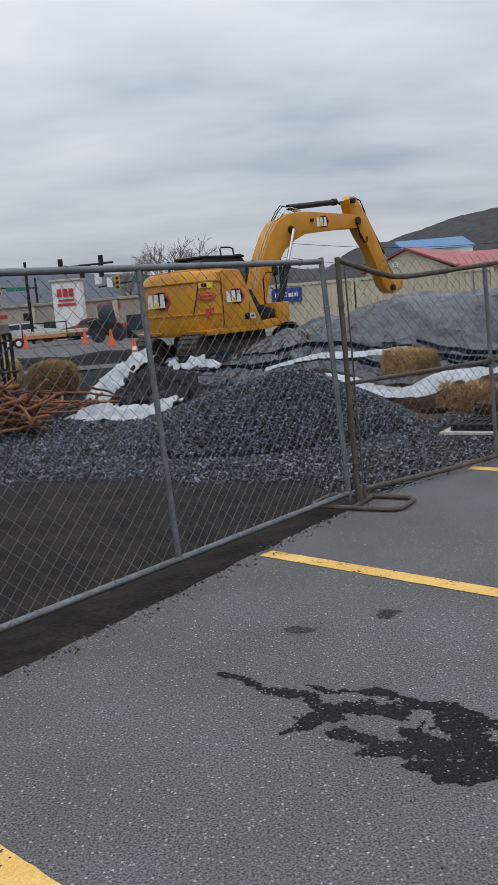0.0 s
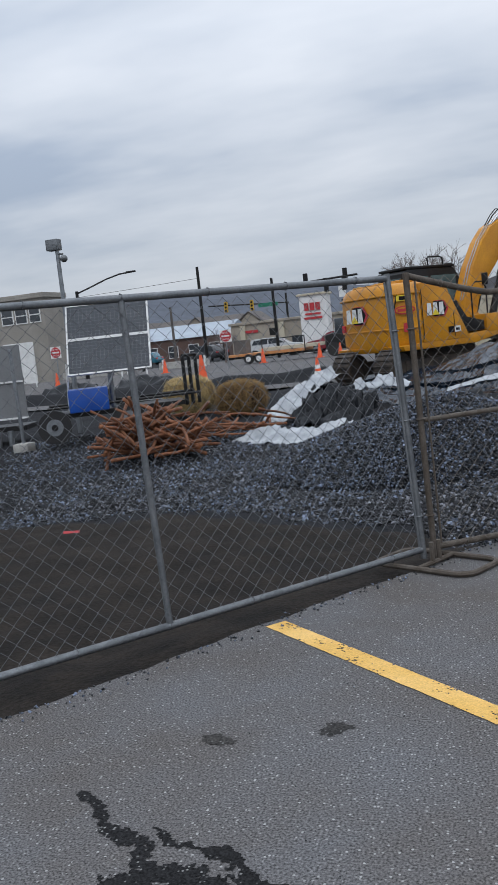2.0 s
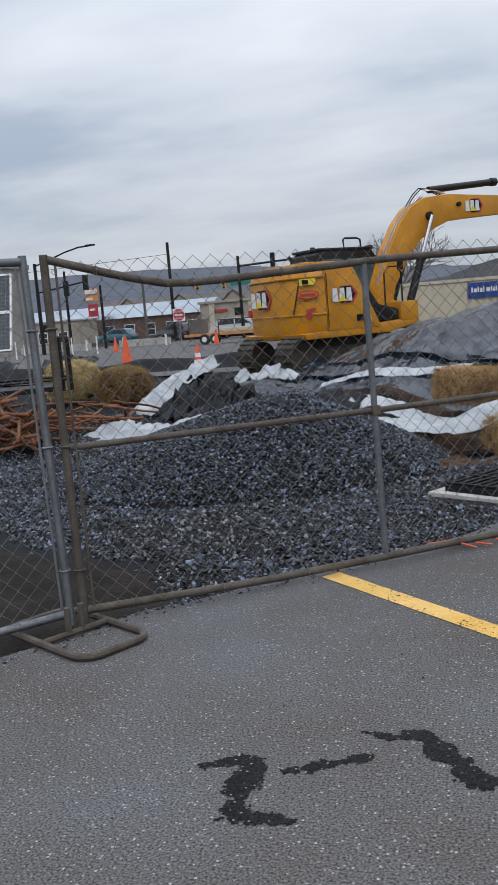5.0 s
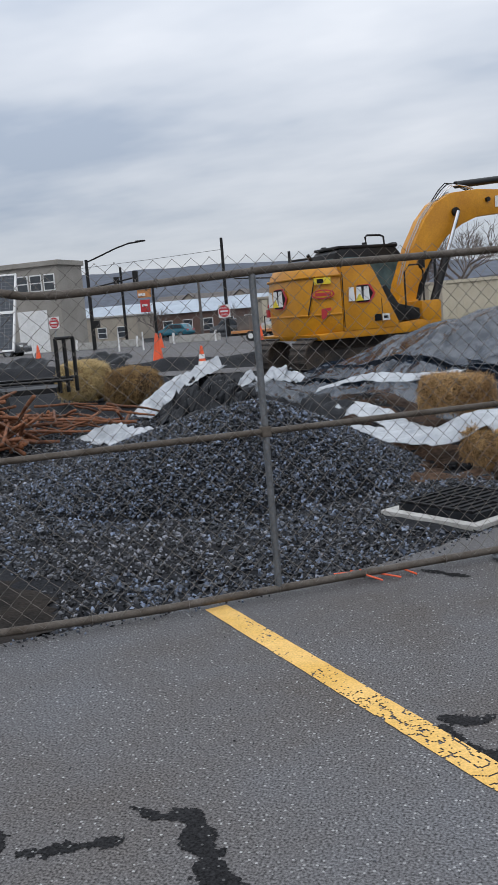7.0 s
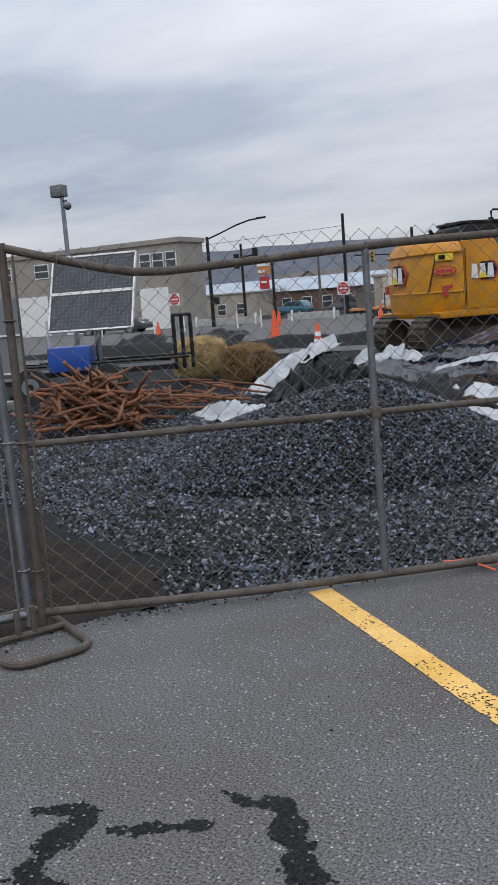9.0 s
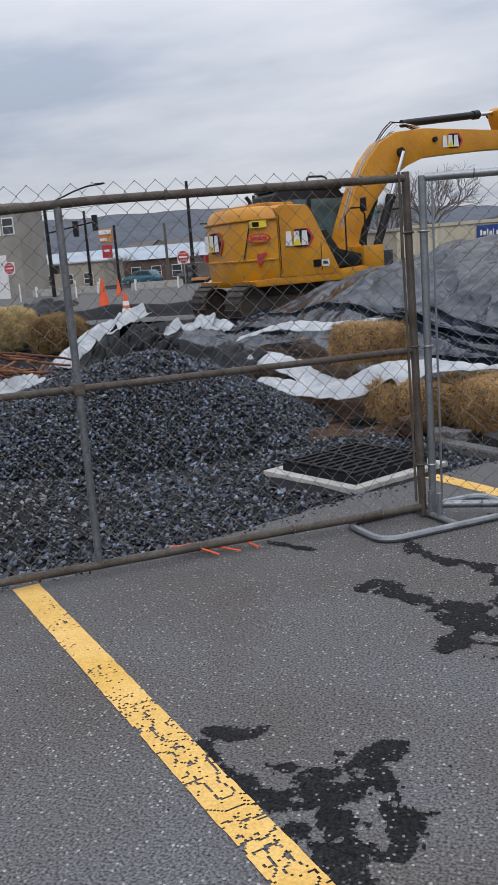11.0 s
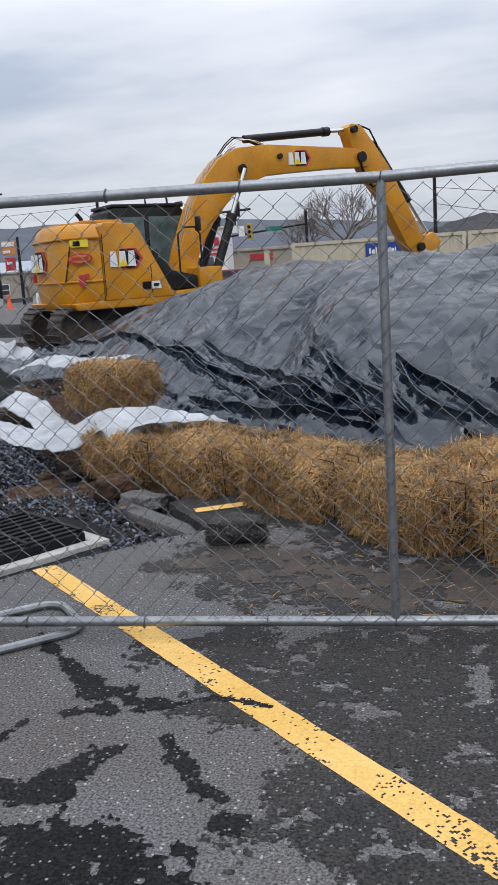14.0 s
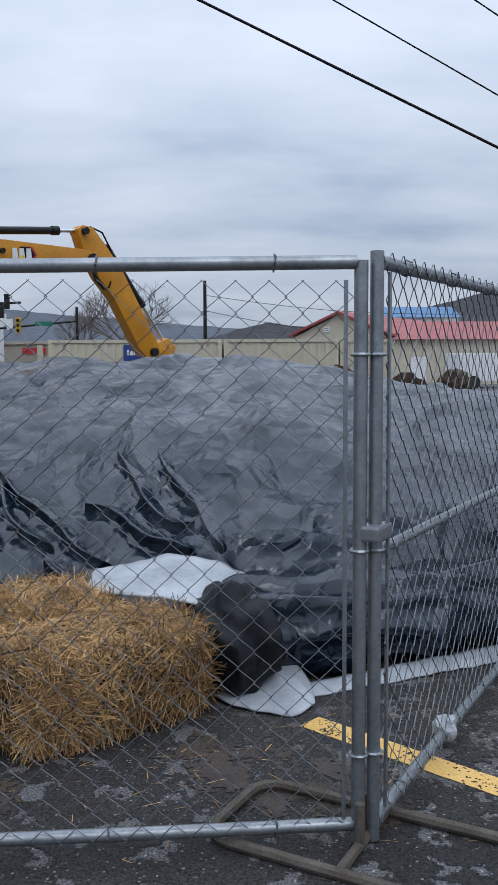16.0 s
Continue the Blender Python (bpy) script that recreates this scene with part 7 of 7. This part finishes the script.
def signal_head(parent, x, z, material, face=True):
    hd = part("signal_head", box(bmesh.new(), x, -0.1, z - 0.45, 0.30, 0.2, 0.9, 0.03), material, parent, "traffic signal head")
    if face:
        for k in range(3):
            part("lens", tube(bmesh.new(), [(x, -0.22, z - 0.30 + 0.28 * k), (x, -0.19, z - 0.30 + 0.28 * k)], 0.095, 12), BLACK_PLAST, hd)


s1 = pole("traffic_signal", -13.35, 60, 0, 5.4, 0.12, STEEL_DARK, "black traffic-signal mast with a long arm", "traffic signal")
part("arm", tube(bmesh.new(), [(0, 0, 4.75), (5.8, 0, 4.95)], 0.07, 8), STEEL_DARK, s1, smooth=40)
for x, z in ((2.35, 4.95), (3.7, 4.5), (5.0, 5.0)):
    signal_head(s1, x, z, STEEL_DARK, False)
part("sign", box(bmesh.new(), 4.7, -0.05, 3.6, 0.45, 0.04, 0.7), WHITE_PAINT, s1)
part("signal_head", box(bmesh.new(), -0.25, -0.1, 1.6, 0.4, 0.3, 0.5, 0.03), STEEL_DARK, s1)
s2 = pole("traffic_signal", -16.0, 75, 0, 5.0, 0.12, STEEL_DARK, "black traffic-signal mast with yellow signal heads", "traffic signal")
part("arm", tube(bmesh.new(), [(0.2, 0, 4.2), (-6.9, 0, 4.65)], 0.06, 8), STEEL_DARK, s2, smooth=40)
for x, z in ((-5.3, 4.4), (-3.0, 4.3)):
    signal_head(s2, x, z, SIGNAL_YEL)
part("sign", box(bmesh.new(), -1.6, -0.06, 4.05, 1.7, 0.04, 0.32), SIGN_GREEN, s2, "green street-name sign")
part("signal_head", box(bmesh.new(), 0.1, -0.1, 1.5, 0.9, 0.3, 0.4, 0.03), STEEL_DARK, s2)
s3 = pole("traffic_signal", -3.8, 58, 0, 4.55, 0.11, STEEL_DARK, "black traffic-signal mast with a green street sign", "traffic signal")
part("arm", tube(bmesh.new(), [(0.0, 0, 3.75), (-4.6, 0, 3.35)], 0.06, 8), STEEL_DARK, s3, smooth=40)
signal_head(s3, -4.3, 4.4, STEEL_DARK, False)
signal_head(s3, -3.35, 3.55, SIGNAL_YEL)
part("sign", box(bmesh.new(), -1.9, -0.06, 3.48, 1.0, 0.04, 0.26), SIGN_GREEN, s3, "green street-name sign")
part("sign", box(bmesh.new(), -3.85, -0.06, 3.3, 0.35, 0.04, 0.6), WHITE_PAINT, s3)
s4 = pole("street_lamp", -24.1, 52.7, 0, 5.65, 0.13, STEEL_DARK, "black signal mast with a curved street-lamp arm", "street lamp")
part("arm", tube(bmesh.new(), [(0, 0, 5.5), (1.0, 0, 5.8), (2.1, 0, 6.15), (3.0, 0, 6.35), (4.0, 0, 6.4)], 0.05, 8), STEEL_DARK, s4, smooth=50)
part("lamp_head", box(bmesh.new(), 3.8, 0, 6.36, 0.6, 0.2, 0.1, 0.03), STEEL_DARK, s4)
part("arm", tube(bmesh.new(), [(0, 0, 3.9), (3.4, 0, 4.35)], 0.05, 8), STEEL_DARK, s4, smooth=40)
for x, z in ((2.0, 4.0), (3.3, 4.25)):
    signal_head(s4, x, z, STEEL_DARK, False)
part("control_box", box(bmesh.new(), 0.35, -0.1, 1.5, 0.35, 0.3, 0.45, 0.02), STEEL_DARK, s4)
up = pole("utility_pole", -22.0, 70.4, 0, 7.7, 0.15, STEEL_DARK, "tall dark wooden utility pole", "utility pole")
up3 = pole("utility_pole", 3.38, 60, 0, 6.15, 0.13, STEEL_DARK, "dark wooden utility pole behind the containers", "utility pole")
pole("utility_pole", -33.5, 75, 0, 6.6, 0.14, STEEL_DARK, "dark utility pole beside the two-storey building", "utility pole")
pole("utility_pole", -28.3, 80, 0, 5.2, 0.14, ROOF_BROWN, "brown wooden utility pole by the shed", "utility pole")
brd = pole("shop_sign", -23.3, 60, 0, 4.4, 0.11, STEEL_DARK, "tall shop sign with orange and red boards", "sign")
part("board", box(bmesh.new(), -0.65, -0.05, 3.3, 1.0, 0.12, 0.9, 0.02), SIGN_ORANGE, brd, "orange and white board")
part("board", box(bmesh.new(), -0.65, -0.05, 2.3, 0.7, 0.12, 0.85, 0.02), RED_PAINT, brd, "red board")
bars(brd, WHITE_PAINT, [(-1.1, 3.85, 0.9, 0.28), (-1.05, 3.42, 0.5, 0.18), (-0.85, 2.7, 0.4, 0.15)], y=-0.14)


def no_entry(x, y, z, r, h):
    ob = thing("no_entry_sign", pose(x, y, z), "round red no-entry sign on a white plate and steel post", "road sign", "no-entry signs")
    part("post", tube(bmesh.new(), [(0, 0.03, 0), (0, 0.03, h)], 0.03, 8), GALV, ob)
    part("plate", box(bmesh.new(), 0, 0, h - r * 1.08, r * 2.16, 0.012, r * 2.16, 0.004), WHITE_PAINT, ob)
    part("disc", tube(bmesh.new(), [(0, -0.012, h), (0, -0.007, h)], r, 24), RED_PAINT, ob)
    part("bar", box(bmesh.new(), 0, -0.015, h - r * 0.14, r * 1.45, 0.006, r * 0.28), WHITE_PAINT, ob)
    for words, dz in (("DO NOT", 0.42), ("ENTER", -0.70)):
        cu = bpy.data.curves.new("lettering", "FONT")
        cu.body, cu.size, cu.align_x, cu.extrude = words, r * 0.42, "CENTER", 0.001
        cu.materials.append(WHITE_PAINT)
        t = new("lettering", cu)
        t.parent = ob
        t.matrix_local = pose(0, -0.017, h + dz * r, 90, 0, 0)
    return ob


no_entry(-12.3, 45, 0.15, 0.29, 1.68)
no_entry(-22.0, 45, 0.10, 0.29, 1.85)


# ---- vehicles ----
def car(x, y, z, turn, paint, label, h=1.5, L=4.4):
    ob = thing("car", pose(x, y, z, 0, 0, turn), label, "car", "parked cars")
    k = L / 4.4
    part("body", prism(bmesh.new(), [(-2.15 * k, 0.32), (-2.2 * k, 0.62), (-2.1 * k, 0.92), (-0.95 * k, 0.98), (1.0 * k, 1.0), (1.95 * k, 0.88), (2.18 * k, 0.66), (2.2 * k, 0.32)], -0.86, 0.86, 0.06), paint, ob, smooth=40)
    cabin = part("cabin", prism(bmesh.new(), [(-1.9 * k, 0.95), (-1.55 * k, h - 0.06), (-1.2 * k, h), (0.25 * k, h), (0.55 * k, h - 0.08), (1.15 * k, 0.97)], -0.76, 0.76, 0.05), paint, ob, smooth=40)
    for s in (-0.775, 0.775):
        part("side_window", prism(bmesh.new(), [(-1.55 * k, 1.02), (-1.36 * k, h - 0.12), (-0.4 * k, h - 0.08), (-0.4 * k, 1.02)], s - 0.012, s + 0.012), WINDOW_GLASS, cabin)
        part("side_window", prism(bmesh.new(), [(-0.3 * k, 1.02), (-0.3 * k, h - 0.08), (0.3 * k, h - 0.12), (0.85 * k, 1.02)], s - 0.012, s + 0.012), WINDOW_GLASS, cabin)
    for wx in (-1.35 * k, 1.38 * k):
        for s in (-1, 1):
            w = part("wheel", tube(bmesh.new(), [(wx, s * 0.68, 0.33), (wx, s * 0.88, 0.33)], 0.33, 20), RUBBER, ob, smooth=40)
            part("rim", tube(bmesh.new(), [(wx, s * 0.875, 0.33), (wx, s * 0.892, 0.33)], 0.2, 16), GALV, w, smooth=40)
    for s in (-0.6, 0.6):
        part("headlight", box(bmesh.new(), 2.15 * k, s, 0.66, 0.1, 0.34, 0.13, 0.02), WHITE_PAINT, ob)
        part("tail_light", box(bmesh.new(), -2.16 * k, s, 0.74, 0.08, 0.3, 0.14, 0.02), RED_PAINT, ob)
    return ob


TEAL = mat("teal_car_paint", (0.03, 0.14, 0.19), (0.028, 0.12, 0.165), scale=2, rough=0.25, bump=0, fine=0.03, coat=0.5)
DARK_CAR = mat("dark_grey_car_paint", (0.04, 0.043, 0.048), (0.035, 0.038, 0.042), scale=2, rough=0.25, bump=0, fine=0.03, coat=0.5)
SILVER_CAR = mat("silver_car_paint", (0.48, 0.49, 0.50), (0.42, 0.43, 0.44), scale=2, rough=0.3, bump=0, fine=0.03, coat=0.5)
RED_CAR = mat("dark_red_car_paint", (0.20, 0.02, 0.03), (0.17, 0.02, 0.028), scale=2, rough=0.25, bump=0, fine=0.03, coat=0.5)
car(-37.0, 93, -0.3, 170, TEAL, "teal hatchback on the far street", L=4.2)
car(-24.6, 78, -0.15, 150, DARK_CAR, "dark grey car parked by the shop sign")
car(-30.5, 51, 0.05, 10, DARK_CAR, "black sport utility car by the garage door", h=1.7, L=4.7)
car(-9.6, 62, 0.0, 178, RED_CAR, "dark red car before the pharmacy", h=1.45)
car(-14.6, 64, 0.0, 5, SILVER_CAR, "silver car before the pharmacy", h=1.45)

flat = thing("equipment_trailer", pose(-13.3, 48, 0.2, 0, 0, -4), "flat equipment trailer with orange deck and black wheels", "trailer")
part("deck", box(bmesh.new(), 2.3, 0.8, 0.42, 4.4, 1.6, 0.14, 0.02), SIGN_ORANGE, flat)
part("chassis", box(bmesh.new(), 2.5, 0.8, 0.30, 5.2, 0.9, 0.12, 0.02), STEEL_DARK, flat)
for x in (1.3, 1.9):
    w = part("wheel", tube(bmesh.new(), [(x, -0.15, 0.26), (x, 0.05, 0.26)], 0.27, 18), RUBBER, flat, smooth=40)
    part("rim", tube(bmesh.new(), [(x, -0.165, 0.26), (x, -0.15, 0.26)], 0.14, 14), WHITE_PAINT, w)
for k in range(5):
    part("beam", box(bmesh.new(), 3.6, 0.2 + 0.28 * k, 0.60 + 0.02 * (k % 2), 3.4, 0.2, 0.16, 0.01), CREAM, flat)
part("pallet", box(bmesh.new(), 0.75, 0.6, 0.56, 0.7, 0.8, 0.75, 0.01), ROOF_BROWN, flat)
for x in (-0.1, 2.1, 4.5):
    part("stake", tube(bmesh.new(), [(x, 0.0, 0.4), (x, 0.0, 1.25)], 0.03, 6), STEEL_DARK, flat)
part("guard_rail", tube(bmesh.new(), [(2.1, 0, 1.22), (4.5, 0, 1.22)], 0.03, 6), STEEL_DARK, flat)

skid = thing("skid_loader", pose(-6.6, 47, 0.2, 0, 0, 15), "small dark wheeled loader standing at the street", "loader")
part("body", prism(bmesh.new(), [(-0.9, 0.35), (-0.95, 1.1), (-0.5, 1.2), (0.7, 0.9), (0.8, 0.35)], -0.5, 0.5, 0.04), STEEL_DARK, skid, smooth=35)
part("cab", prism(bmesh.new(), [(-0.4, 1.1), (-0.4, 1.9), (0.35, 1.9), (0.5, 1.0)], -0.42, 0.42, 0.04), WINDOW_GLASS, skid, smooth=35)
for x in (-0.55, 0.5):
    part("wheel", tube(bmesh.new(), [(x, -0.75, 0.36), (x, -0.5, 0.36)], 0.36, 18), RUBBER, skid, smooth=40)
part("bucket", prism(bmesh.new(), [(0.9, 0.1), (1.5, 0.05), (1.5, 0.12), (1.0, 0.6)], -0.7, 0.7), STEEL_DARK, skid)
for k, (x, y, w) in enumerate(((-27, 55, 5.0), (-20.5, 56, 3.5))):
    ob = thing("low_barrier", pose(x, y, 0.05), "low pale barrier along the far pavement", "barrier", "street barriers")
    part("board", box(bmesh.new(), w / 2, 0, 0.1, w, 0.15, 0.45, 0.02), CONCRETE, ob)
    for xx in (0.3, w - 0.3):
        part("post", box(bmesh.new(), xx, -0.02, 0, 0.12, 0.12, 0.75, 0.01), WHITE_PAINT, ob)
for x in (-21.4, -23.0, -18.2, -16.6, -26.4):
    ob = pole("bollard", x, 44 + 0.3 * (x % 3), 0.18, 0.95, 0.045, WHITE_PAINT, "white marker post along the street", "bollard")
    ob["group"] = "marker posts"


# ---- bare trees ----
def bare_tree(x, y, z, h, seed, label):
    ob = thing("bare_tree", pose(x, y, z), label, "tree", "bare trees")
    r = random.Random(seed)
    trunk, crown = bmesh.new(), bmesh.new()
    tube(trunk, [(0, 0, 0), (0.02 * h, 0, 0.18 * h), (0, 0, 0.34 * h)], 0.028 * h, 8, r_end=0.02 * h)

    def grow(p, d, ln, rad, depth):
        q = p + d * ln
        mid = p.lerp(q, 0.5) + Vector((r.uniform(-1, 1), r.uniform(-1, 1), r.uniform(-0.5, 1))) * ln * 0.08
        tube(crown, [p, mid, q], rad, 4 if depth < 3 else 3, r_end=rad * 0.62, caps=False)
        if depth >= (6 if h > 6 else 5):
            return
        for _ in range(3 if depth < (5 if h > 6 else 4) else 2):
            nd = (d + Vector((r.uniform(-1, 1), r.uniform(-1, 1), r.uniform(-0.35, 0.75))) * 0.85).normalized()
            grow(p.lerp(q, r.uniform(0.6, 1.0)), nd, ln * r.uniform(0.62, 0.84), rad * 0.62, depth + 1)
    for k in range(5):
        a = k * 1.26 + r.uniform(-0.4, 0.4)
        grow(Vector((0, 0, h * r.uniform(0.22, 0.34))), Vector((math.cos(a) * 0.75, math.sin(a) * 0.75, r.uniform(0.6, 1.1))).normalized(), h * 0.21, 0.012 * h, 1)
    part("trunk", trunk, TWIG, ob, smooth=40)
    part("crown", crown, TWIG, ob, "leafless twigs")
    return ob


bare_tree(-4.9, 80, 0, 9.6, 3, "wide bare winter tree behind the containers")
bare_tree(-8.6, 82, 0, 7.2, 5, "bare winter tree behind the pharmacy")
bare_tree(-33.0, 62, 0, 3.6, 7, "small bare street tree beside the building")
bare_tree(-17.8, 62, 0, 3.0, 9, "small bare street tree before the shops")
bare_tree(6.2, 90, 0, 4.6, 11, "bare winter tree beyond the containers")
bare_tree(8.3, 92, 0, 4.8, 13, "bare winter tree beyond the containers")
bare_tree(-26.2, 66, 0, 3.4, 15, "small bare street tree beside the shop sign")


# ---- hills ----
def ridge(name, y, table, material, label, step, depth, rough):
    xs_r = np.arange(table[0][0], table[-1][0] + 1, step)
    verts, faces = [], []
    k = 7
    for i, x in enumerate(xs_r):
        top = lerp_table(x, table) + rough * fbm(x / (step * 14), 1.0, y, 5) + rough * 0.25 * nz(x / step * 0.8, 2.0, y)
        for j in range(k):
            t = j / (k - 1)
            verts.append((x, y - depth * (1 - t) + rough * 3 * nz(x / (step * 9), j, 2.0), -20 + (top + 20) * t ** 0.8))
    for i in range(len(xs_r) - 1):
        for j in range(k - 1):
            a = i * k + j
            faces.append((a, a + k, a + k + 1, a + 1))
    return tagged(raw(name, verts, faces, material, smooth=60), label, "hill", kind="structure")


ridge("backdrop", 1500, ((-2600, 60), (-1500, 90), (-900, 100), (-700, 97), (-480, 90), (-240, 70), (-60, 52), (60, 48), (500, 40), (1500, 30)), HILL, "long wooded mountain ridge, blue-grey with painted haze", 10, 500, 4.0)
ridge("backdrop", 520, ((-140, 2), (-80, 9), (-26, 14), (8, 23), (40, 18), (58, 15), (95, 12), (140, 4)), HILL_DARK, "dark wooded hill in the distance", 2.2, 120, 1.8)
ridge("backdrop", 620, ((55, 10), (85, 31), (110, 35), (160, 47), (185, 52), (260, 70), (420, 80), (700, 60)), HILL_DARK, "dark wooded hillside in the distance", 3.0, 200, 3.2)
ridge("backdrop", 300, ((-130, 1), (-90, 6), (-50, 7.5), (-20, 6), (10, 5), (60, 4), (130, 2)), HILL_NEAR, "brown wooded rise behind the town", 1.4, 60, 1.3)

# ---- overhead wires ----
WIRE_BLACK = BLACK_PLAST
for y, pts, r in ((14, ((4.4, 5.36), (6.56, 4.31), (8.97, 3.13), (12.58, 1.36), (15.1, 0.1)), 0.011), (14.05, ((6.3, 5.05), (7.66, 4.28), (8.96, 3.54), (15.1, 0.1)), 0.006), (14.1, ((8.2, 4.64), (8.82, 4.24), (15.1, 0.1)), 0.006)):
    bm = bmesh.new()
    tube(bm, [(x, y, z) for x, z in pts], r, 6)
    tagged(part("overhead_wire", bm, WIRE_BLACK), "black overhead cable crossing the sky", "cable", "overhead cables")
for (a, b) in (((3.38, 60, 5.3), (19, 62, 4.2)), ((3.38, 60, 4.4), (14, 58, 3.1)), ((-22, 70.4, 6.8), (-60, 72, 6.9))):
    bm = bmesh.new()
    pts = [Vector(a).lerp(Vector(b), t) - Vector((0, 0, 0.35 * math.sin(math.pi * t))) for t in np.linspace(0, 1, 12)]
    tube(bm, pts, 0.016, 5)
    tagged(part("overhead_wire", bm, WIRE_BLACK), "thin black utility wire from a pole", "cable", "overhead cables")
